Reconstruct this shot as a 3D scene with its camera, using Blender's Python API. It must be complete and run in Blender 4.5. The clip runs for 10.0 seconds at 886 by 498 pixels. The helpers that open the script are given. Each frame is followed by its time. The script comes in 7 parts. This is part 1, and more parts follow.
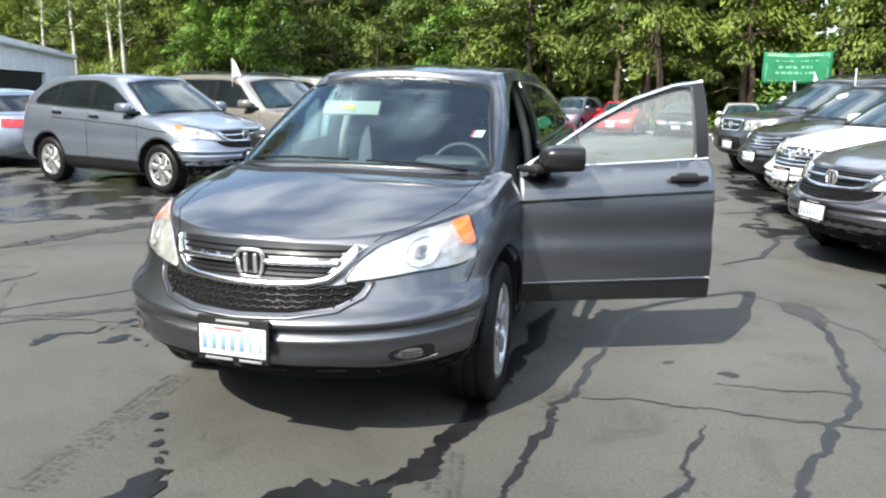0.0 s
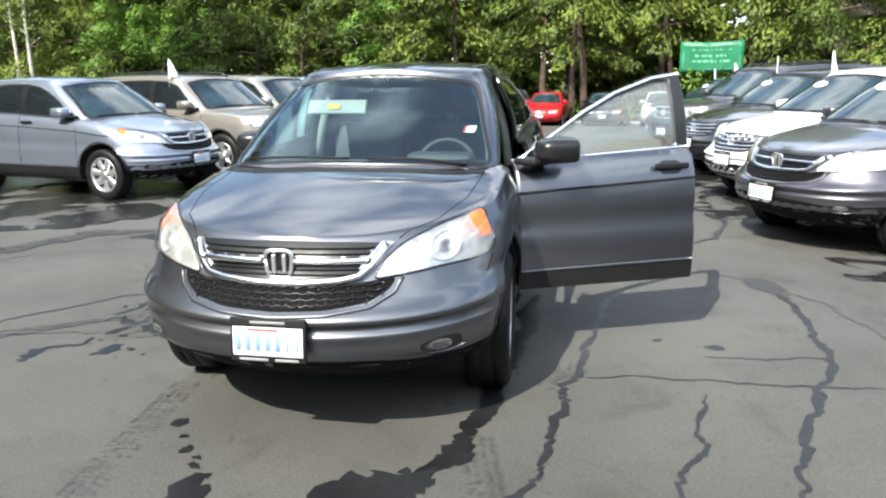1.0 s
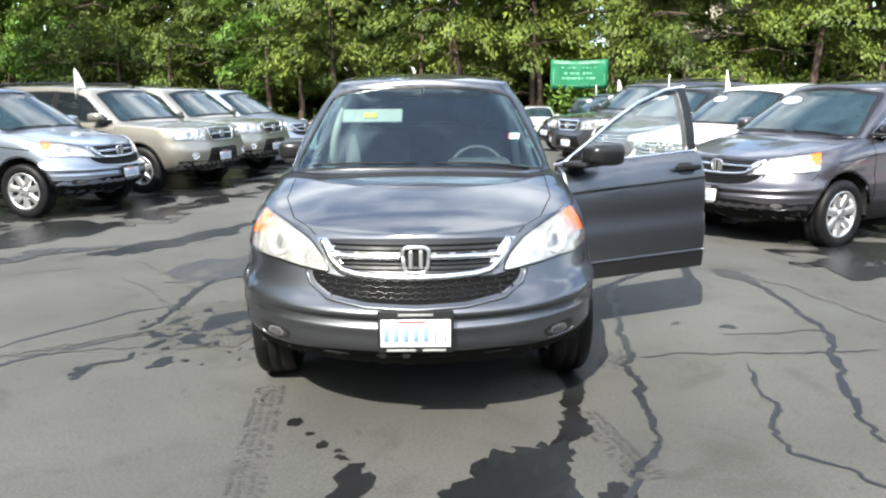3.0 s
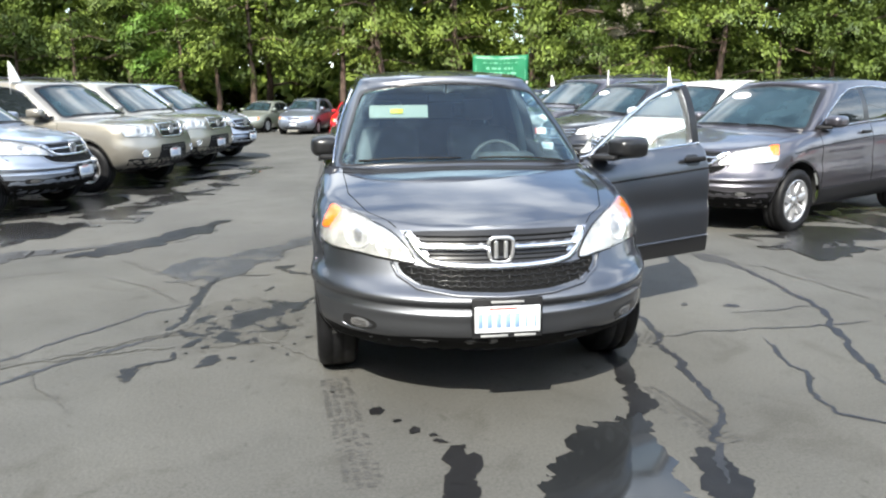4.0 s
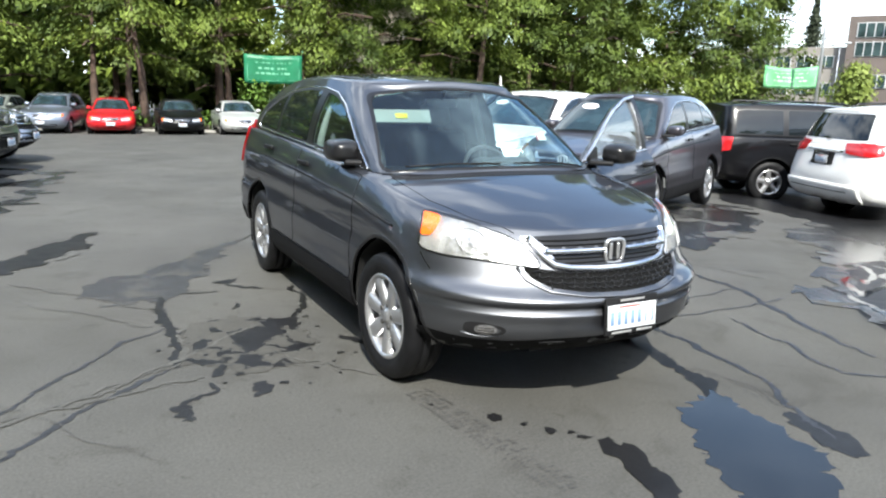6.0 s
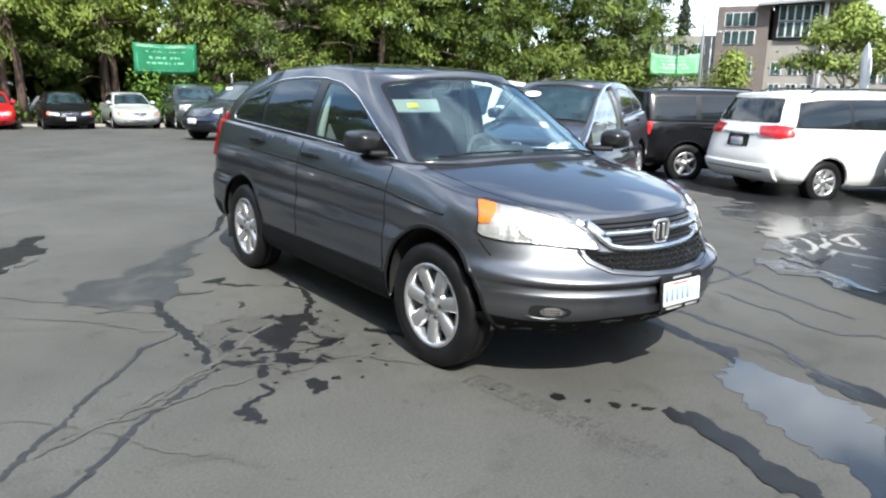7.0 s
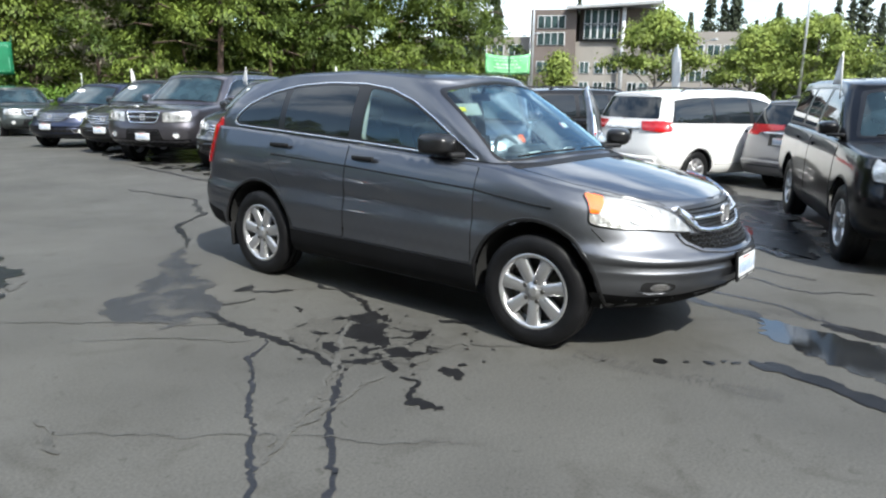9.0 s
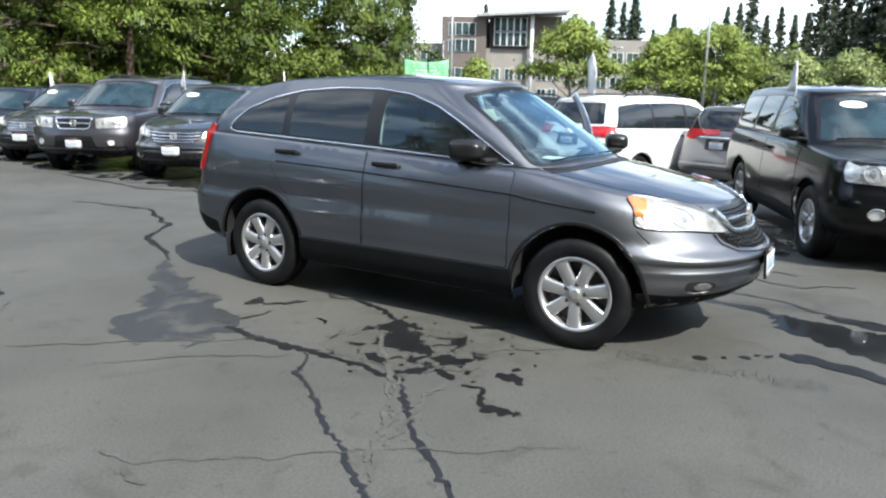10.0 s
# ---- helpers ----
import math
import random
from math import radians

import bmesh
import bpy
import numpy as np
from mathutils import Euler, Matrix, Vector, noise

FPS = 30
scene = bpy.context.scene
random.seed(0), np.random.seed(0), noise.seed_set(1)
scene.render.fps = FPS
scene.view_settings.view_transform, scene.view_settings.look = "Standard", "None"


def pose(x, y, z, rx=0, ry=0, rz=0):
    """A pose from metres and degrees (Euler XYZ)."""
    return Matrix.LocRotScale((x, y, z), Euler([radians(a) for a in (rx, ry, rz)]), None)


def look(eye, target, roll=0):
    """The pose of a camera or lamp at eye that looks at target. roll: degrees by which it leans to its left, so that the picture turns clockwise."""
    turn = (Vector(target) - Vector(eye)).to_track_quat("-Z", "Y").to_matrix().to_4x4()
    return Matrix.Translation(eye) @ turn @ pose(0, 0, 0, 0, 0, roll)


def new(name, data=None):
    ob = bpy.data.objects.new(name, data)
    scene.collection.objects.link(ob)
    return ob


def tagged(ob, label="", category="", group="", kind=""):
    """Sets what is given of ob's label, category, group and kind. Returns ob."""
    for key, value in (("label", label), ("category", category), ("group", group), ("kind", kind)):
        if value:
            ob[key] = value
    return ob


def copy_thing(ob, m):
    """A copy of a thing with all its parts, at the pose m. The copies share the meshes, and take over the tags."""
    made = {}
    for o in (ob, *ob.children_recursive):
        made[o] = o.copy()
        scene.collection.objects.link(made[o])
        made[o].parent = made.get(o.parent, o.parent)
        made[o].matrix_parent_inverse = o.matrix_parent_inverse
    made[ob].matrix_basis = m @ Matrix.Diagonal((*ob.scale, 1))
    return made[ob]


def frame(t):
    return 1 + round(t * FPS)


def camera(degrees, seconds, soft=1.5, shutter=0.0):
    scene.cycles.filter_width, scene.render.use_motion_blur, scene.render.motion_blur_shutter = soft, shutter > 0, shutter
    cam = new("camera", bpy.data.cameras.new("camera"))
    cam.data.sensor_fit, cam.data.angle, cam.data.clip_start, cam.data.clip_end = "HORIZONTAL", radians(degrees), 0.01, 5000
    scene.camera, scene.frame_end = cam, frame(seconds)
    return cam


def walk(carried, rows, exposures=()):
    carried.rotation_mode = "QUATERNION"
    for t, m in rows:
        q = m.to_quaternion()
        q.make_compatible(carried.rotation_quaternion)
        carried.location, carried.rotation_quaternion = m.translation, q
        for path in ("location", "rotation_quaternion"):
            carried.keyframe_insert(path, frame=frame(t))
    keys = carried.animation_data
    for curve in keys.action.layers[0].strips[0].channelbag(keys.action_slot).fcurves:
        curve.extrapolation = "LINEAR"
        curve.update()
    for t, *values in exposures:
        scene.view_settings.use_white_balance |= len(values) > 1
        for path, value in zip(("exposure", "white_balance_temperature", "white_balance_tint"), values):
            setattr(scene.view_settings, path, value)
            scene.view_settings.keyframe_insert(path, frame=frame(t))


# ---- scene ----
cam = camera(63.0, 10.0, soft=2.2)
EXPOSURE = 1.05
LIGHTNESS = [(0.0, 0.27), (2.5, 0.40), (4.5, 0.31), (5.0, 0.22), (6.5, 0.12), (8.0, -0.02), (9.0, -0.12), (9.5, -0.10), (10.0, 0.0)]

PATH = [
    (0, (1.583, -4.653, 1.529), (1.022, -2.785, 1.088), 0.5),
    (0.5, (1.401, -4.723, 1.542), (0.877, -2.846, 1.089), 0.1),
    (1, (1.215, -4.851, 1.547), (0.849, -2.939, 1.091), -0.8),
    (1.5, (0.948, -5.029, 1.551), (0.634, -3.101, 1.122), -0.3),
    (2, (0.726, -5.085, 1.535), (0.506, -3.144, 1.106), -1.0),
    (2.5, (0.442, -5.144, 1.543), (0.306, -3.201, 1.091), -0.5),
    (2.7, (0.317, -5.172, 1.534), (0.239, -3.218, 1.114), 0.1),
    (3.8, (-0.547, -5.334, 1.527), (-0.331, -3.394, 1.091), -1.8),
    (4, (-0.697, -5.322, 1.548), (-0.439, -3.388, 1.111), -0.3),
    (4.5, (-1.132, -5.285, 1.559), (-0.703, -3.383, 1.116), -0.1),
    (5, (-1.55, -5.127, 1.54), (-1.018, -3.252, 1.09), -1.4),
    (5.2, (-1.711, -5.04, 1.553), (-1.034, -3.203, 1.144), -0.4),
    (6.3, (-2.619, -4.676, 1.542), (-1.618, -2.998, 1.116), 1.0),
    (6.5, (-2.757, -4.578, 1.536), (-1.67, -2.938, 1.176), -0.1),
    (7, (-3.112, -4.387, 1.533), (-1.939, -2.829, 1.088), 1.2),
    (7.5, (-3.498, -4.236, 1.546), (-2.21, -2.77, 1.106), 0.4),
    (8, (-3.834, -4.008, 1.539), (-2.498, -2.593, 1.077), -1.2),
    (8.5, (-4.153, -3.769, 1.54), (-2.748, -2.414, 1.104), 0.0),
    (9, (-4.488, -3.524, 1.55), (-2.967, -2.301, 1.11), 0.9),
    (9.5, (-4.733, -3.179, 1.54), (-3.123, -2.073, 1.108), -0.5),
    (10, (-4.93, -2.854, 1.535), (-3.263, -1.833, 1.114), 1.1),
]
walk(cam, [(t, look(eye, goal, lean)) for t, eye, goal, lean in PATH], [(t, EXPOSURE + stops, 6500 if t < 5.5 else 6250, 6) for t, stops in LIGHTNESS])

# ---- world and sun ----
SUN_FROM = Vector((-0.59, -1.43, 1.607)).normalized()
world = bpy.data.worlds.new("sky")
scene.world = world
world.use_nodes = True
wt = world.node_tree
wt.nodes.clear()
w_out = wt.nodes.new("ShaderNodeOutputWorld")
w_bg = wt.nodes.new("ShaderNodeBackground")
w_bg.inputs["Strength"].default_value = 0.15
w_sky = wt.nodes.new("ShaderNodeTexSky")
w_sky.sky_type = "NISHITA"
w_sky.sun_disc = False
w_sky.sun_elevation = radians(46)
w_sky.sun_rotation = math.atan2(SUN_FROM.x, SUN_FROM.y)
w_sky.air_density, w_sky.dust_density = 1.0, 1.2
# broken cloud over the whole sky
w_co = wt.nodes.new("ShaderNodeTexCoord")
w_map = wt.nodes.new("ShaderNodeMapping")
w_map.inputs["Location"].default_value = (3.1, 1.7, 0.0)
w_map.inputs["Scale"].default_value = (1.0, 1.0, 2.6)
w_noise = wt.nodes.new("ShaderNodeTexNoise")
w_noise.inputs["Scale"].default_value = 2.3
w_noise.inputs["Detail"].default_value = 7
w_noise.inputs["Roughness"].default_value = 0.55
w_ramp = wt.nodes.new("ShaderNodeValToRGB")
w_ramp.color_ramp.elements[0].position, w_ramp.color_ramp.elements[1].position = 0.47, 0.67
w_mix = wt.nodes.new("ShaderNodeMix")
w_mix.data_type = "RGBA"
w_mix.inputs[7].default_value = (9.5, 9.75, 10.3, 1)
wt.links.new(w_co.outputs["Generated"], w_map.inputs["Vector"])
wt.links.new(w_map.outputs[0], w_noise.inputs["Vector"])
wt.links.new(w_noise.outputs[0], w_ramp.inputs[0])
wt.links.new(w_ramp.outputs[0], w_mix.inputs[0])
wt.links.new(w_sky.outputs[0], w_mix.inputs[6])
wt.links.new(w_mix.outputs[2], w_bg.inputs[0])
wt.links.new(w_bg.outputs[0], w_out.inputs[0])
sun = new("sun", bpy.data.lights.new("sun", "SUN"))
sun.data.energy, sun.data.angle, sun.data.color = 4.3, radians(0.5), (1.0, 0.95, 0.87)
sun.matrix_world = look(SUN_FROM * 60, (0, 0, 0))


# ---- materials ----
def mat(name, color, rough=0.5, metal=0.0, vary=0.12, scale=3.0, grain=0.0, grain_scale=120.0, bump=0.0, bump_scale=40.0,
        coat=0.0, spec=0.5, rough_vary=0.0, random_tint=0.0, tint2=None, trans=0.0, ior=1.45, fine=0.0):
    """A principled material with two scales of colour variation, relief and wear."""
    m = bpy.data.materials.new(name)
    m.use_nodes = True
    t = m.node_tree
    b = t.nodes["Principled BSDF"]
    b.inputs["Roughness"].default_value, b.inputs["Metallic"].default_value = rough, metal
    b.inputs["Coat Weight"].default_value, b.inputs["Coat Roughness"].default_value = coat, 0.03
    b.inputs["Specular IOR Level"].default_value = spec
    b.inputs["Transmission Weight"].default_value, b.inputs["IOR"].default_value = trans, ior
    co = t.nodes.new("ShaderNodeTexCoord")

    def noise_at(sc, detail=4):
        n = t.nodes.new("ShaderNodeTexNoise")
        n.inputs["Scale"].default_value, n.inputs["Detail"].default_value = sc, detail
        t.links.new(co.outputs["Object"], n.inputs["Vector"])
        return n

    def mixed(fac, a, bcol):
        x = t.nodes.new("ShaderNodeMix")
        x.data_type = "RGBA"
        if fac is not None:
            t.links.new(fac, x.inputs[0])
        for n, v in ((6, a), (7, bcol)):
            if isinstance(v, tuple):
                x.inputs[n].default_value = (*v[:3], 1)
            else:
                t.links.new(v, x.inputs[n])
        return x.outputs[2]

    def spread(out, lo, hi):
        r = t.nodes.new("ShaderNodeMapRange")
        r.inputs[1].default_value, r.inputs[2].default_value = lo, hi
        t.links.new(out, r.inputs[0])
        return r.outputs[0]

    dark = tuple(c * (1 - vary) for c in color)
    light = tint2 if tint2 else tuple(min(1, c * (1 + vary)) for c in color)
    out = mixed(spread(noise_at(scale).outputs[0], 0.3, 0.7), dark, light)
    if grain:
        g = spread(noise_at(grain_scale, 2).outputs[0], 0.3, 0.7)
        a = t.nodes.new("ShaderNodeMix")
        a.data_type, a.blend_type = "RGBA", "MULTIPLY"
        a.inputs[0].default_value = 1.0
        t.links.new(out, a.inputs[6])
        t.links.new(mixed(g, (1 - grain,) * 3, (1.0,) * 3), a.inputs[7])
        out = a.outputs[2]
    if random_tint:
        geo = t.nodes.new("ShaderNodeNewGeometry")
        a = t.nodes.new("ShaderNodeMix")
        a.data_type, a.blend_type = "RGBA", "MULTIPLY"
        a.inputs[0].default_value = 1.0
        t.links.new(out, a.inputs[6])
        t.links.new(mixed(geo.outputs["Random Per Island"], (1 - random_tint,) * 3, (1 + random_tint * 0.5, 1 + random_tint * 0.5, 1.0)), a.inputs[7])
        out = a.outputs[2]
    t.links.new(out, b.inputs["Base Color"])
    if rough_vary:
        r = t.nodes.new("ShaderNodeMapRange")
        r.inputs[3].default_value, r.inputs[4].default_value = max(0, rough - rough_vary), min(1, rough + rough_vary)
        t.links.new(noise_at(scale * 2.3).outputs[0], r.inputs[0])
        t.links.new(r.outputs[0], b.inputs["Roughness"])
    if bump:
        bp = t.nodes.new("ShaderNodeBump")
        bp.inputs["Strength"].default_value, bp.inputs["Distance"].default_value = bump, 0.01
        t.links.new(noise_at(bump_scale, 5).outputs[0], bp.inputs["Height"])
        t.links.new(bp.outputs[0], b.inputs["Normal"])
    return m


def paint(name, color, metal=0.45, rough=0.36, coat=1.0):
    return mat(name, color, rough=rough, metal=metal, vary=0.04, scale=1.5, grain=0.10, grain_scale=900, coat=coat, rough_vary=0.03, spec=0.5 if metal > 0.5 else 0.12)


BLACK = mat("black_plastic", (0.012, 0.012, 0.013), rough=0.55, vary=0.2, bump=0.05, bump_scale=300, spec=0.22)
VALANCE = mat("matt_black_valance", (0.007, 0.007, 0.0075), rough=0.75, vary=0.25, scale=6, bump=0.1, bump_scale=200, spec=0.12)
CLADDING = mat("black_cladding", (0.008, 0.008, 0.009), rough=0.6, vary=0.2, scale=5, bump=0.05, bump_scale=300, spec=0.14)
SATIN = mat("satin_black_trim", (0.012, 0.012, 0.013), rough=0.28, vary=0.15)
SEAM = mat("shut_line", (0.006, 0.006, 0.006), rough=0.8, vary=0.1, spec=0.08)
RUBBER = mat("tyre_rubber", (0.009, 0.009, 0.010), rough=0.5, vary=0.3, scale=9, grain=0.2, grain_scale=200, bump=0.12, bump_scale=220, spec=0.24, rough_vary=0.12)
ALLOY = mat("alloy_rim", (0.58, 0.58, 0.59), rough=0.30, metal=0.82, vary=0.06, scale=8, rough_vary=0.06)
DARK_ALLOY = mat("brake_parts", (0.10, 0.095, 0.09), rough=0.5, metal=0.7, vary=0.3, scale=20)
CHROME = mat("chrome", (0.82, 0.82, 0.84), rough=0.14, metal=1.0, vary=0.03, rough_vary=0.03)
SATIN_CHROME = mat("satin_chrome", (0.70, 0.70, 0.72), rough=0.20, metal=1.0, vary=0.05, rough_vary=0.05)
REFLECTOR = mat("lamp_reflector", (0.62, 0.62, 0.61), rough=0.24, metal=0.70, vary=0.3, scale=11, bump=1.0, bump_scale=20)
BOWL = mat("lamp_bowl", (0.80, 0.81, 0.83), rough=0.2, metal=0.7, vary=0.12, scale=30)
BULB = mat("lamp_bulb_shade", (0.22, 0.22, 0.23), rough=0.25, metal=0.5, vary=0.5, scale=45, bump=0.5, bump_scale=50)
AMBER = mat("amber_lens", (0.85, 0.17, 0.02), rough=0.2, vary=0.15, scale=30, coat=0.6)
RED_LENS = mat("red_lens", (0.42, 0.012, 0.015), rough=0.12, vary=0.2, scale=20, coat=0.8)
FOG_LENS = mat("fog_lamp_glass", (0.16, 0.16, 0.165), rough=0.35, metal=0.3, vary=0.2, scale=40, coat=0.3)
WHITE_LENS = mat("white_lens", (0.75, 0.75, 0.74), rough=0.15, vary=0.08, scale=25, coat=0.6)
PLATE_WHITE = mat("plate_white", (0.62, 0.64, 0.66), rough=0.45, vary=0.05, scale=12)
PLATE_BLUE = mat("plate_ink", (0.19, 0.29, 0.46), rough=0.5, vary=0.1)
PLATE_RED = mat("plate_red_ink", (0.6, 0.10, 0.08), rough=0.5, vary=0.1)
FRAME_WHITE = mat("plate_frame_letters", (0.26, 0.26, 0.26), rough=0.5, vary=0.05)
SEAT = mat("grey_seat_cloth", (0.10, 0.10, 0.105), rough=0.9, vary=0.15, scale=8, grain=0.25, grain_scale=300, bump=0.2, bump_scale=250)
DASH = mat("dark_dashboard", (0.045, 0.045, 0.047), rough=0.6, vary=0.15, scale=6, bump=0.1, bump_scale=300)
LINING = mat("grey_cabin_lining", (0.15, 0.15, 0.145), rough=0.9, vary=0.1, scale=4)
PALE_TRIM = mat("pale_cabin_trim", (0.30, 0.31, 0.28), rough=0.7, vary=0.06)
YELLOW = mat("yellow_sticker", (0.75, 0.62, 0.05), rough=0.5, vary=0.1)
WHITE_CLOTH = mat("white_flag_cloth", (0.82, 0.82, 0.82), rough=0.8, vary=0.06, scale=10)
WHITE_PAPER = mat("white_paper", (0.85, 0.85, 0.84), rough=0.7, vary=0.05)
DARK_GLASS = mat("tinted_glass", (0.010, 0.013, 0.015), rough=0.012, vary=0.3, scale=2, spec=0.5, ior=1.56)
SCREEN_GLASS = mat("windscreen_glass", (0.018, 0.032, 0.038), rough=0.012, vary=0.6, scale=3, spec=0.5, ior=1.6)
UNDER = mat("underbody", (0.012, 0.012, 0.012), rough=0.9, vary=0.3)


def clear_glass(name, tint, rough=0.0, dust=0.0, sheen=(1.0, 1.0, 1.0), gain_by=1.6):
    """A thin pane: mostly clear, with the mirror gloss of glass."""
    m = bpy.data.materials.new(name)
    m.use_nodes = True
    t = m.node_tree
    t.nodes.clear()
    out = t.nodes.new("ShaderNodeOutputMaterial")
    mix = t.nodes.new("ShaderNodeMixShader")
    clear = t.nodes.new("ShaderNodeBsdfTransparent")
    gloss = t.nodes.new("ShaderNodeBsdfGlossy")
    fres = t.nodes.new("ShaderNodeFresnel")
    fres.inputs["IOR"].default_value = 1.55
    clear.inputs[0].default_value = (*tint, 1)
    gloss.inputs["Roughness"].default_value = rough
    gloss.inputs["Color"].default_value = (*sheen, 1)
    gain = t.nodes.new("ShaderNodeMath")
    gain.operation, gain.use_clamp = "MULTIPLY", True
    gain.inputs[1].default_value = gain_by
    t.links.new(fres.outputs[0], gain.inputs[0])
    t.links.new(gain.outputs[0], mix.inputs[0])
    film = t.nodes.new("ShaderNodeMixShader")
    film.inputs[0].default_value = dust
    haze = t.nodes.new("ShaderNodeBsdfDiffuse")
    haze.inputs[0].default_value = (0.75, 0.75, 0.72, 1)
    t.links.new(clear.outputs[0], film.inputs[1])
    t.links.new(haze.outputs[0], film.inputs[2])
    t.links.new(film.outputs[0], mix.inputs[1])
    t.links.new(gloss.outputs[0], mix.inputs[2])
    t.links.new(mix.outputs[0], out.inputs[0])
    return m


GLASS = clear_glass("window_glass", (0.52, 0.72, 0.74), dust=0.012, sheen=(0.64, 0.89, 1.0), gain_by=1.35)
DUSTY_GLASS = clear_glass("dusty_window_glass", (0.74, 0.82, 0.80), dust=0.10, sheen=(0.9, 0.98, 1.0))
LAMP_GLASS = clear_glass("lamp_cover", (0.94, 0.95, 0.96), 0.02)


# ---- mesh helpers ----
def mesh_object(name, verts, faces, material, parent=None, label="", smooth=True):
    me = bpy.data.meshes.new(name)
    me.from_pydata([tuple(v) for v in verts], [], [tuple(f) for f in faces])
    me.update()
    if smooth:
        me.shade_smooth()
    if material:
        me.materials.append(material)
    ob = new(name, me)
    if parent:
        ob.parent = parent
    return tagged(ob, label)


def part(name, bm, material, parent, label="", smooth=True):
    me = bpy.data.meshes.new(name)
    bmesh.ops.recalc_face_normals(bm, faces=bm.faces[:])
    bm.to_mesh(me)
    bm.free()
    if smooth:
        me.shade_smooth()
    me.materials.append(material)
    ob = new(name, me)
    if parent:
        ob.parent = parent
    return tagged(ob, label)


def rounded_box(size, bevel=0.02, segments=3, at=(0, 0, 0), turn=(0, 0, 0)):
    bm = bmesh.new()
    bmesh.ops.create_cube(bm, size=1, matrix=Matrix.Diagonal((*size, 1)))
    if bevel:
        bmesh.ops.bevel(bm, geom=bm.edges[:], offset=min(bevel, min(size) * 0.45), segments=segments, affect="EDGES", profile=0.5)
    bmesh.ops.transform(bm, matrix=pose(*at, *turn), verts=bm.verts[:])
    return bm


def rod(points, radius, sides=8, taper=None):
    """A round rod through points."""
    pts = [Vector(p) for p in points]
    bm = bmesh.new()
    rings = []
    for i, p in enumerate(pts):
        d = (pts[min(i + 1, len(pts) - 1)] - pts[max(i - 1, 0)]).normalized()
        a = d.orthogonal().normalized() if not rings else (a - d * a.dot(d)).normalized()
        b = d.cross(a)
        r = radius if taper is None else radius + (taper - radius) * i / (len(pts) - 1)
        rings.append([bm.verts.new(p + (a * math.cos(k * math.tau / sides) + b * math.sin(k * math.tau / sides)) * r) for k in range(sides)])
    for r0, r1 in zip(rings, rings[1:]):
        for k in range(sides):
            bm.faces.new((r0[k], r0[(k + 1) % sides], r1[(k + 1) % sides], r1[k]))
    bm.faces.new(rings[0][::-1])
    bm.faces.new(rings[-1])
    return bm


def lathe(profile, sides=40, axis="x"):
    """Turns a profile of (along, radius) round the x axis."""
    bm = bmesh.new()
    rings = []
    for a, r in profile:
        rings.append([bm.verts.new((a, r * math.cos(k * math.tau / sides), r * math.sin(k * math.tau / sides))) for k in range(sides)])
    for r0, r1 in zip(rings, rings[1:]):
        for k in range(sides):
            bm.faces.new((r0[k], r0[(k + 1) % sides], r1[(k + 1) % sides], r1[k]))
    return bm


def table(pairs, y):
    """Smooth interpolation in a short table of (y, value)."""
    if y <= pairs[0][0]:
        return pairs[0][1]
    for (a, va), (b, vb) in zip(pairs, pairs[1:]):
        if y <= b:
            u = (y - a) / (b - a)
            return va + (vb - va) * u
    return pairs[-1][1]


def smooth_table(pairs, y, reach=0.12):
    return sum(table(pairs, y + d * reach) for d in (-1, -0.5, 0, 0.5, 1)) / 5


def inside(poly, x, y):
    c = False
    for (x0, y0), (x1, y1) in zip(poly, poly[1:] + poly[:1]):
        if (y0 > y) != (y1 > y) and x < (x1 - x0) * (y - y0) / (y1 - y0) + x0:
            c = not c
    return c


def rounded(poly, r=0.03, steps=4):
    """Rounds the corners of a flat outline."""
    out = []
    n = len(poly)
    for i in range(n):
        p, a, b = Vector(poly[i]), Vector(poly[i - 1]), Vector(poly[(i + 1) % n])
        la, lb = (a - p).length, (b - p).length
        s, e = p + (a - p) * min(r / la, 0.45), p + (b - p) * min(r / lb, 0.45)
        for k in range(steps + 1):
            u = k / steps
            out.append(tuple((1 - u) ** 2 * s + 2 * u * (1 - u) * p + u * u * e))
    return out


def resample(pts, step, closed=False):
    pts = [Vector(p) for p in pts]
    if closed:
        pts = pts + pts[:1]
    out = []
    for a, b in zip(pts, pts[1:]):
        n = max(1, int(math.ceil((b - a).length / step)))
        out += [a.lerp(b, k / n) for k in range(n)]
    if not closed:
        out.append(pts[-1])
    return out


# ---- cars: a shell of plan rings, cut and clad with panels ----
from mathutils.bvhtree import BVHTree
from mathutils.geometry import delaunay_2d_cdt

AXES = {"R": ((-4, 0, 0), (1, 0, 0)), "L": ((4, 0, 0), (-1, 0, 0)), "F": ((0, -6, 0), (0, 1, 0)), "B": ((0, 6, 0), (0, -1, 0)), "T": ((0, 0, 5), (0, 0, -1))}


def plan_ring(w, yf, yr, af, nf, ar, nr, res):
    """Half of a plan outline, from the front's middle round the side to the rear's middle, as (x, y)."""
    cf, cs, cr = res
    out = []
    for k in range(cf):
        t = (k / cf) ** 0.9 * math.pi / 2
        out.append((w * math.sin(t) ** (2 / nf), yf + af - af * math.cos(t) ** (2 / nf)))
    for k in range(cs):
        u = k / cs
        y = (yf + af) * (1 - u) + (yr - ar) * u
        out.append((w, y))
    for k in range(cr + 1):
        t = (1 - (1 - k / cr) ** 1.0) * math.pi / 2
        c, s = max(0.0, math.cos(t)), max(0.0, math.sin(t))
        out.append((w * c ** (2 / nr), yr - ar + ar * s ** (2 / nr)))
    return out


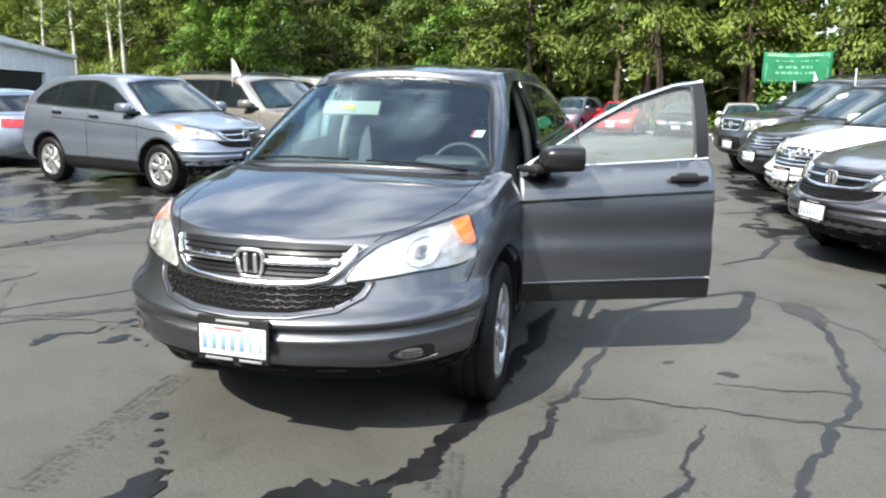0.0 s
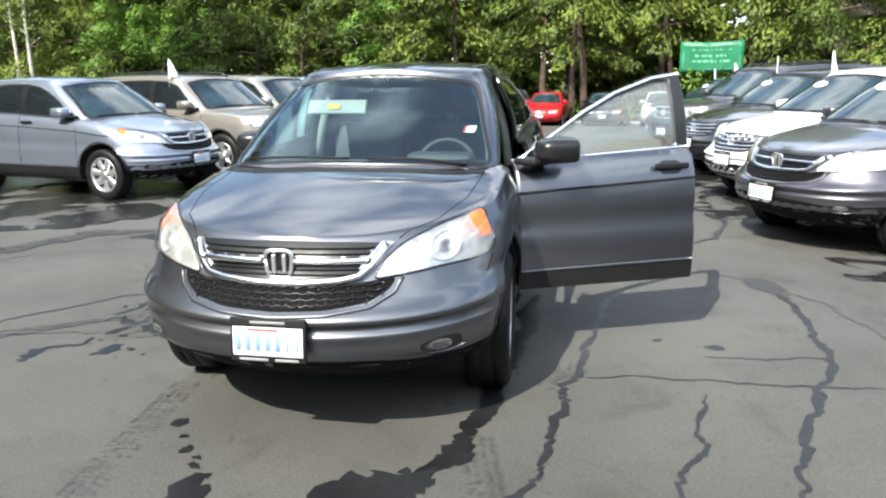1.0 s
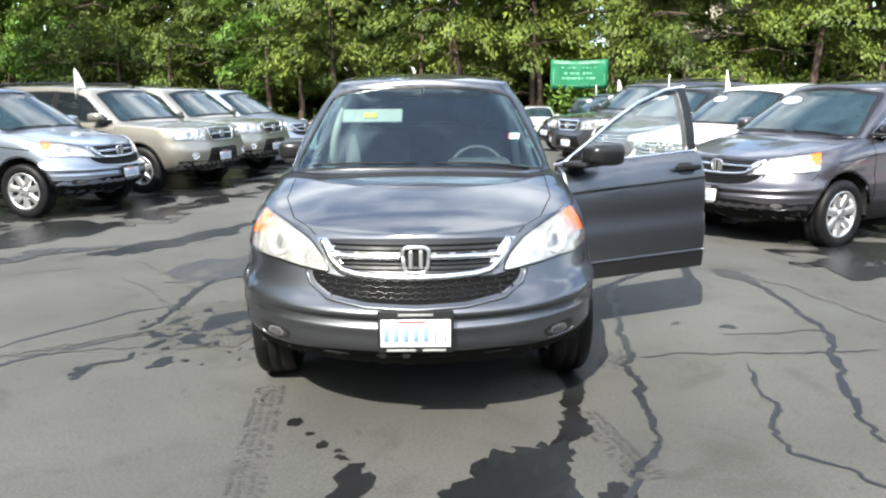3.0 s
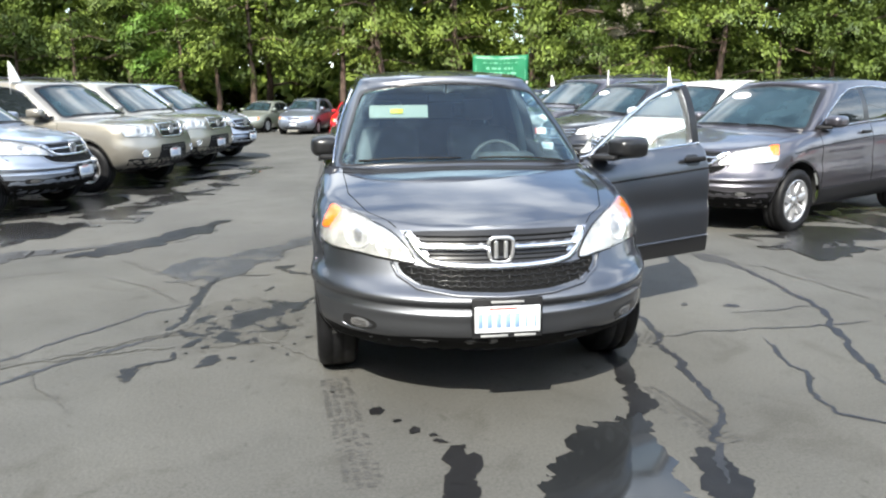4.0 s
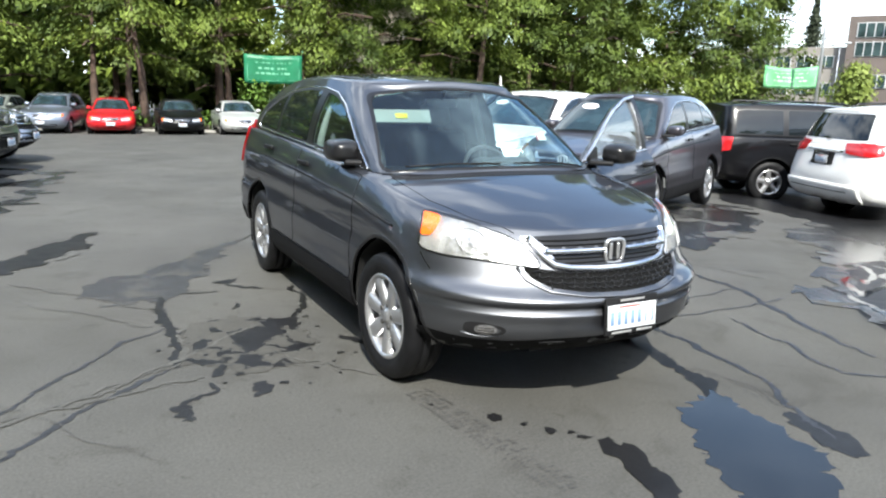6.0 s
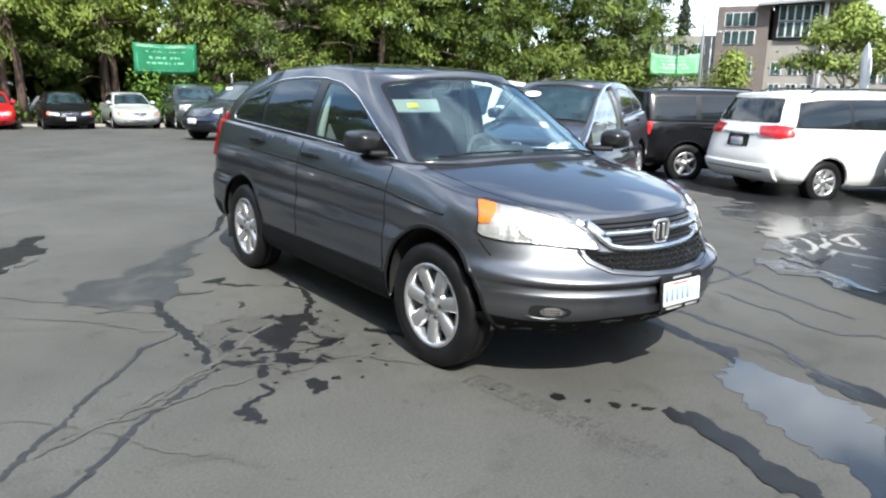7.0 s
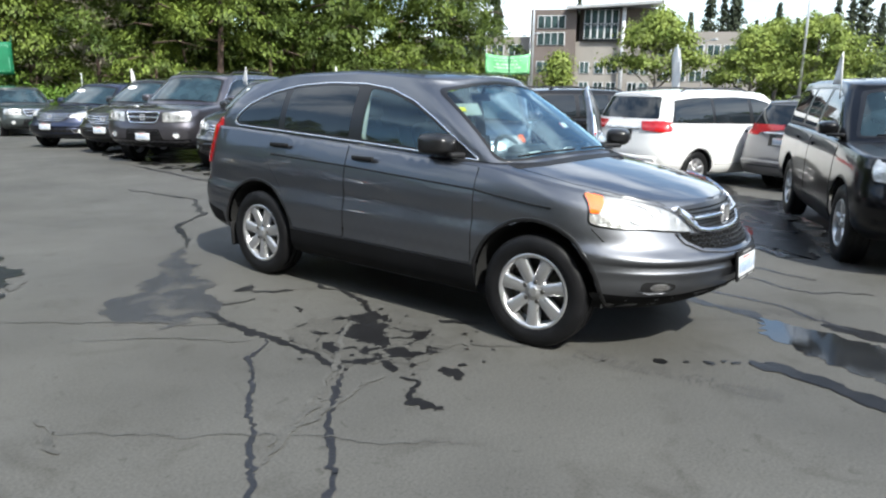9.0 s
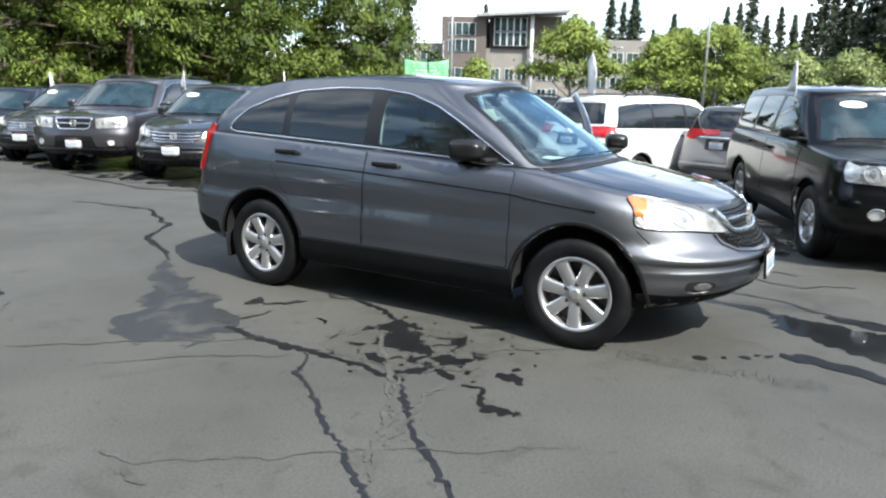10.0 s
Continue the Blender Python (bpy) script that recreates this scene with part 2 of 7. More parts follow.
def catmull(p0, p1, p2, p3, u):
    return 0.5 * (2 * p1 + (p2 - p0) * u + (2 * p0 - 5 * p1 + 4 * p2 - p3) * u * u + (3 * p1 - p0 - 3 * p2 + p3) * u ** 3)


class Shell:
    """The outer skin of a car; forward is -y, its left is +x."""

    def __init__(self, spec, fine=1.0):
        self.spec = spec
        res = (int(26 * fine), int(44 * fine), int(16 * fine))
        sub = max(2, int(5 * fine))
        rings = []
        for ztab, w, yf, yr in spec["levels"]:
            rings.append([Vector((x, y, smooth_table(ztab, y))) for x, y in plan_ring(w, yf, yr, spec["af"], spec["nf"], spec["ar"], spec["nr"], res)])
        rows = []
        for k in range(len(rings) - 1):
            a, b, c, d = rings[max(k - 1, 0)], rings[k], rings[k + 1], rings[min(k + 2, len(rings) - 1)]
            for s in range(sub):
                rows.append([catmull(a[i], b[i], c[i], d[i], s / sub) for i in range(len(b))])
        rows.append(rings[-1])
        for row in rows:
            for v in row:
                v.x = max(v.x, 0.0)
        verts, faces = [], []

        def sheet(grid):
            base, n = len(verts), len(grid[0])
            for r in grid:
                verts.extend(r)
            for r in range(len(grid) - 1):
                for i in range(n - 1):
                    a = base + r * n + i
                    faces.append((a, a + 1, a + n + 1, a + n))

        sheet(rows)
        top = rings[-1]
        # hood and the deck under the cabin's front
        deck = [p for p in top if p.y <= spec["deck"]]
        m = 14
        grid = []
        for p in deck:
            crown = smooth_table(spec["hood_crown"], p.y)
            grid.append([Vector((p.x * (1 - (j / m)), p.y, p.z + crown * (1 - (1 - j / m) ** 2.4))) for j in range(m + 1)])
        sheet(grid)
        # cabin
        z0, w0, yf0, yr0, af0, nf0, ar0, nr0 = spec["base"]
        z1, w1, yf1, yr1, af1, nf1, ar1, nr1 = spec["roof"]
        g0 = [Vector((x, y, smooth_table(z0, y))) for x, y in plan_ring(w0, yf0, yr0, af0, nf0, ar0, nr0, res)]
        g1 = [Vector((x, y, smooth_table(z1, y))) for x, y in plan_ring(w1, yf1, yr1, af1, nf1, ar1, nr1, res)]
        q = int(14 * fine)
        grid = []
        for s in range(q + 1):
            u = s / q
            row = []
            for i, (a, b) in enumerate(zip(g0, g1)):
                out = Vector((a.x / w0, 0.0, 0.0)) if i < len(g0) * 0.8 else Vector((a.x / w0, 0.4, 0))
                if i < res[0]:
                    out.y = -0.6 * (1 - i / res[0])
                row.append(a.lerp(b, u) + out * spec["bulge"] * math.sin(math.pi * u))
            grid.append(row)
        sheet(grid)
        # shoulder between the lower body and the cabin
        shoulder = []
        for p in top:
            if p.y > spec["deck"] - 0.35:
                y = min(max(p.y, yf0 + 0.02), yr0 - 0.001)
                near = min(g0, key=lambda g: abs(g.y - y) + (10 if p.y > yr0 - ar0 * 0.5 and g.y < yr0 - ar0 * 0.6 else 0))
                shoulder.append((p, Vector((near.x if p.x > 0.01 else 0, min(p.y, near.y) if p.y < 1.6 else near.y, near.z - 0.004))))
        sheet([[a for a, b in shoulder], [b for a, b in shoulder]])
        # roof
        grid = []
        for p in g1:
            c = spec["roof_crown"] * min(1.0, p.x / (0.55 * w1))
            grid.append([Vector((p.x * math.cos(j / m * math.pi / 2), p.y, p.z + c * math.sin(j / m * math.pi / 2))) for j in range(m + 1)])
        sheet(grid)
        # floor
        low = rings[0]
        sheet([[p.copy() for p in low], [Vector((0, p.y, p.z + 0.02)) for p in low]])
        n = len(verts)
        verts = verts + [Vector((-v.x, v.y, v.z)) for v in verts]
        faces = faces + [tuple(n + i for i in f[::-1]) for f in faces]
        bm = bmesh.new()
        vs = [bm.verts.new(v) for v in verts]
        for f in faces:
            if len({tuple(round(c, 5) for c in verts[i]) for i in f}) >= 3:
                bm.faces.new([vs[i] for i in f])
        bmesh.ops.remove_doubles(bm, verts=bm.verts[:], dist=0.0004)
        bmesh.ops.recalc_face_normals(bm, faces=bm.faces[:])
        centre = Vector((0, 0, 0.8))
        for f in bm.faces:
            c = f.calc_center_median()
            if f.normal.dot((c - Vector((0, max(-1.2, min(1.3, c.y)), 0.75)))) < 0:
                f.normal_flip()
        bm.normal_update()
        bm.faces.ensure_lookup_table()
        self.bm = bm
        self.bvh = BVHTree.FromBMesh(bm)
        self.w = spec["levels"][2][1]

    def normal_at(self, face, p):
        f = self.bm.faces[face]
        n = Vector()
        for v in f.verts:
            k = 1 / ((v.co - p).length + 1e-4)
            n += v.normal * k
        return n.normalized()

    def hit(self, axis, u, v):
        o, d = AXES[axis]
        if axis in "RL":
            o = Vector((o[0], u, v))
        elif axis in "FB":
            o = Vector((u, o[1], v))
        else:
            o = Vector((u, v, o[2]))
        p, n, face, _ = self.bvh.ray_cast(o, Vector(d))
        if p is None:
            q = o + Vector(d) * (4.0 if axis in "RL" else 6.0 if axis in "FB" else 4.5)
            p, n, face, _ = self.bvh.find_nearest(q)
        rim = self.spec["roof"][1]
        if axis in "RL" and abs(p.x) < rim * 0.93 and v > self.spec["base"][0][0][1] and -1.2 < u < 0.3:
            p, n, face, _ = self.bvh.find_nearest(Vector((math.copysign(rim + 0.03, o.x), u, v)))
        n = self.normal_at(face, p)
        if n.dot(Vector(d)) > 0:
            n = -n
        return p, n

    def patch(self, name, axis, poly, material, parent, off=0.003, holes=(), step=0.045, skirt=0.008, label="", thick=0.0, keep=None):
        """A panel of the given flat outline, laid on the skin."""
        edge = resample(poly, step, True)
        pts, edges = [tuple(p) for p in edge], []
        loops = [list(range(len(pts)))]
        for hole in holes:
            h = resample(hole, step, True)
            loops.append(list(range(len(pts), len(pts) + len(h))))
            pts += [tuple(p) for p in h]
        for lp in loops:
            edges += [(a, b) for a, b in zip(lp, lp[1:] + lp[:1])]
        flat = [tuple(p) for p in edge]
        xs, ys = [p[0] for p in flat], [p[1] for p in flat]
        gx, row = min(xs) + step / 2, 0
        while gx < max(xs):
            gy = min(ys) + step * (0.5 if row % 2 else 0.25)
            while gy < max(ys):
                if inside(flat, gx, gy) and not any(inside(list(map(tuple, h)), gx, gy) for h in holes):
                    if min((Vector(p) - Vector((gx, gy))).length for p in pts[:len(pts)]) > step * 0.4 if len(pts) < 140 else True:
                        pts.append((gx, gy))
                gy += step
            gx += step * 0.87
            row += 1
        got = delaunay_2d_cdt([Vector(p) for p in pts], edges, [], 0, 1e-5)
        v2, tris = got[0], got[2]
        holes2 = [[tuple(p) for p in h] for h in holes]
        tris = [f for f in tris if inside(flat, sum(v2[i].x for i in f) / 3, sum(v2[i].y for i in f) / 3)
                and not any(inside(h, sum(v2[i].x for i in f) / 3, sum(v2[i].y for i in f) / 3) for h in holes2)]
        hits = [self.hit(axis, p.x, p.y) for p in v2]
        verts = [p + n * off for p, n in hits]
        norms = [n for p, n in hits]
        d = Vector(AXES[axis][1])
        count = {}
        faces = []
        for f in tris:
            a, b, c = (verts[i] for i in f)
            f = list(f) if (b - a).cross(c - a).dot(d) < 0 else list(f)[::-1]
            faces.append(f)
            for e in zip(f, f[1:] + f[:1]):
                count[e] = count.get(e, 0) + 1
        rim = [e for e in count if (e[1], e[0]) not in count]
        low = {}
        deep = thick if thick else skirt
        for e in rim:
            for i in e:
                if i not in low:
                    low[i] = len(verts)
                    verts.append(hits[i][0] + hits[i][1] * (off - deep))
                    norms.append(hits[i][1])
        for a, b in rim:
            faces.append([b, a, low[a], low[b]])
        if thick:
            back = {}
            for f in faces[:len(tris)]:
                for i in f:
                    if i not in low and i not in back:
                        back[i] = len(verts)
                        verts.append(hits[i][0] + hits[i][1] * (off - deep))
                        norms.append(-hits[i][1])
            for f in faces[:len(tris)]:
                faces.append([low.get(i, back.get(i)) for i in f][::-1])
        ob = mesh_object(name, verts, faces, material, parent, label)
        if not thick:
            ob.data.normals_split_custom_set_from_vertices([tuple(n) for n in norms])
        return ob

    def strip(self, name, axis, pts, width, material, parent, off=0.0, thick=0.004, closed=False, step=0.05, label=""):
        """A raised band along a line on the skin."""
        line = resample(pts, step, closed)
        hits = [self.hit(axis, p.x, p.y) for p in line]
        n = len(hits)
        verts, faces = [], []
        for i, (p, nn) in enumerate(hits):
            a = hits[(i + 1) % n][0] if closed or i < n - 1 else p
            b = hits[i - 1][0] if closed or i > 0 else p
            t = (a - b).normalized()
            s = nn.cross(t).normalized() * width / 2
            verts += [p - s + nn * (off - 0.004), p - s + nn * (off + thick * 0.7), p - s * 0.6 + nn * (off + thick), p + s * 0.6 + nn * (off + thick), p + s + nn * (off + thick * 0.7), p + s + nn * (off - 0.004)]
        for i in range(n if closed else n - 1):
            j = (i + 1) % n
            for k in range(5):
                faces.append((i * 6 + k, i * 6 + k + 1, j * 6 + k + 1, j * 6 + k))
        if not closed:
            faces.append(tuple(range(6)))
            faces.append(tuple(range((n - 1) * 6, n * 6))[::-1])
        ob = mesh_object(name, verts, faces, material, parent, label)
        return ob

    def cut(self, bm, axis, poly):
        """Cuts a flat outline out of a copy of the skin, along the axis."""
        d = Vector(AXES[axis][1])
        lo = Vector((min(p[0] for p in poly), min(p[1] for p in poly))) - Vector((0.1, 0.1))
        hi = Vector((max(p[0] for p in poly), max(p[1] for p in poly))) + Vector((0.1, 0.1))

        def flat(c):
            return (c.y, c.z) if axis in "RL" else (c.x, c.z) if axis in "FB" else (c.x, c.y)

        def near(f):
            c = f.calc_center_median()
            u, v = flat(c)
            if not (lo.x < u < hi.x and lo.y < v < hi.y):
                return False
            if axis == "R":
                return c.x < -0.3
            if axis == "L":
                return c.x > 0.3
            if axis == "F":
                return c.y < 0.6
            return True

        for (u0, v0), (u1, v1) in zip(poly, poly[1:] + poly[:1]):
            faces = [f for f in bm.faces if near(f)]
            geom = set(faces)
            for f in faces:
                geom.update(f.edges)
                geom.update(f.verts)
            e = Vector((u1 - u0, v1 - v0)).normalized()
            if axis in "RL":
                co, no = (0, u0, v0), Vector((0, -e.y, e.x))
            elif axis in "FB":
                co, no = (u0, 0, v0), Vector((-e.y, 0, e.x))
            else:
                co, no = (u0, v0, 0), Vector((-e.y, e.x, 0))
            bmesh.ops.bisect_plane(bm, geom=list(geom), dist=1e-5, plane_co=co, plane_no=no)
        gone = [f for f in bm.faces if near(f) and inside(poly, *flat(f.calc_center_median()))]
        bmesh.ops.delete(bm, geom=gone, context="FACES")

    def body(self, name, material, parent, cuts, label="", lining=False):
        bm = self.bm.copy()
        for axis, poly in cuts:
            self.cut(bm, axis, poly)
        if lining:
            inner = bm.copy()
            inner.normal_update()
            for v in inner.verts:
                v.co -= v.normal * 0.016
            bmesh.ops.delete(inner, geom=[f for f in inner.faces if f.calc_center_median().z < 0.90 or f.calc_center_median().y < -0.98 or f.calc_center_median().y < 0.05 and f.calc_center_median().z > 1.42], context="FACES")
            bmesh.ops.reverse_faces(inner, faces=inner.faces[:])
            lm = bpy.data.meshes.new("cabin_lining")
            inner.to_mesh(lm)
            inner.free()
            lm.shade_smooth()
            lm.materials.append(LINING)
            new("cabin_lining", lm).parent = parent
        me = bpy.data.meshes.new(name)
        bm.to_mesh(me)
        bm.free()
        me.shade_smooth()
        me.materials.append(material)
        norms = []
        for v in me.vertices:
            p, n, face, _ = self.bvh.find_nearest(v.co)
            norms.append(tuple(self.normal_at(face, p)))
        me.normals_split_custom_set_from_vertices(norms)
        ob = new(name, me)
        ob.parent = parent
        return tagged(ob, label)


def arch_outline(cy, cz, r):
    """A wheel opening: a round top with legs down past the sill."""
    pts = [(cy + r * math.cos(a), cz + r * math.sin(a)) for a in [math.pi * k / 16 for k in range(17)]]
    return pts + [(cy - r * 1.02, 0.0), (cy + r * 1.02, 0.0)]


def make_wheel(parent, x, y, radius, rim_r, side, width=0.215, spokes=7, steer=0.0, rim_mat=None, label=""):
    """A tyre on a spoked alloy rim; side is +1 for the car's left."""
    hub = new("wheel", None)
    hub.parent = parent
    hub.matrix_basis = pose(x, y, radius, 0, 0, steer)
    s, w = side, width / 2
    prof = [(-w * 0.86, rim_r), (-w, rim_r + 0.03), (-w * 1.02, (rim_r + radius) / 2), (-w * 0.93, radius - 0.018), (-w * 0.74, radius - 0.003), (-w * 0.3, radius),
            (-w * 0.27, radius - 0.008), (-w * 0.22, radius), (w * 0.22, radius), (w * 0.27, radius - 0.008), (w * 0.3, radius), (w * 0.74, radius - 0.003), (w * 0.93, radius - 0.018), (w * 1.02, (rim_r + radius) / 2), (w, rim_r + 0.03), (w * 0.86, rim_r)]
    tyre = part("tyre", lathe(prof, 48), RUBBER, hub)
    rm = rim_mat or ALLOY
    # barrel and lip
    prof = [(-s * w * 0.8, rim_r), (-s * w * 0.75, rim_r - 0.018), (s * w * 0.55, rim_r - 0.03), (s * w * 0.80, rim_r - 0.022), (s * w * 0.90, rim_r - 0.012), (s * w * 0.93, rim_r - 0.002), (s * w * 0.88, rim_r + 0.004)]
    rim = part("rim", lathe(prof, 48), rm, hub)
    # spokes
    for k in range(spokes):
        a = k * math.tau / spokes + 0.2
        bm = bmesh.new()
        r0, r1, n = 0.045, rim_r - 0.014, 5
        rows = []
        for j in range(n + 1):
            u = j / n
            r = r0 + (r1 - r0) * u
            hw = (0.036 - 0.003 * math.sin(u * math.pi) + 0.010 * u)
            face = s * w * (0.70 + 0.14 * math.sin(u * math.pi * 0.62))
            dep = s * w * (0.25 + 0.25 * u)
            rows.append([bm.verts.new((xx, r * math.cos(a) - hh * math.sin(a), r * math.sin(a) + hh * math.cos(a))) for xx, hh in
                         ((dep, -hw), (face - s * 0.008, -hw), (face, -hw * 0.62), (face, hw * 0.62), (face - s * 0.008, hw), (dep, hw))])
        for q0, q1 in zip(rows, rows[1:]):
            for i in range(5):
                bm.faces.new((q0[i], q0[i + 1], q1[i + 1], q1[i]))
        part("spoke", bm, rm, rim)
    bm = lathe([(s * w * 0.2, 0.098), (s * w * 0.68, 0.094), (s * w * 0.72, 0.085), (s * w * 0.72, 0.036), (s * w * 0.80, 0.033), (s * w * 0.82, 0.024), (s * w * 0.82, 0.0005)], 28)
    part("hub_cap", bm, rm, rim)
    for k in range(5):
        a = k * math.tau / 5 + 0.5
        bm = lathe([(s * w * 0.70, 0.015), (s * w * 0.76, 0.014), (s * w * 0.77, 0.010), (s * w * 0.77, 0.0004)], 8)
        bmesh.ops.translate(bm, vec=(0, 0.064 * math.cos(a), 0.064 * math.sin(a)), verts=bm.verts[:])
        part("wheel_nut", bm, DARK_ALLOY, rim)
    bm = lathe([(s * w * 0.05, rim_r - 0.03), (s * w * 0.05, 0.12), (s * w * 0.18, 0.115), (s * w * 0.18, 0.001)], 32)
    part("brake_disc", bm, DARK_ALLOY, hub)
    return hub


def make_mirror(parent, x, y, z, side, material, size=(0.190, 0.185, 0.145), stalk=True):
    """A door mirror: rounded housing, glass and stalk."""
    bm = bmesh.new()
    bmesh.ops.create_uvsphere(bm, u_segments=24, v_segments=14, radius=0.5)
    for v in bm.verts:
        c = v.co * 2
        c = Vector([math.copysign(abs(k) ** 0.62, k) for k in c]) / 2
        if c.y > 0.28:
            c.y = 0.28
        c.z *= 1 - 0.18 * (c.x * side + 0.5) * 0.5
        v.co = Vector((c.x * size[0], c.y * size[1] * 1.5, c.z * size[2]))
    bmesh.ops.translate(bm, vec=(x + side * size[0] * 0.5, y, z), verts=bm.verts[:])
    mirror = part("mirror", bm, material, parent)
    bm = rounded_box((size[0] * 0.78, 0.006, size[2] * 0.70), 0.02, 2, (x + side * size[0] * 0.5, y + size[1] * 0.425, z))
    part("mirror_glass", bm, CHROME, mirror)
    if stalk:
        bm = rounded_box((0.17, 0.20, 0.034), 0.015, 3, (x + side * 0.02, y - 0.11, z - size[2] * 0.42), (0, 0, side * 24))
        part("mirror_stalk", bm, BLACK, mirror)
    return mirror


def make_handle(shell, parent, axis, y, z, material, length=0.215):
    p, n = shell.hit(axis, y, z)
    shell.patch("handle_recess", axis, rounded([(y - 0.065, z - 0.038), (y + 0.07, z - 0.038), (y + 0.07, z + 0.038), (y - 0.065, z + 0.038)], 0.035), SATIN, parent, off=0.002, step=0.03)
    bm = rounded_box((0.022, length, 0.034), 0.011, 3)
    bmesh.ops.translate(bm, vec=p + n * 0.027, verts=bm.verts[:])
    ob = part("door_handle", bm, material, parent)
    return ob


def number_plate(parent, at, turn, seed, frame_text=True, ink=None):
    """A plate in its holder; writing becomes plain bars."""
    rng = random.Random(seed)
    plate = new("number_plate", None)
    plate.parent = parent
    plate.matrix_basis = pose(*at, *turn)
    bm = rounded_box((0.325, 0.016, 0.185), 0.006, 2)
    holder = part("plate_holder", bm, BLACK, plate)
    bm = rounded_box((0.300, 0.006, 0.120), 0.004, 2, (0, -0.009, -0.005))
    face = part("plate_face", bm, PLATE_WHITE, plate)
    x = -0.125
    for k in range(7):
        bw = 0.022 if k not in (5, 6) else 0.009
        bm = rounded_box((bw, 0.002, 0.066), 0.001, 1, (x, -0.0128, -0.010))
        part("ink_bar", bm, ink or PLATE_BLUE, face)
        x += 0.042
    bm = rounded_box((0.13, 0.002, 0.010), 0.001, 1, (-0.02, -0.0128, 0.045))
    part("ink_bar", bm, PLATE_RED, face)
    if frame_text:
        bm = rounded_box((0.15, 0.002, 0.011), 0.001, 1, (0, -0.0088, 0.0745))
        part("ink_bar", bm, FRAME_WHITE, holder)
        for cx, bw in ((-0.062, 0.125), (0.08, 0.10)):
            bm = rounded_box((bw, 0.002, 0.011), 0.001, 1, (cx, -0.0088, -0.080))
            part("ink_bar", bm, FRAME_WHITE, holder)
    return plate


# outlines of the kinds of car: levels are (height along y, half width, front, rear)
COMPACT_SUV = dict(
    wheelbase=2.62, track=0.785, tyre=0.347, rim=0.232, af=0.78, nf=2.1, ar=0.40, nr=3.4,
    levels=[
        ([(-2.1, 0.285), (-1.0, 0.235), (1.0, 0.235), (2.2, 0.33)], 0.800, -2.00, 2.05),
        ([(-2.1, 0.345), (-1.0, 0.31), (1.0, 0.32), (2.2, 0.40)], 0.880, -2.13, 2.155),
        ([(-2.1, 0.425), (-1.0, 0.44), (1.0, 0.44), (2.2, 0.50)], 0.905, -2.226, 2.21),
        ([(-2.1, 0.500), (-1.0, 0.51), (1.0, 0.51), (2.2, 0.57)], 0.904, -2.246, 2.235),
        ([(-2.1, 0.532), (-1.0, 0.55), (1.0, 0.55), (2.2, 0.61)], 0.908, -2.254, 2.24),
        ([(-2.1, 0.548), (-1.0, 0.575), (1.0, 0.575), (2.2, 0.64)], 0.908, -2.246, 2.24),
        ([(-2.1, 0.572), (-1.0, 0.605), (1.0, 0.605), (2.2, 0.66)], 0.908, -2.240, 2.24),
        ([(-2.1, 0.592), (-1.0, 0.635), (1.0, 0.635), (2.2, 0.68)], 0.909, -2.266, 2.235),
        ([(-2.1, 0.618), (-1.0, 0.675), (1.0, 0.675), (2.2, 0.71)], 0.905, -2.262, 2.23),
        ([(-2.1, 0.665), (-1.0, 0.75), (1.0, 0.76), (2.2, 0.76)], 0.890, -2.195, 2.21),
        ([(-2.1, 0.745), (-1.0, 0.85), (1.0, 0.88), (2.2, 0.90)], 0.893, -2.135, 2.18),
        ([(-2.1, 0.83), (-1.55, 0.90), (-1.0, 0.965), (1.0, 1.02), (2.2, 1.05)], 0.872, -2.095, 2.15),
        ([(-2.08, 0.895), (-1.55, 0.965), (-0.95, 1.065), (0.3, 1.13), (1.7, 1.185), (2.2, 1.20)], 0.822, -2.035, 2.15),
    ],
    deck=-0.72, hood_crown=[(-2.05, 0.0), (-1.85, 0.030), (-1.5, 0.055), (-0.8, 0.062)],
    base=([(-1.15, 1.085), (-0.7, 1.09), (0.3, 1.135), (1.7, 1.19), (2.2, 1.205)], 0.775, -1.125, 2.14, 0.30, 2.7, 0.32, 3.4),
    roof=([(-0.45, 1.555), (-0.1, 1.60), (0.5, 1.625), (1.2, 1.60), (1.7, 1.53), (2.0, 1.44)], 0.590, -0.40, 1.99, 0.41, 3.2, 0.34, 2.8),
    bulge=0.035, roof_crown=0.055,
    dlo=[(-0.83, 1.094), (-0.42, 1.335), (-0.20, 1.445), (0.05, 1.525), (0.32, 1.557), (0.70, 1.56), (1.05, 1.535), (1.35, 1.475), (1.58, 1.385), (1.73, 1.27), (1.74, 1.225), (1.68, 1.204), (0.30, 1.150)],
    panes=[(-0.60, 0.25), (0.37, 1.10), (1.17, 1.70)],
    shield=[(-0.750, 1.090), (-0.40, 1.106), (0, 1.110), (0.40, 1.106), (0.750, 1.090), (0.592, 1.528), (0.30, 1.570), (0, 1.580), (-0.30, 1.570), (-0.592, 1.528)],
    back=[(-0.55, 1.22), (0.55, 1.22), (0.50, 1.50), (-0.50, 1.50)],
    doors=[[(-0.86, 0.46), (-0.86, 1.06), (0.29, 1.125), (0.29, 0.46)], [(0.305, 0.46), (0.305, 1.125), (1.16, 1.165), (1.20, 0.98), (1.02, 0.74), (0.86, 0.46)]],
    handles=[(0.115, 1.035), (1.035, 1.075)], arch=0.425,
)


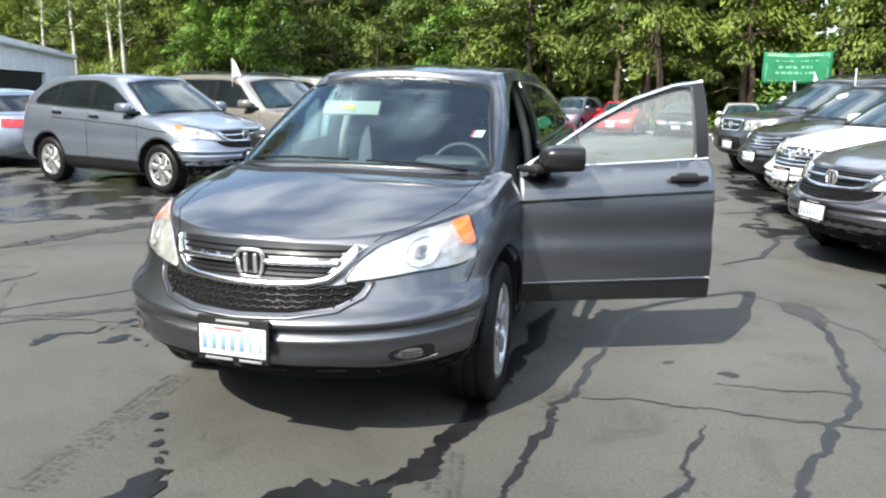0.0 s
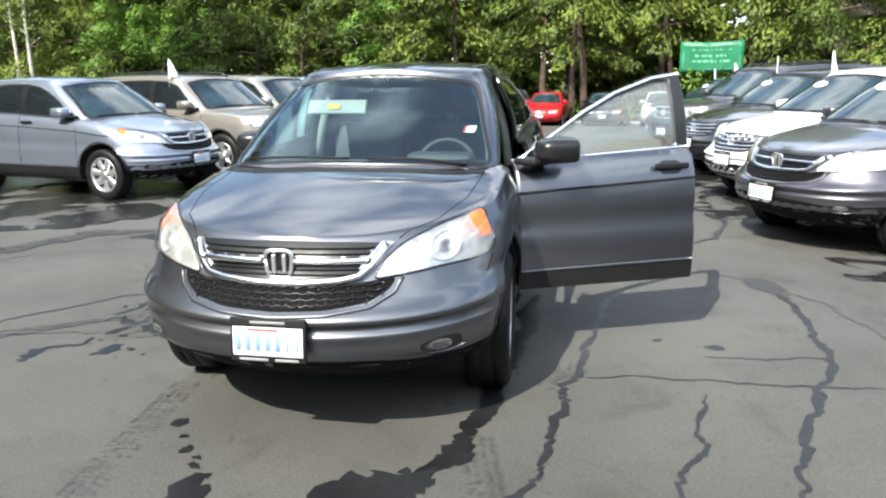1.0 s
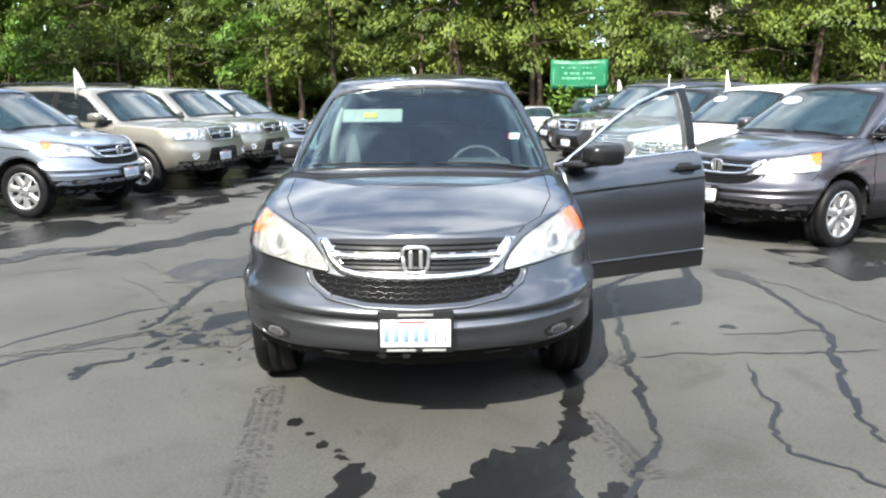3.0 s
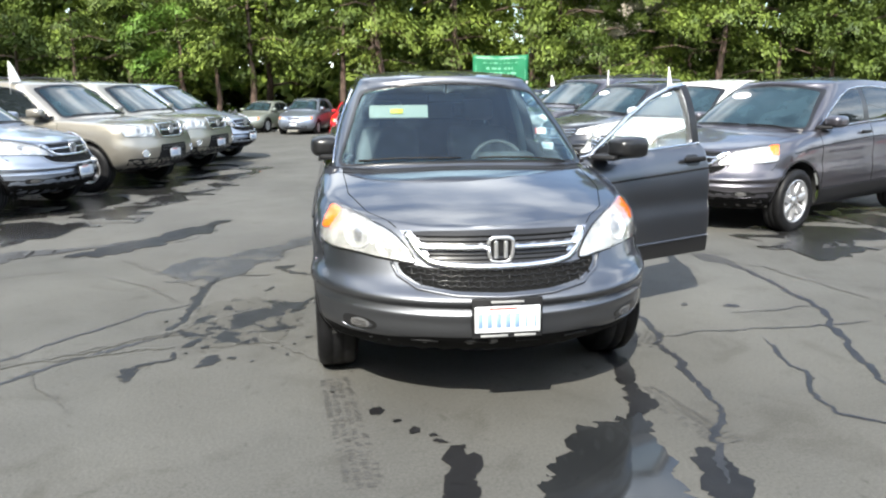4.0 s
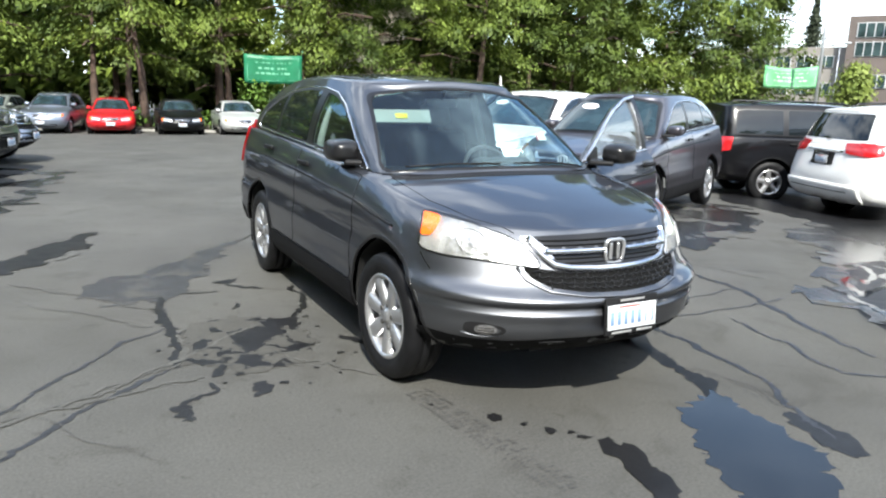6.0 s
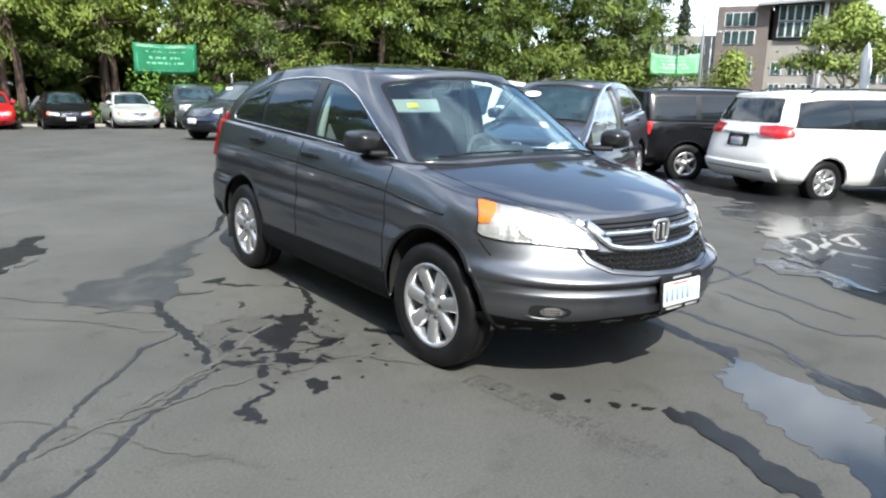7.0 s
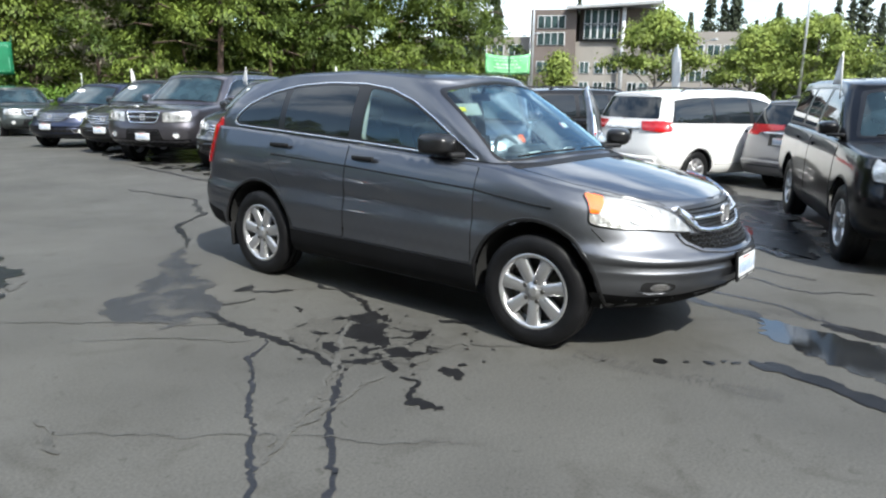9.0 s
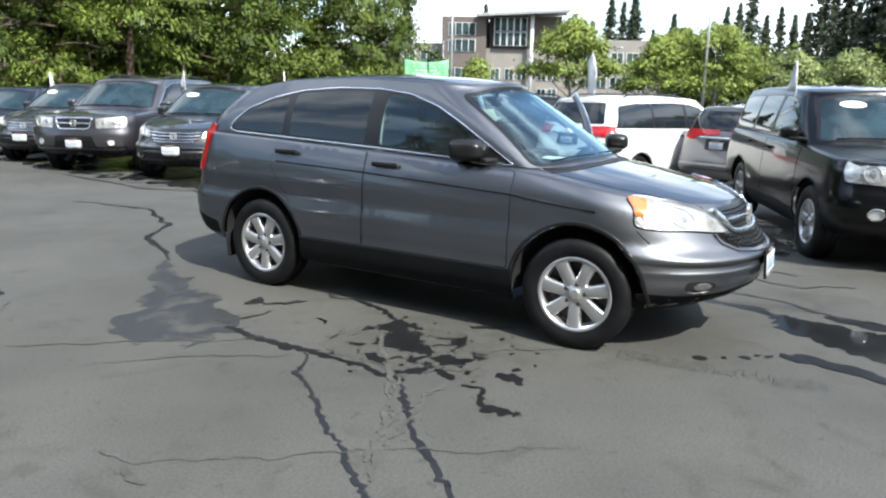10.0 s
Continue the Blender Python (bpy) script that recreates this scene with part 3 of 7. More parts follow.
def stretched(base, sx=1.0, sy=1.0, sz=1.0, zfun=None, **changes):
    """A kind of car with other proportions."""
    fz = zfun or (lambda z: z * sz)
    s = dict(base)
    s["levels"] = [([(y * sy, fz(z)) for y, z in zt], w * sx, yf * sy, yr * sy) for zt, w, yf, yr in base["levels"]]
    for k in ("base", "roof"):
        zt, w, yf, yr, af, nf, ar, nr = base[k]
        s[k] = ([(y * sy, fz(z)) for y, z in zt], w * sx, yf * sy, yr * sy, af * sy, nf, ar * sy, nr)
    s["deck"] = base["deck"] * sy
    s["hood_crown"] = [(y * sy, c) for y, c in base["hood_crown"]]
    s["dlo"] = [(y * sy, fz(z)) for y, z in base["dlo"]]
    s["panes"] = [(a * sy, b * sy) for a, b in base["panes"]]
    s["shield"] = [(x * sx, fz(z)) for x, z in base["shield"]]
    s["back"] = [(x * sx, fz(z)) for x, z in base["back"]]
    s["doors"] = [[(y * sy, fz(z)) for y, z in d] for d in base["doors"]]
    s["handles"] = [(y * sy, fz(z)) for y, z in base["handles"]]
    s["wheelbase"] = base["wheelbase"] * sy
    s.update(changes)
    return s


def pane_outline(dlo, a, b, inset=0.022):
    """The part of a window band between two uprights."""
    poly = [Vector(p) for p in dlo]
    c = sum(poly, Vector((0, 0))) / len(poly)
    low = [(y, z) for y, z in dlo]

    def span(y):
        zs = []
        for (y0, z0), (y1, z1) in zip(low, low[1:] + low[:1]):
            if (y0 - y) * (y1 - y) <= 0 and abs(y1 - y0) > 1e-6:
                zs.append(z0 + (z1 - z0) * (y - y0) / (y1 - y0))
        return (min(zs), max(zs)) if len(zs) > 1 else None

    ys = [a + (b - a) * k / 10 for k in range(11)]
    got = [(y, span(y)) for y in ys if span(y)]
    got = [(y, s) for y, s in got if s[1] - s[0] > 2.4 * inset]
    return [(y, s[0] + inset) for y, s in got] + [(y, s[1] - inset) for y, s in got[::-1]]


def flip(poly):
    return [(-x, z) for x, z in poly]


def lamp_unit(shell, root, poly, amber, bowls, side, cover=True):
    """A headlamp: reflector, bowls, amber corner and clear cover."""
    sgn = 1 if side == "L" else -1
    fp = (lambda p: p) if sgn < 0 else flip
    lamp = shell.patch("headlamp", "F", fp(rounded(poly, 0.03)), REFLECTOR, root, off=0.004, step=0.05, label="bright clear headlamp with amber corner")
    shell.strip("lamp_edge", "F", fp(rounded(poly, 0.03)), 0.010, SATIN, lamp, off=0.0, thick=0.006, closed=True)
    if amber:
        shell.patch("turn_lens", "F", fp(rounded(amber, 0.012)), AMBER, lamp, off=0.012, step=0.04, label="amber turn lens")
    for cx, cz, r in bowls:
        c = [(cx + r * math.cos(k * math.tau / 20), cz + r * math.sin(k * math.tau / 20)) for k in range(20)]
        shell.strip("bowl_ring", "F", fp(c), r * 0.08, BOWL, lamp, off=0.004, thick=0.010, closed=True, step=0.02)
        shell.patch("bowl", "F", fp([(cx + (a - cx) * (0.36 + 0.10 * math.sin(a * 90)), cz + (b - cz) * 0.50) for a, b in c]), BULB, lamp, off=0.006, step=0.03)
    if cover:
        ob = shell.patch("lamp_cover", "F", fp(rounded(poly, 0.03)), LAMP_GLASS, lamp, off=0.020, step=0.05, skirt=0.012)
        ob.visible_shadow = False
    return lamp


def emblem(shell, root, z, s=1.0, axis="F"):
    p, n = shell.hit(axis, 0, z)
    sgn = -1 if axis == "F" else 1
    badge = new("badge", None)
    badge.parent = root
    badge.matrix_basis = Matrix.Translation(p) @ pose(0, sgn * 0.018, 0, 0 if axis == "F" else 0, 0, 0 if axis == "F" else 180)
    ring = rounded([(-0.050 * s, 0.046 * s), (0.050 * s, 0.046 * s), (0.040 * s, -0.046 * s), (-0.040 * s, -0.046 * s)], 0.03 * s, 5)
    pts = [(x, 0, z2) for x, z2 in ring]
    part("badge_ring", rod(pts + pts[:1], 0.0075 * s, 8), ALLOY, badge, "plain chrome badge")
    part("badge_plate", rounded_box((0.085 * s, 0.004, 0.075 * s), 0.004, 2, (0, 0.008, 0)), SATIN, badge)
    for x in (-0.018, 0.018):
        part("badge_bar", rounded_box((0.015 * s, 0.012, 0.068 * s), 0.005, 2, (x * s, 0.0, 0)), ALLOY, badge)
    return badge


def front_compact(shell, root, seed, main):
    """Twin-bar chrome grille over a dark mesh intake."""
    up = [(-0.43, 0.880), (-0.30, 0.888), (0, 0.893), (0.30, 0.888), (0.43, 0.880), (0.345, 0.775), (0.27, 0.738), (0, 0.726), (-0.27, 0.738), (-0.345, 0.775)]
    g = shell.patch("grille", "F", rounded(up, 0.02), SATIN, root, off=0.002, step=0.05, label="black grille with two chrome bars")
    shell.strip("grille_surround", "F", [(-0.425, 0.872), (-0.375, 0.795), (-0.33, 0.757), (-0.26, 0.743), (-0.12, 0.735), (0, 0.733), (0.12, 0.735), (0.26, 0.743), (0.33, 0.757), (0.375, 0.795), (0.425, 0.872)], 0.030, SATIN_CHROME, g, off=0.006, thick=0.016, step=0.03)
    for s in (-1, 1):
        shell.patch("grille_wing", "F", [(s * 0.325, 0.782), (s * 0.372, 0.800), (s * 0.452, 0.878), (s * 0.405, 0.882), (s * 0.350, 0.822)], SATIN_CHROME, g, off=0.014, step=0.03, skirt=0.014)
    for a, b in ((-0.37, -0.055), (0.055, 0.37)):
        shell.strip("grille_bar", "F", [(a, 0.815), ((a + b) / 2, 0.815), (b, 0.815)], 0.024, SATIN_CHROME, g, off=0.016, thick=0.014, step=0.03)
    for z in (0.863, 0.843, 0.785, 0.765):
        h = 0.40 - (0.88 - z) * 0.55
        shell.strip("grille_slat", "F", [(-h, z), (0, z + 0.002), (h, z)], 0.007, VALANCE, g, off=0.0, thick=0.010, step=0.06)
    low = [(-0.48, 0.752), (-0.33, 0.735), (0, 0.718), (0.33, 0.735), (0.48, 0.752), (0.455, 0.705), (0.38, 0.664), (0.22, 0.644), (0, 0.638), (-0.22, 0.644), (-0.38, 0.664), (-0.455, 0.705)]
    m = shell.patch("intake", "F", rounded(low, 0.03), SEAM, root, off=0.002, step=0.05, label="dark honeycomb intake mesh")
    for r, z in enumerate((0.730, 0.706, 0.683, 0.662)):
        h = (0.44, 0.43, 0.40, 0.30)[r]
        n = 30
        pts = [(-h + 2 * h * k / n, z + (0.004 if (k + r) % 2 else -0.004) - 0.010 * (1 - ((2 * k / n) - 1) ** 2)) for k in range(n + 1)]
        shell.strip("mesh_bar", "F", pts, 0.0055, SATIN, m, off=0.0, thick=0.012, step=0.05)
        if main and r < 3:
            for k in range(1, n, 2):
                x = -h + 2 * h * (k + r % 2) / n
                shell.strip("mesh_web", "F", [(x, z - 0.002), (x, z - 0.024)], 0.005, SATIN, m, off=0.0, thick=0.010, step=0.03)
    shell.strip("intake_lip", "F", [(-0.50, 0.748), (-0.475, 0.695), (-0.39, 0.648), (-0.22, 0.628), (0, 0.622), (0.22, 0.628), (0.39, 0.648), (0.475, 0.695), (0.50, 0.748)], 0.016, root_paint(root), m, off=0.0, thick=0.010, step=0.04)
    emblem(shell, root, 0.812, 1.25)
    lamp = [(-0.772, 0.965), (-0.815, 0.885), (-0.838, 0.795), (-0.76, 0.778), (-0.66, 0.776), (-0.55, 0.762), (-0.385, 0.745), (-0.42, 0.815), (-0.49, 0.878), (-0.62, 0.930)]
    amber = [(-0.770, 0.958), (-0.806, 0.897), (-0.820, 0.858), (-0.796, 0.858), (-0.722, 0.945)]
    for side in "RL":
        lamp_unit(shell, root, lamp, amber, [(-0.650, 0.848, 0.056)], side)
    for s in (-1, 1):
        f = [(s * 0.58, 0.475), (s * 0.66, 0.492), (s * 0.735, 0.490), (s * 0.735, 0.432), (s * 0.66, 0.425), (s * 0.58, 0.440)]
        pod = shell.patch("fog_lamp", "F", rounded(f, 0.03), SATIN, root, off=0.002, step=0.04)
        c = [(s * (0.655 + 0.042 * math.cos(k * math.tau / 16)), 0.459 + 0.024 * math.sin(k * math.tau / 16)) for k in range(16)]
        shell.patch("fog_lens", "F", c, FOG_LENS, pod, off=0.006, step=0.03)
        for k in (-1, 0, 1):
            shell.strip("fog_fin", "F", [(s * 0.625, 0.459 + k * 0.012), (s * 0.69, 0.459 + k * 0.012)], 0.004, DARK_ALLOY, pod, off=0.006, thick=0.003, step=0.02)
        shell.strip("fog_lip", "F", [(s * 0.60, 0.424), (s * 0.68, 0.418), (s * 0.74, 0.432)], 0.008, root_paint(root), pod, off=0.0, thick=0.006)
    lip = [(-0.87, 0.415), (-0.72, 0.398), (-0.55, 0.400), (-0.36, 0.422), (0, 0.425), (0.36, 0.422), (0.55, 0.400), (0.72, 0.398), (0.87, 0.415), (0.78, 0.30), (0.40, 0.27), (0, 0.265), (-0.40, 0.27), (-0.78, 0.30)]
    if not main:
        lip = [(x, z + 0.075 if k < 9 else z) for k, (x, z) in enumerate(lip)]
    v = shell.patch("front_valance", "F", rounded(lip, 0.03), VALANCE, root, off=0.003, step=0.06, label="black lower front valance")
    for s in (-0.36, -0.12, 0.12, 0.36):
        shell.strip("valance_slot", "F", [(s - 0.06, 0.398), (s + 0.06, 0.398)], 0.014, BLACK, v, off=0.002, thick=0.005)
    p, n = shell.hit("F", 0, 0.53)
    number_plate(root, (0, p.y - 0.022, 0.533), (-4, 0, 0), seed)
    for s in (-1, 1):
        shell.strip("bumper_seam", "R" if s < 0 else "L", [(-1.66, 0.775), (-1.70, 0.735), (-1.735, 0.705)], 0.006, SEAM, v, off=-0.003, thick=0.0042)


def root_paint(root):
    return bpy.data.materials[root["paint"]]


def front_modern(shell, root, seed, main):
    """Three chrome bars between swept lamps (a later model)."""
    up = [(-0.47, 0.872), (0, 0.888), (0.47, 0.872), (0.40, 0.70), (0.25, 0.66), (-0.25, 0.66), (-0.40, 0.70)]
    g = shell.patch("grille", "F", rounded(up, 0.03), SATIN, root, off=0.002, step=0.06, label="black grille with three chrome bars")
    for z, h, w in ((0.835, 0.43, 0.020), (0.785, 0.43, 0.026), (0.735, 0.40, 0.020), (0.690, 0.34, 0.018)):
        shell.strip("grille_bar", "F", [(-h, z + 0.012), (-h * 0.6, z), (h * 0.6, z), (h, z + 0.012)], w, CHROME, g, off=0.004, thick=0.014)
    emblem(shell, root, 0.785, 1.05)
    lamp = [(-0.80, 0.985), (-0.85, 0.90), (-0.84, 0.825), (-0.62, 0.775), (-0.44, 0.760), (-0.46, 0.862), (-0.65, 0.92)]
    for side in "RL":
        lamp_unit(shell, root, lamp, None, [(-0.60, 0.835, 0.045), (-0.74, 0.885, 0.035)], side, False)
    lip = [(-0.84, 0.60), (-0.60, 0.50), (-0.45, 0.54), (0.45, 0.54), (0.60, 0.50), (0.84, 0.60), (0.80, 0.31), (0.40, 0.27), (-0.40, 0.27), (-0.80, 0.31)]
    v = shell.patch("front_valance", "F", rounded(lip, 0.04), BLACK, root, off=0.003, step=0.07, label="black lower front valance")
    for s in (-1, 1):
        c = [(s * (0.70 + 0.035 * math.cos(k * math.tau / 14)), 0.47 + 0.035 * math.sin(k * math.tau / 14)) for k in range(14)]
        shell.patch("fog_lens", "F", c, WHITE_LENS, v, off=0.008, step=0.03)
        shell.strip("fog_trim", "F", [(s * 0.52, 0.50), (s * 0.64, 0.42), (s * 0.78, 0.44)], 0.012, CHROME, v, off=0.003, thick=0.006)
    p, n = shell.hit("F", 0, 0.56)
    number_plate(root, (0, p.y - 0.018, 0.57), (-3, 0, 0), seed)


def front_boxy(shell, root, seed, main):
    """A tall square nose: framed grille and block lamps."""
    k = 1.0
    up = [(-0.36, 1.02), (0.36, 1.02), (0.31, 0.83), (0.24, 0.795), (-0.24, 0.795), (-0.31, 0.83)]
    g = shell.patch("grille", "F", rounded(up, 0.03), SATIN, root, off=0.002, step=0.06, label="black grille in a broad chrome frame")
    shell.strip("grille_frame", "F", rounded([(-0.345, 1.005), (0.345, 1.005), (0.295, 0.84), (0.235, 0.81), (-0.235, 0.81), (-0.295, 0.84)], 0.03), 0.034, CHROME, g, off=0.004, thick=0.02, closed=True)
    shell.strip("grille_bar", "F", [(-0.31, 0.915), (0.31, 0.915)], 0.036, CHROME, g, off=0.004, thick=0.018)
    emblem(shell, root, 0.915, 1.1)
    lamp = [(-0.86, 1.04), (-0.895, 0.95), (-0.885, 0.845), (-0.40, 0.825), (-0.40, 1.015)]
    amber = [(-0.86, 1.035), (-0.892, 0.95), (-0.884, 0.90), (-0.82, 0.90), (-0.80, 1.03)]
    for side in "RL":
        lamp_unit(shell, root, lamp, None, [(-0.70, 0.93, 0.065), (-0.53, 0.925, 0.055)], side, False)
    lip = [(-0.88, 0.52), (-0.40, 0.50), (-0.34, 0.70), (0.34, 0.70), (0.40, 0.50), (0.88, 0.52), (0.84, 0.33), (-0.84, 0.33)]
    v = shell.patch("front_valance", "F", rounded(lip, 0.03), BLACK, root, off=0.003, step=0.07, label="black lower front bumper")
    for z in (0.66, 0.62):
        shell.strip("valance_bar", "F", [(-0.32, z), (0.32, z)], 0.018, SATIN, v, off=0.004, thick=0.010)
    for s in (-1, 1):
        c = [(s * (0.66 + 0.060 * math.cos(q * math.tau / 16)), 0.585 + 0.050 * math.sin(q * math.tau / 16)) for q in range(16)]
        f = shell.patch("fog_lamp", "F", c, WHITE_LENS, root, off=0.006, step=0.03)
        shell.strip("fog_ring", "F", c, 0.016, CHROME, f, off=0.004, thick=0.010, closed=True, step=0.03)
    p, n = shell.hit("F", 0, 0.56)
    number_plate(root, (0, p.y - 0.018, 0.565), (0, 0, 0), seed)


def front_saloon(shell, root, seed, main):
    """A low saloon nose."""
    zt = shell.spec["levels"][-1][0][0][1]
    up = [(-0.30, zt - 0.03), (0.30, zt - 0.03), (0.25, zt - 0.14), (-0.25, zt - 0.14)]
    g = shell.patch("grille", "F", rounded(up, 0.02), SATIN, root, off=0.003, step=0.06)
    for z in (zt - 0.06, zt - 0.10):
        shell.strip("grille_bar", "F", [(-0.27, z), (0.27, z)], 0.014, CHROME, g, off=0.003, thick=0.010)
    shell.strip("badge", "F", [(-0.04, zt - 0.08), (0.04, zt - 0.08)], 0.05, CHROME, g, off=0.01, thick=0.012)
    lamp = [(-0.72, zt), (-0.745, zt - 0.06), (-0.72, zt - 0.13), (-0.36, zt - 0.145), (-0.36, zt - 0.045)]
    amber = [(-0.71, zt - 0.01), (-0.735, zt - 0.06), (-0.72, zt - 0.115), (-0.66, zt - 0.115), (-0.66, zt - 0.015)]
    for side in "RL":
        lamp_unit(shell, root, lamp, amber, [(-0.50, zt - 0.09, 0.038)], side, False)
    lip = [(-0.55, 0.40), (0.55, 0.40), (0.50, 0.29), (-0.50, 0.29)]
    shell.patch("front_intake", "F", rounded(lip, 0.04), SEAM, root, off=0.003, step=0.07)
    p, n = shell.hit("F", 0, 0.47)
    number_plate(root, (0, p.y - 0.018, 0.47), (0, 0, 0), seed, frame_text=False)


def rear_end(shell, root, tail_side, tail_back, plate_z, seed, material=None):
    for side in "RL":
        sgn = 1 if side == "L" else -1
        t = shell.patch("tail_lamp", side, rounded(tail_side, 0.02), RED_LENS, root, off=0.018, step=0.04, skirt=0.03, label="red tail lamp")
        if tail_back:
            shell.patch("tail_lens", "B", rounded([(sgn * x, z) for x, z in tail_back], 0.02), RED_LENS, t, off=0.018, step=0.04, skirt=0.03)
    p, n = shell.hit("B", 0, plate_z)
    shell.patch("plate_recess", "B", rounded([(-0.26, plate_z - 0.09), (0.26, plate_z - 0.09), (0.26, plate_z + 0.11), (-0.26, plate_z + 0.11)], 0.02), SATIN, root, off=0.001, step=0.07)
    number_plate(root, (0, p.y + 0.016, plate_z), (0, 0, 180), seed, ink=PLATE_BLUE)
    shell.strip("tailgate_trim", "B", [(-0.42, plate_z + 0.135), (0.42, plate_z + 0.135)], 0.024, CHROME, root, off=0.002, thick=0.010)


def make_car(name, spec, material, label, front, seed=1, fine=0.62, main=False, clad=True, chrome=True, moulding=True, spokes=7,
             rim_mat=None, tail=None, tail_back=None, plate_z=0.85, trim=None, rack=False, wipers=True, steer=0.0, bumper=None):
    root = tagged(new(name, None), label, "car")
    root["paint"] = material.name
    shell = Shell(spec, fine)
    root_shell[root.name] = shell
    half = spec["wheelbase"] / 2
    r = spec["tyre"]
    ar = spec["arch"]
    cuts = []
    for side in "RL":
        for y in (-half, half):
            cuts.append((side, arch_outline(y, r + 0.005, ar)))
    shield = rounded(spec["shield"], 0.05)
    cx = sum(p[0] for p in shield) / len(shield)
    cz = sum(p[1] for p in shield) / len(shield)
    edge = 0.016 if main else 0.035
    inner = [(x - math.copysign(edge, x) * min(1, abs(x) / 0.3), z - ((0.014 if main else 0.025) if z > cz else (-0.010 if main else -0.020))) for x, z in shield]
    pane = [pane_outline(spec["dlo"], a, b) for a, b in spec["panes"]]
    opening = [(-0.862, 0.375), (-0.862, 1.06), (-0.845, 1.085), (-0.42, 1.362), (-0.2, 1.472), (0.05, 1.552), (0.24, 1.575), (0.24, 0.375)]
    if main:
        cuts.append(("F", inner))
        cuts.append(("R", rounded(pane[0], 0.03)))
        cuts.append(("L", opening))
    shell.body("body", material, root, cuts, lining=main)
    # wheels, liners and arch lips
    xw = spec["track"]
    for side in "RL":
        sgn = 1 if side == "L" else -1
        for y in (-half, half):
            make_wheel(root, sgn * xw, y, r, spec["rim"], sgn, spokes=spokes, rim_mat=rim_mat, steer=steer if y < 0 else 0.0)
            bm = bmesh.new()
            arcs = [math.radians(-6 + 192 * k / 22) for k in range(23)]
            xin = sgn * (xw - 0.26)
            ring0 = [bm.verts.new((xin, y + (ar - 0.01) * math.cos(a), r + 0.005 + (ar - 0.01) * math.sin(a))) for a in arcs]
            outs = [max(0.6, abs(shell.hit(side, y + (ar + 0.02) * math.cos(a), max(0.40, r + 0.005 + (ar + 0.02) * math.sin(a)))[0].x) - 0.03) for a in arcs]
            ring1 = [bm.verts.new((sgn * q, y + (ar - 0.004) * math.cos(a), r + 0.005 + (ar - 0.004) * math.sin(a))) for a, q in zip(arcs, outs)]
            for k in range(22):
                bm.faces.new((ring0[k], ring0[k + 1], ring1[k + 1], ring1[k]))
            bm.faces.new(ring0)
            part("wheel_liner", bm, UNDER, root)
            lip = [(y + (ar + 0.012) * math.cos(a), r + 0.005 + (ar + 0.012) * math.sin(a)) for a in [math.radians(-8 + 196 * k / 24) for k in range(25)]]
            shell.strip("arch_lip", side, lip, 0.024 if main else 0.016, SATIN if main else BLACK, root, off=-0.003, thick=0.006, step=0.05)
    if main:
        for side in "RL":
            sgn = 1 if side == "L" else -1
            part("mud_flap", rounded_box((0.21, 0.018, 0.20), 0.007, 2, (sgn * (xw - 0.01), half + ar - 0.015, 0.285), (-6, 0, 0)), BLACK, root)
            shell.patch("rear_valance", side, rounded([(1.775, 0.37), (2.10, 0.42), (2.13, 0.555), (1.785, 0.475)], 0.02), CLADDING, root, off=0.004, step=0.05, label="black lower rear bumper")
    # glass
    for side in "RL":
        sgn = 1 if side == "L" else -1
        whole = main and side == "L"
        dlo = spec["dlo"]
        if whole:
            dlo = [p for p in pane_outline(spec["dlo"], 0.245, spec["panes"][-1][1] + 0.035, 0.002)]
        holes = [rounded(pane[0], 0.03)] if main and side == "R" else []
        band = shell.patch("window_band", side, rounded(dlo, 0.03), SATIN, root, off=0.0015, holes=holes, step=0.06)
        for k, q in enumerate(pane):
            if whole and k == 0:
                continue
            clear = main and side == "R" and k == 0
            ob = shell.patch("window", side, rounded(q, 0.03), GLASS if clear else DARK_GLASS, root, off=0.003 if not clear else -0.004, step=0.07, skirt=0.004)
            if clear:
                ob.visible_shadow = False
        if chrome:
            shell.strip("window_trim", side, rounded(dlo, 0.03), 0.011, CHROME, band, off=0.001, thick=0.007, closed=not whole, step=0.06)
        for k, d in enumerate(spec["doors"]):
            if whole and k == 0:
                continue
            door = shell.patch("door", side, rounded(d, 0.02), material, root, off=0.0035, step=0.05, skirt=0.008)
            shell.strip("shut_line", side, rounded(d, 0.02), 0.009, SEAM, door, off=-0.002, thick=0.0047, closed=True, step=0.06)
            hy, hz = spec["handles"][k]
            make_handle(shell, door, side, hy, hz, trim or BLACK)
        if clad:
            y0, y1 = -half + ar * 0.97, half - ar * 0.97
            zc = 0.445
            shell.patch("sill_cladding", side, [(y0, 0.27), (y1, 0.27), (y1 - 0.01, zc), (y0 + 0.01, zc)], BLACK if trim or not main else CLADDING, root, off=0.012, step=0.035) if not whole else \
                shell.patch("sill_cladding", side, [(y0, 0.27), (y1, 0.27), (y1 - 0.01, 0.36), (y0 + 0.01, 0.36)], SATIN, root, off=0.010, step=0.035)
        if moulding:
            zs = [(-1.42, 0.868), (-1.20, 0.886), (-1.02, 0.905), (-0.86, 0.925), (0.28, 0.978), (1.14, 1.005)]
            if whole:
                zs = [(0.30, 0.978), (1.14, 1.005)]
            shell.strip("side_moulding", side, zs, 0.012, BLACK, root, off=0.002, thick=0.005, step=0.08)
        if not (main and side == "L"):
            my, mz = spec["dlo"][0]
            p, n = shell.hit(side, my + 0.12, mz + 0.06)
            make_mirror(root, sgn * (abs(p.x) - (0.035 if main else -0.025)), my + (0.33 if main else 0.22), mz + 0.085, sgn, SATIN if trim or main else material)
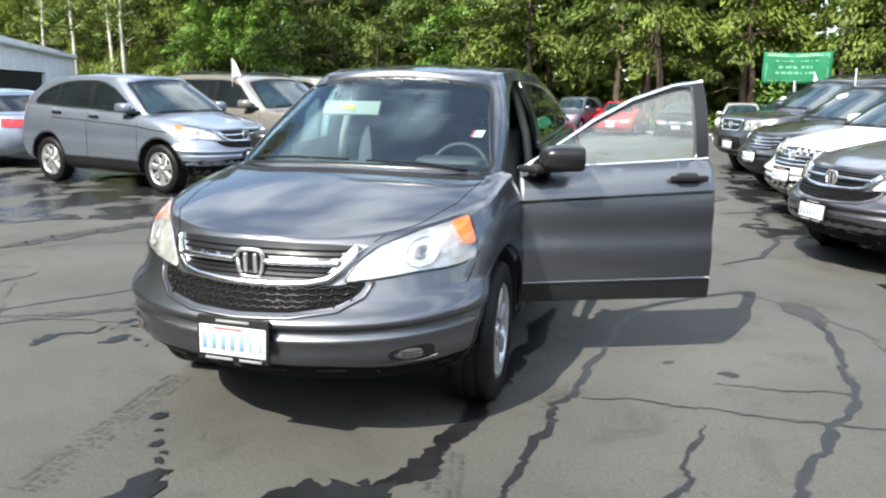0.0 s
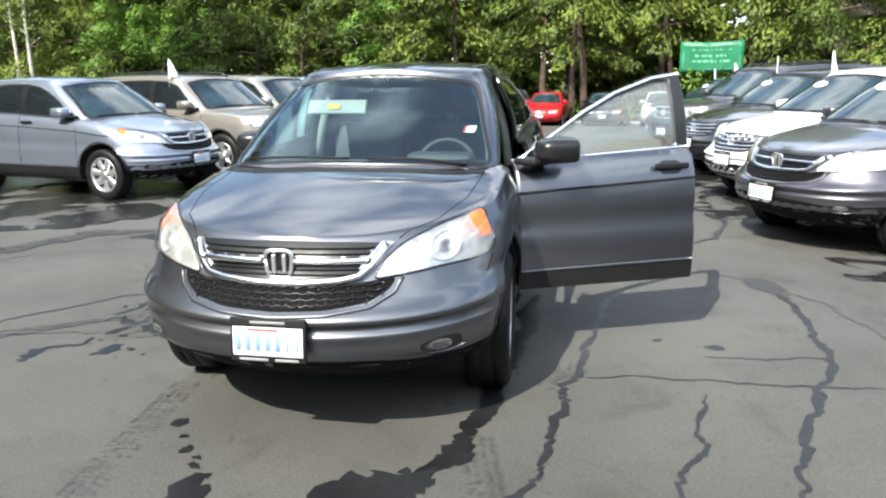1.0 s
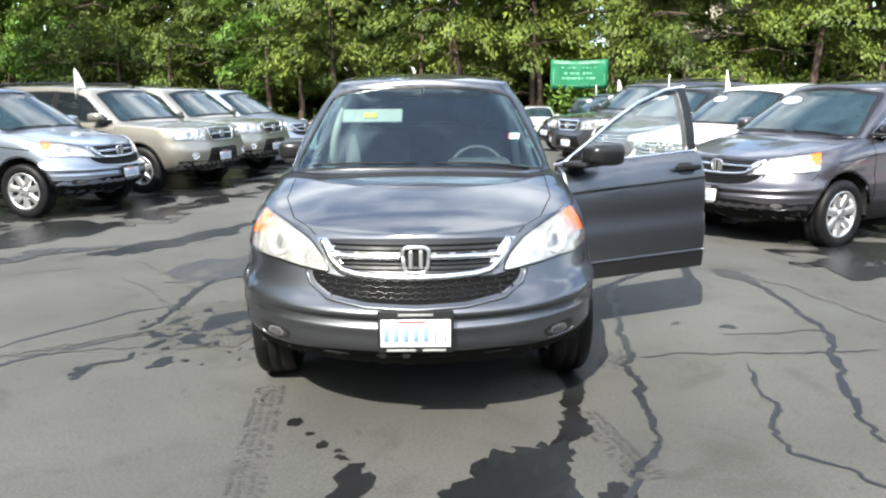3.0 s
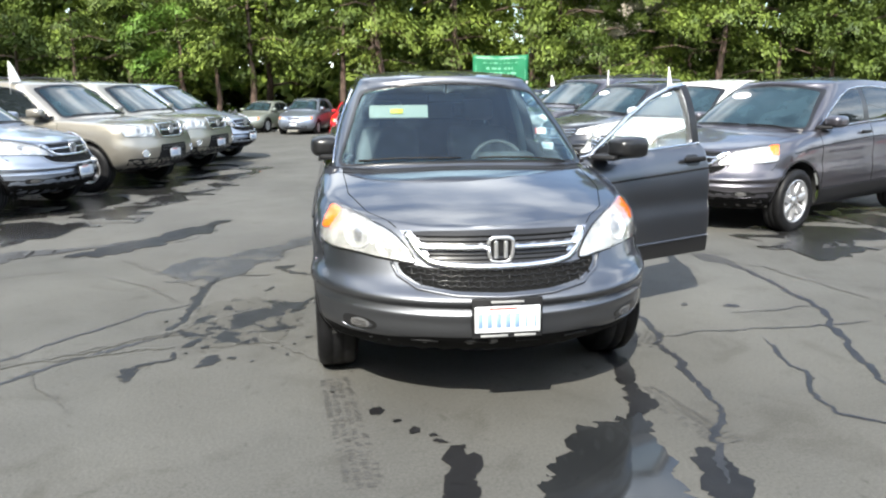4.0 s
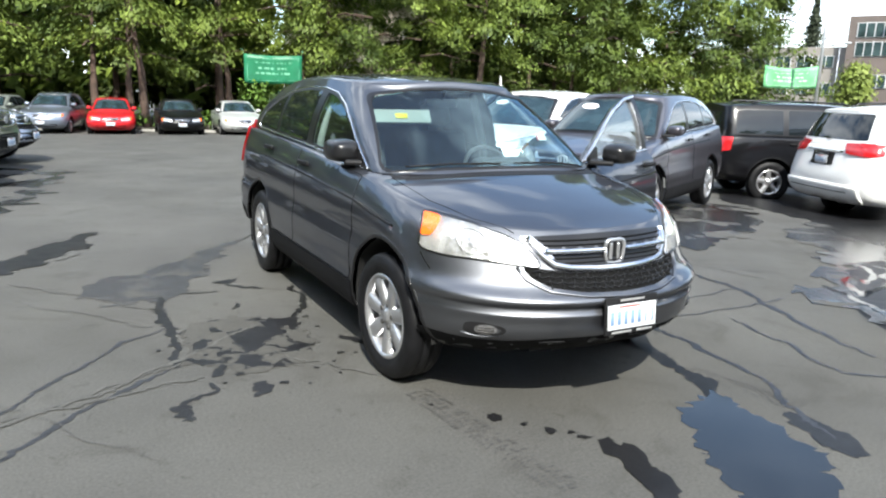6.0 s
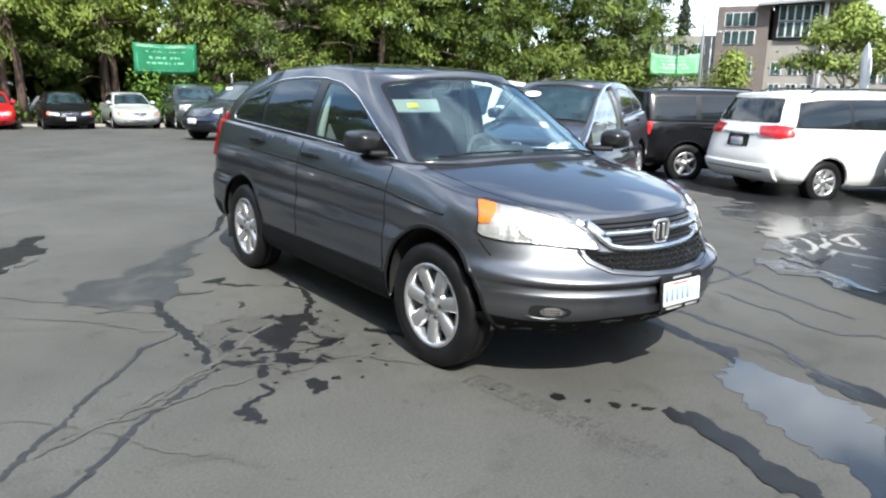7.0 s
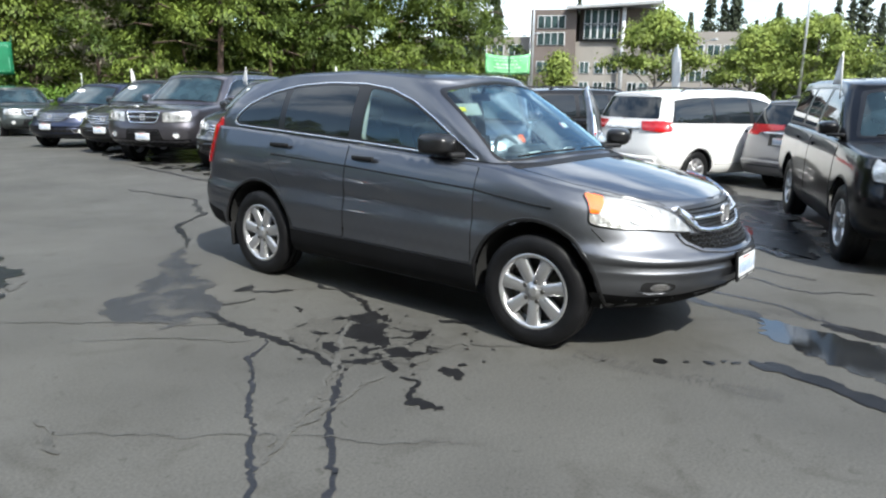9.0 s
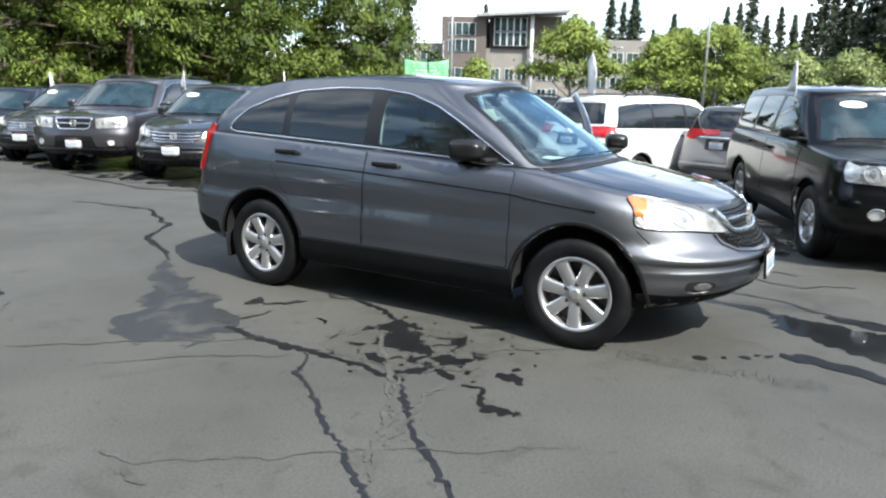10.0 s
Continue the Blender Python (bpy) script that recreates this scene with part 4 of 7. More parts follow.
        # fuel flap, hood edge
        x0 = spec["shield"][0][0]
        yl = spec["levels"][-1][2]
        shell.strip("hood_line", "T", [(sgn * 0.47, yl + 0.10), (sgn * 0.60, yl + 0.28), (sgn * 0.69, yl + 0.58), (sgn * 0.715, yl + 0.98)], 0.006, SEAM, root, off=-0.0035, thick=0.0045, step=0.06) if front != "saloon" else None
    shell.patch("shield_surround", "F", shield, SATIN, root, off=0.005, holes=[inner], step=0.05)
    ob = shell.patch("windscreen", "F", inner, GLASS if main else SCREEN_GLASS, root, off=0.003 if not main else -0.002, step=0.07, skirt=0.004)
    if main:
        ob.visible_shadow = False
    if spec["back"]:
        shell.patch("rear_window", "B", rounded(spec["back"], 0.05), DARK_GLASS, root, off=0.003, step=0.08, label="tinted rear window")
    if wipers:
        for pts in ([(0.62, -0.008), (0.40, 0.022), (0.08, 0.012)], [(-0.02, 0.012), (-0.35, 0.022), (-0.62, 0.012)]):
            line = []
            for k in range(9):
                u = k / 8
                x = pts[0][0] * (1 - u) ** 2 + 2 * pts[1][0] * u * (1 - u) + pts[2][0] * u * u
                dz = pts[0][1] * (1 - u) ** 2 + 2 * pts[1][1] * u * (1 - u) + pts[2][1] * u * u
                zz = table(sorted((p[0], p[1]) for p in spec["shield"][:5]), x)
                p, n = shell.hit("F", x, zz + dz + 0.004)
                line.append(p + n * 0.016)
            part("wiper", rod(line, 0.0065, 6), BLACK, root)
    if main:
        z0, w0, yf0, yr0, af0, nf0, ar0, nr0 = spec["base"]
        rim = []
        for k in range(-10, 11):
            t = k / 10 * 1.12
            rim.append((w0 * math.copysign(abs(math.sin(t)) ** (2 / nf0), t), yf0 + af0 - af0 * math.cos(t) ** (2 / nf0)))
        shell.patch("cowl", "T", [(x, y - 0.012) for x, y in rim] + [(x, y - 0.075) for x, y in rim[::-1]], BLACK, root, off=0.004, step=0.04, label="black plastic cowl below the windscreen")
        for sgn in (-1, 1):
            shell.strip("roof_moulding", "T", [(sgn * 0.52, -0.14), (sgn * 0.535, 0.3), (sgn * 0.535, 1.0), (sgn * 0.515, 1.6)], 0.022, SATIN, root, off=-0.002, thick=0.006, step=0.08)
    if rack:
        zt = spec["roof"]
        for sgn in (-1, 1):
            pts = []
            for y in (-0.05, 0.1, 0.6, 1.1, 1.6, 1.75):
                p, n = shell.hit("T", sgn * zt[1] * 0.86, y)
                pts.append((p.x, p.y, p.z + (0.045 if -0.04 < y < 1.7 else 0.0)))
            part("roof_rail", rod(pts, 0.016, 8), SATIN, root)
    fronts = dict(compact=front_compact, modern=front_modern, boxy=front_boxy, saloon=front_saloon)
    if front:
        fronts[front](shell, root, seed, main)
    if tail:
        rear_end(shell, root, tail, tail_back, plate_z, seed + 50)
    if bumper:
        w = spec["levels"][3][1] * 0.86
        b = shell.patch("rear_bumper", "B", rounded([(-w, bumper - 0.25), (w, bumper - 0.25), (w, bumper), (-w, bumper)], 0.05), material, root, off=0.035, step=0.06, thick=0.05)
        shell.strip("bumper_groove", "B", [(-w * 0.8, bumper - 0.10), (w * 0.8, bumper - 0.10)], 0.014, SEAM, b, off=0.032, thick=0.005)
    return root


root_shell = {}


def set_down(car, heading, wheel=None, front=None, spec=None, corner=(-1, -1)):
    """Stands a car so that a wheel or the middle of its nose is at a place; heading in degrees from +x."""
    m = pose(0, 0, 0, 0, 0, heading + 90)
    if wheel:
        local = Vector((corner[0] * (spec["track"] + 0.08), corner[1] * spec["wheelbase"] / 2, 0))
        o = Vector((*wheel, 0)) - m.to_3x3() @ local
    else:
        o = Vector((*front, 0)) - m.to_3x3() @ Vector((0, spec["levels"][4][2], 0))
    o.z = ground_height(o.x, o.y)
    car.matrix_basis = Matrix.Translation(o) @ m
    return car


# ---- the grey car in the middle, its driver's door open ----
GREY = paint("grey_metallic_paint", (0.161, 0.166, 0.181), 1.0, 0.44)
GREY.node_tree.nodes["Principled BSDF"].inputs["Specular Tint"].default_value = (0.22, 0.22, 0.24, 1)      # flakes go dark at a slant
main_car = make_car("suv", COMPACT_SUV, GREY, "dark grey metallic compact SUV with its driver's door open, on asphalt", "compact", seed=3, fine=1.0, main=True,
                    tail=[(1.93, 1.26), (2.00, 1.25), (2.09, 1.12), (2.13, 0.93), (1.95, 0.88), (1.925, 1.05), (1.905, 1.18)], plate_z=0.86, steer=3.0)


def open_door(car, spec, material):
    shell = root_shell[car.name]
    door = new("door", None)
    door.parent = car
    hinge = Vector((0.868, -0.862, 0))
    door.matrix_basis = Matrix.Translation(hinge) @ pose(0, 0, 0, 0, 0, -67) @ Matrix.Translation(-hinge)
    tagged(door, "driver's door standing open")
    outline = [(-0.855, 0.375), (-0.855, 1.06), (-0.835, 1.095), (-0.42, 1.358), (-0.2, 1.468), (0.05, 1.548), (0.228, 1.570), (0.228, 0.375)]
    hole = rounded(pane_outline(spec["dlo"], -0.70, 0.158, 0.004), 0.03)
    shell.patch("door_skin", "L", rounded(outline, 0.03), material, door, off=0.0, holes=[hole], step=0.05, thick=0.05)
    ob = shell.patch("window", "L", hole, DUSTY_GLASS, door, off=-0.018, step=0.08, skirt=0.004, label="clear side window glass")
    ob.visible_shadow = False
    shell.patch("door_pillar", "L", rounded([(0.158, 1.135), (0.224, 1.138), (0.224, 1.558), (0.158, 1.548)], 0.01), SATIN, door, off=0.003, step=0.05)
    shell.patch("mirror_sail", "L", rounded([(-0.835, 1.082), (-0.60, 1.098), (-0.60, 1.205)], 0.015), SATIN, door, off=0.004, step=0.05)
    shell.strip("belt_trim", "L", [(-0.84, 1.088), (0.224, 1.143)], 0.017, CHROME, door, off=0.002, thick=0.008)
    shell.strip("frame_trim", "L", [(-0.835, 1.088), (-0.42, 1.350), (-0.2, 1.458), (0.05, 1.538), (0.224, 1.561)], 0.020, CHROME, door, off=0.002, thick=0.007)
    shell.patch("door_cladding", "L", rounded([(-0.850, 0.378), (0.224, 0.378), (0.224, 0.485), (-0.850, 0.475)], 0.01), SATIN, door, off=0.006, step=0.07, label="black lower door cladding")
    shell.strip("cladding_line", "L", [(-0.85, 0.483), (0.224, 0.493)], 0.014, material, door, off=0.002, thick=0.010)
    shell.strip("side_moulding", "L", [(-0.85, 0.925), (0.224, 0.975)], 0.014, BLACK, door, off=0.002, thick=0.005)
    make_handle(shell, door, "L", 0.075, 1.035, BLACK)
    make_mirror(door, 0.865, -0.64, 1.165, 1, SATIN)
    shell.patch("door_lining", "L", rounded([(-0.84, 0.42), (-0.84, 1.04), (0.21, 1.10), (0.21, 0.42)], 0.04), DASH, door, off=-0.075, step=0.07, thick=0.03)
    part("arm_rest", rounded_box((0.07, 0.5, 0.05), 0.02, 3, (0.76, -0.25, 0.80)), DASH, door)


open_door(main_car, COMPACT_SUV, GREY)


def cabin(car):
    """What shows through the windscreen: dash, wheel, seats, visor, mirror."""
    inside_box = new("cabin", None)
    inside_box.parent = car
    bm = rounded_box((1.42, 0.62, 0.26), 0.09, 4, (0, -0.62, 0.93))
    part("dashboard", bm, DASH, inside_box)
    part("instrument_hood", rounded_box((0.42, 0.20, 0.12), 0.05, 4, (0.37, -0.48, 1.055)), DASH, inside_box)
    root_shell[car.name].patch("headliner", "T", rounded([(-0.52, -0.24), (0, -0.27), (0.52, -0.24), (0.53, 1.6), (-0.53, 1.6)], 0.06), LINING, inside_box, off=-0.03, step=0.08, thick=0.012)
    part("floor_mat", rounded_box((1.40, 2.4, 0.06), 0.02, 2, (0, 0.5, 0.40)), DASH, inside_box)
    part("centre_console", rounded_box((0.24, 0.5, 0.45), 0.05, 3, (0, -0.25, 0.65)), DASH, inside_box)
    ring = [(0.37 + 0.185 * math.cos(a), -0.30 + 0.08 * math.sin(a), 1.00 + 0.168 * math.sin(a)) for a in [k * math.tau / 28 for k in range(29)]]
    sw = part("steering_wheel", rod(ring, 0.017, 8), DASH, inside_box)
    part("wheel_boss", rounded_box((0.15, 0.07, 0.12), 0.03, 3, (0.37, -0.315, 0.985), (-25, 0, 0)), SATIN, sw)
    for x in (-1, 1):
        part("wheel_arm", rod([(0.37, -0.31, 0.99), (0.37 + x * 0.18, -0.30, 1.01)], 0.014, 6), SATIN, sw)
    for x in (-0.37, 0.37):
        seat = new("front_seat", None)
        seat.parent = inside_box
        part("cushion", rounded_box((0.50, 0.50, 0.16), 0.06, 4, (x, 0.10, 0.62), (6, 0, 0)), SEAT, seat)
        part("backrest", rounded_box((0.50, 0.15, 0.62), 0.06, 4, (x, 0.44, 0.94), (-16, 0, 0)), SEAT, seat)
        part("headrest", rounded_box((0.26, 0.10, 0.17), 0.045, 4, (x, 0.56, 1.37), (-12, 0, 0)), SEAT, seat)
        for k in (-0.06, 0.06):
            part("headrest_post", rod([(x + k, 0.53, 1.22), (x + k, 0.55, 1.32)], 0.007, 6), CHROME, seat)
    rear = new("rear_seat", None)
    rear.parent = inside_box
    part("cushion", rounded_box((1.30, 0.48, 0.16), 0.06, 4, (0, 1.0, 0.66)), SEAT, rear)
    part("backrest", rounded_box((1.30, 0.16, 0.60), 0.06, 4, (0, 1.36, 0.96), (-18, 0, 0)), SEAT, rear)
    for x in (-0.42, 0.42):
        part("headrest", rounded_box((0.24, 0.09, 0.15), 0.04, 4, (x, 1.47, 1.34)), SEAT, rear)
    for s in (-1, 1):
        part("centre_pillar_trim", rod([(s * 0.715, 0.31, 0.95), (s * 0.68, 0.32, 1.2), (s * 0.585, 0.34, 1.54)], 0.03, 8), PALE_TRIM, inside_box)
    visor = part("sun_visor", rounded_box((0.40, 0.02, 0.10), 0.018, 3, (-0.33, -0.33, 1.385), (-30, 0, -4)), PALE_TRIM, inside_box, "pale sun visor folded down")
    part("visor_sticker", rounded_box((0.085, 0.004, 0.035), 0.001, 1, (-0.345, -0.345, 1.390), (-30, 0, -4)), YELLOW, visor)
    part("mirror_foot", rod([(0, -0.30, 1.56), (0, -0.27, 1.50)], 0.012, 6), SATIN, inside_box)
    part("rear_view_mirror", rounded_box((0.25, 0.03, 0.065), 0.02, 3, (0.0, -0.25, 1.475)), SATIN, inside_box)
    tag = part("hanging_tag", rounded_box((0.060, 0.003, 0.060), 0.004, 2, (0.585, -0.64, 1.265), (-55, 0, -12)), WHITE_PAPER, inside_box, "white paper tag with a red edge")
    part("tag_edge", rounded_box((0.012, 0.003, 0.060), 0.002, 1, (0.549, -0.643, 1.266), (-55, 0, -12)), PLATE_RED, tag)
    sheet = part("paper_sheet", rounded_box((0.22, 0.15, 0.003), 0.001, 1, (0.25, -0.66, 1.068), (4, 0, 14)), WHITE_PAPER, inside_box)
    part("cargo_panel", rounded_box((1.3, 0.04, 0.6), 0.02, 2, (0, 1.95, 0.95)), DASH, inside_box)


cabin(main_car)


# ---- ground ----
def asphalt_material():
    m = mat("asphalt", (0.085, 0.0825, 0.0748), rough=0.78, vary=0.20, scale=0.7, grain=0.32, grain_scale=70, bump=0.22, bump_scale=220, rough_vary=0.16)
    t = m.node_tree
    b = t.nodes["Principled BSDF"]
    co = [n for n in t.nodes if n.type == "TEX_COORD"][0]
    out = b.inputs["Base Color"].links[0].from_socket
    for scale, lo, hi, tone in ((2.6, 0.56, 0.74, (0.74, 0.73, 0.70)), (11.0, 0.64, 0.72, (0.70, 0.69, 0.67)), (0.33, 0.45, 0.7, (0.90, 0.89, 0.87))):
        n = t.nodes.new("ShaderNodeTexNoise")
        n.inputs["Scale"].default_value, n.inputs["Detail"].default_value, n.inputs["Distortion"].default_value = scale, 7, 0.8
        t.links.new(co.outputs["Object"], n.inputs["Vector"])
        r = t.nodes.new("ShaderNodeMapRange")
        r.inputs[1].default_value, r.inputs[2].default_value = lo, hi
        t.links.new(n.outputs[0], r.inputs[0])
        x = t.nodes.new("ShaderNodeMix")
        x.data_type, x.blend_type = "RGBA", "MULTIPLY"
        x.inputs[7].default_value = (*tone, 1)
        t.links.new(r.outputs[0], x.inputs[0])
        t.links.new(out, x.inputs[6])
        out = x.outputs[2]
    t.links.new(out, b.inputs["Base Color"])
    return m


ASPHALT = asphalt_material()
WET = mat("wet_asphalt", (0.015, 0.015, 0.016), rough=0.34, vary=0.3, scale=4, grain=0.3, grain_scale=260, bump=0.10, bump_scale=150, spec=0.12, rough_vary=0.1)
POOL = mat("standing_water", (0.016, 0.017, 0.018), rough=0.05, vary=0.3, scale=2, bump=0.012, bump_scale=60, spec=0.5)
FILM = mat("water_film", (0.020, 0.021, 0.022), rough=0.15, vary=0.3, scale=3, bump=0.03, bump_scale=60, spec=0.5)
TAR = mat("crack_tar", (0.018, 0.018, 0.020), rough=0.42, vary=0.3, scale=9, grain=0.3, grain_scale=200, bump=0.2, bump_scale=120)
DAMP = mat("damp_stain", (0.042, 0.041, 0.040), rough=0.6, vary=0.2, scale=5, grain=0.35, grain_scale=260, bump=0.2, bump_scale=180)


def soft_over(v, width):
    return width * math.log1p(math.exp(max(-30.0, min(30.0, v / width))))


def ground_height(x, y):
    """The lot falls gently away beyond the parked rows."""
    return -min(0.34, 0.040 * soft_over(x - 4.6, 0.8)) - min(0.45, 0.036 * soft_over(y - 15.0, 1.5))


def ground_sheet():
    ticks = [-700, -300, -150, -80, -50, -35] + [-25 + 1.0 * k for k in range(75)] + [55, 65, 80, 110, 160, 300, 700]
    n = len(ticks)
    verts = [(x, y, ground_height(x, y)) for y in ticks for x in ticks]
    faces = [(j * n + i, j * n + i + 1, (j + 1) * n + i + 1, (j + 1) * n + i) for j in range(n - 1) for i in range(n - 1)]
    return mesh_object("ground", verts, faces, ASPHALT, None)


ground = tagged(ground_sheet(), "grey worn asphalt of a car lot", "ground", kind="structure")


def patchy_wet(name, wet_share, scale, soft=0.03, wet=0.026, gloss=0.14, spec=0.5):
    """Asphalt that is wet in ragged patches and dry between them."""
    m = mat(name, (0.085, 0.0825, 0.0748), rough=0.78, vary=0.20, scale=0.7, grain=0.32, grain_scale=70, bump=0.22, bump_scale=220)
    t = m.node_tree
    b = t.nodes["Principled BSDF"]
    co = [n for n in t.nodes if n.type == "TEX_COORD"][0]
    n1 = t.nodes.new("ShaderNodeTexNoise")
    n1.inputs["Scale"].default_value, n1.inputs["Detail"].default_value, n1.inputs["Distortion"].default_value = scale, 6, 0.6
    t.links.new(co.outputs["Object"], n1.inputs["Vector"])
    ramp = t.nodes.new("ShaderNodeMapRange")
    ramp.inputs[1].default_value, ramp.inputs[2].default_value = 0.62 - wet_share * 0.25 - soft, 0.62 - wet_share * 0.25 + soft
    t.links.new(n1.outputs[0], ramp.inputs[0])
    old = b.inputs["Base Color"].links[0].from_socket
    mixc = t.nodes.new("ShaderNodeMix")
    mixc.data_type = "RGBA"
    mixc.inputs[7].default_value = (wet, wet, wet * 1.04, 1)
    t.links.new(ramp.outputs[0], mixc.inputs[0])
    t.links.new(old, mixc.inputs[6])
    t.links.new(mixc.outputs[2], b.inputs["Base Color"])
    r = t.nodes.new("ShaderNodeMapRange")
    r.inputs[3].default_value, r.inputs[4].default_value = 0.78, gloss
    t.links.new(ramp.outputs[0], r.inputs[0])
    t.links.new(r.outputs[0], b.inputs["Roughness"])
    b.inputs["Specular IOR Level"].default_value = spec
    return m


PATCHY = patchy_wet("patchy_wet_asphalt", 0.72, 1.5, 0.03, 0.020)
PATCHY_POOL = patchy_wet("broken_puddle", 0.7, 2.2)
SPLASHED = patchy_wet("splashed_asphalt", 0.16, 9.0, 0.012, 0.012, 0.40, 0.14)
SHALLOW_PATCH = patchy_wet("shallow_puddle", 0.86, 4.0, 0.10, 0.036, 0.34, 0.22)
_lift = [0.003]


def ragged(pts, amount, seed, step, closed=True, fine=0.7):
    line = resample(pts, step, closed)
    n, out = len(line), []
    for i, p in enumerate(line):
        q = Vector((p.x * 4.1, p.y * 4.1, seed * 3.7))
        j = Vector((noise.noise(q), noise.noise(q + Vector((9, 4, 2))))) * amount
        q2 = q * 4.3
        j += Vector((noise.noise(q2), noise.noise(q2 + Vector((5, 1, 7))))) * amount * fine
        q3 = q * 13.0
        j += Vector((noise.noise(q3), noise.noise(q3 + Vector((2, 6, 3))))) * min(amount, 0.05) * 0.6
        out.append(p + j)
    return out


def stain(name, pts, material, seed, amount=0.08, label="", step=0.05):
    """A flat wet or dark patch with a ragged edge."""
    edge = ragged(rounded(pts, 0.12), amount, seed, step)
    edges = [(i, (i + 1) % len(edge)) for i in range(len(edge))]
    pts = [Vector(p) for p in edge]
    flat = [tuple(p) for p in edge]
    x0, x1 = min(p[0] for p in flat), max(p[0] for p in flat)
    y0, y1 = min(p[1] for p in flat), max(p[1] for p in flat)
    if x1 > 4:
        gx = x0
        while gx < x1:
            gy = y0
            while gy < y1:
                if inside(flat, gx, gy):
                    pts.append(Vector((gx, gy)))
                gy += 0.5
            gx += 0.5
    got = delaunay_2d_cdt(pts, edges, [list(range(len(edge)))], 1, 1e-4)
    _lift[0] += 0.00004
    ob = mesh_object(name, [(p.x, p.y, _lift[0] + ground_height(p.x, p.y)) for p in got[0]], got[2], material, ground, label, smooth=False)
    for p in ob.data.polygons:
        if p.normal.z < 0:
            p.flip()
    return ob


def crack(name, pts, width, seed, material=None, ends=(0.4, 0.5), rough_edge=0.5):
    """A dark sealed crack: a band with uneven edges."""
    line = ragged(pts, 0.05, seed, 0.03, False, 0.3)
    _lift[0] += 0.00004
    verts, faces = [], []
    n = len(line)
    for i, p in enumerate(line):
        t = (line[min(i + 1, n - 1)] - line[max(i - 1, 0)]).normalized()
        s = Vector((-t.y, t.x))
        u = i / (n - 1)
        w = width * (1 + 0.9 * noise.noise(Vector((p.x * 5, p.y * 5, seed)))) * min(1, u / 0.12 * (1 - ends[0]) + ends[0], (1 - u) / 0.12 * (1 - ends[1]) + ends[1])
        a = w / 2 * (1 + rough_edge * noise.noise(Vector((p.x * 22, p.y * 22, seed + 3))))
        b = w / 2 * (1 + rough_edge * noise.noise(Vector((p.x * 22, p.y * 22, seed + 8))))
        verts += [(p.x + s.x * a, p.y + s.y * a, _lift[0] + ground_height(p.x, p.y)), (p.x - s.x * b, p.y - s.y * b, _lift[0] + ground_height(p.x, p.y))]
    for i in range(n - 1):
        faces.append((2 * i, 2 * i + 1, 2 * i + 3, 2 * i + 2))
    return mesh_object(name, verts, faces, material or TAR, ground, smooth=False)


crack("crack", [(0.95, 0.28), (0.89, -0.42), (0.80, -1.48), (0.77, -1.87), (0.71, -2.15), (0.6, -2.35)], 0.10, 1, WET)
stain("puddle", [(0.66, -2.22), (0.48, -2.30), (0.28, -2.42), (0.18, -2.62), (0.04, -2.86), (-0.16, -3.20), (-0.30, -3.45), (0.05, -3.40), (0.30, -3.22), (0.62, -3.05), (0.58, -2.80), (0.66, -2.62), (0.70, -2.40)], POOL, 2, 0.10, "dark wet puddle", step=0.025)
stain("puddle", [(0.80, -2.55), (0.92, -2.62), (0.86, -2.85), (0.76, -3.05), (0.62, -3.02), (0.72, -2.78)], WET, 21, 0.05, "dark wet patch")
crack("crack", [(1.70, 0.75), (1.37, 0.09), (1.34, -0.48), (1.28, -0.97), (1.18, -1.40), (1.13, -1.90), (1.07, -2.21), (0.92, -2.54), (0.78, -2.9)], 0.040, 3)
crack("crack", [(2.60, 0.90), (2.69, 0.25), (2.66, -0.38), (2.61, -0.85), (2.42, -1.20), (2.26, -1.60), (2.10, -2.0), (2.05, -2.3)], 0.045, 4)
stain("damp_patch", [(2.48, 0.92), (2.62, 0.98), (2.78, 0.70), (2.72, 0.40), (2.60, 0.55)], DAMP, 5, 0.07)
crack("crack", [(1.28, -1.20), (1.75, -1.16), (2.26, -1.16), (2.75, -1.11)], 0.016, 6)
crack("crack", [(1.92, -0.82), (2.53, -0.74), (2.64, -0.72)], 0.012, 7)
crack("crack", [(1.86, -1.32), (1.80, -1.62), (1.78, -1.85), (1.66, -2.14), (1.60, -2.38), (1.78, -2.51), (1.85, -2.75)], 0.024, 8)
stain("damp_spot", [(1.95, -0.66), (2.02, -0.60), (2.12, -0.64), (2.06, -0.72)], TAR, 9, 0.03)
stain("damp_spot", [(1.66, -0.57), (1.70, -0.52), (1.75, -0.55), (1.71, -0.60)], DAMP, 10, 0.02)
stain("puddle", [(-2.32, 1.18), (-2.06, 1.42), (-1.70, 1.62), (-1.10, 2.52), (-0.82, 2.62), (-1.16, 1.90), (-1.60, 0.92), (-1.76, 0.52), (-1.94, 0.62), (-2.20, 0.80)], SHALLOW_PATCH, 12, 0.16, "shallow wet patch")
crack("crack", [(-0.82, 2.60), (-0.55, 2.9), (-0.30, 3.6), (0.40, 4.1), (0.50, 4.4), (0.95, 5.2), (0.78, 6.6)], 0.05, 13, WET)
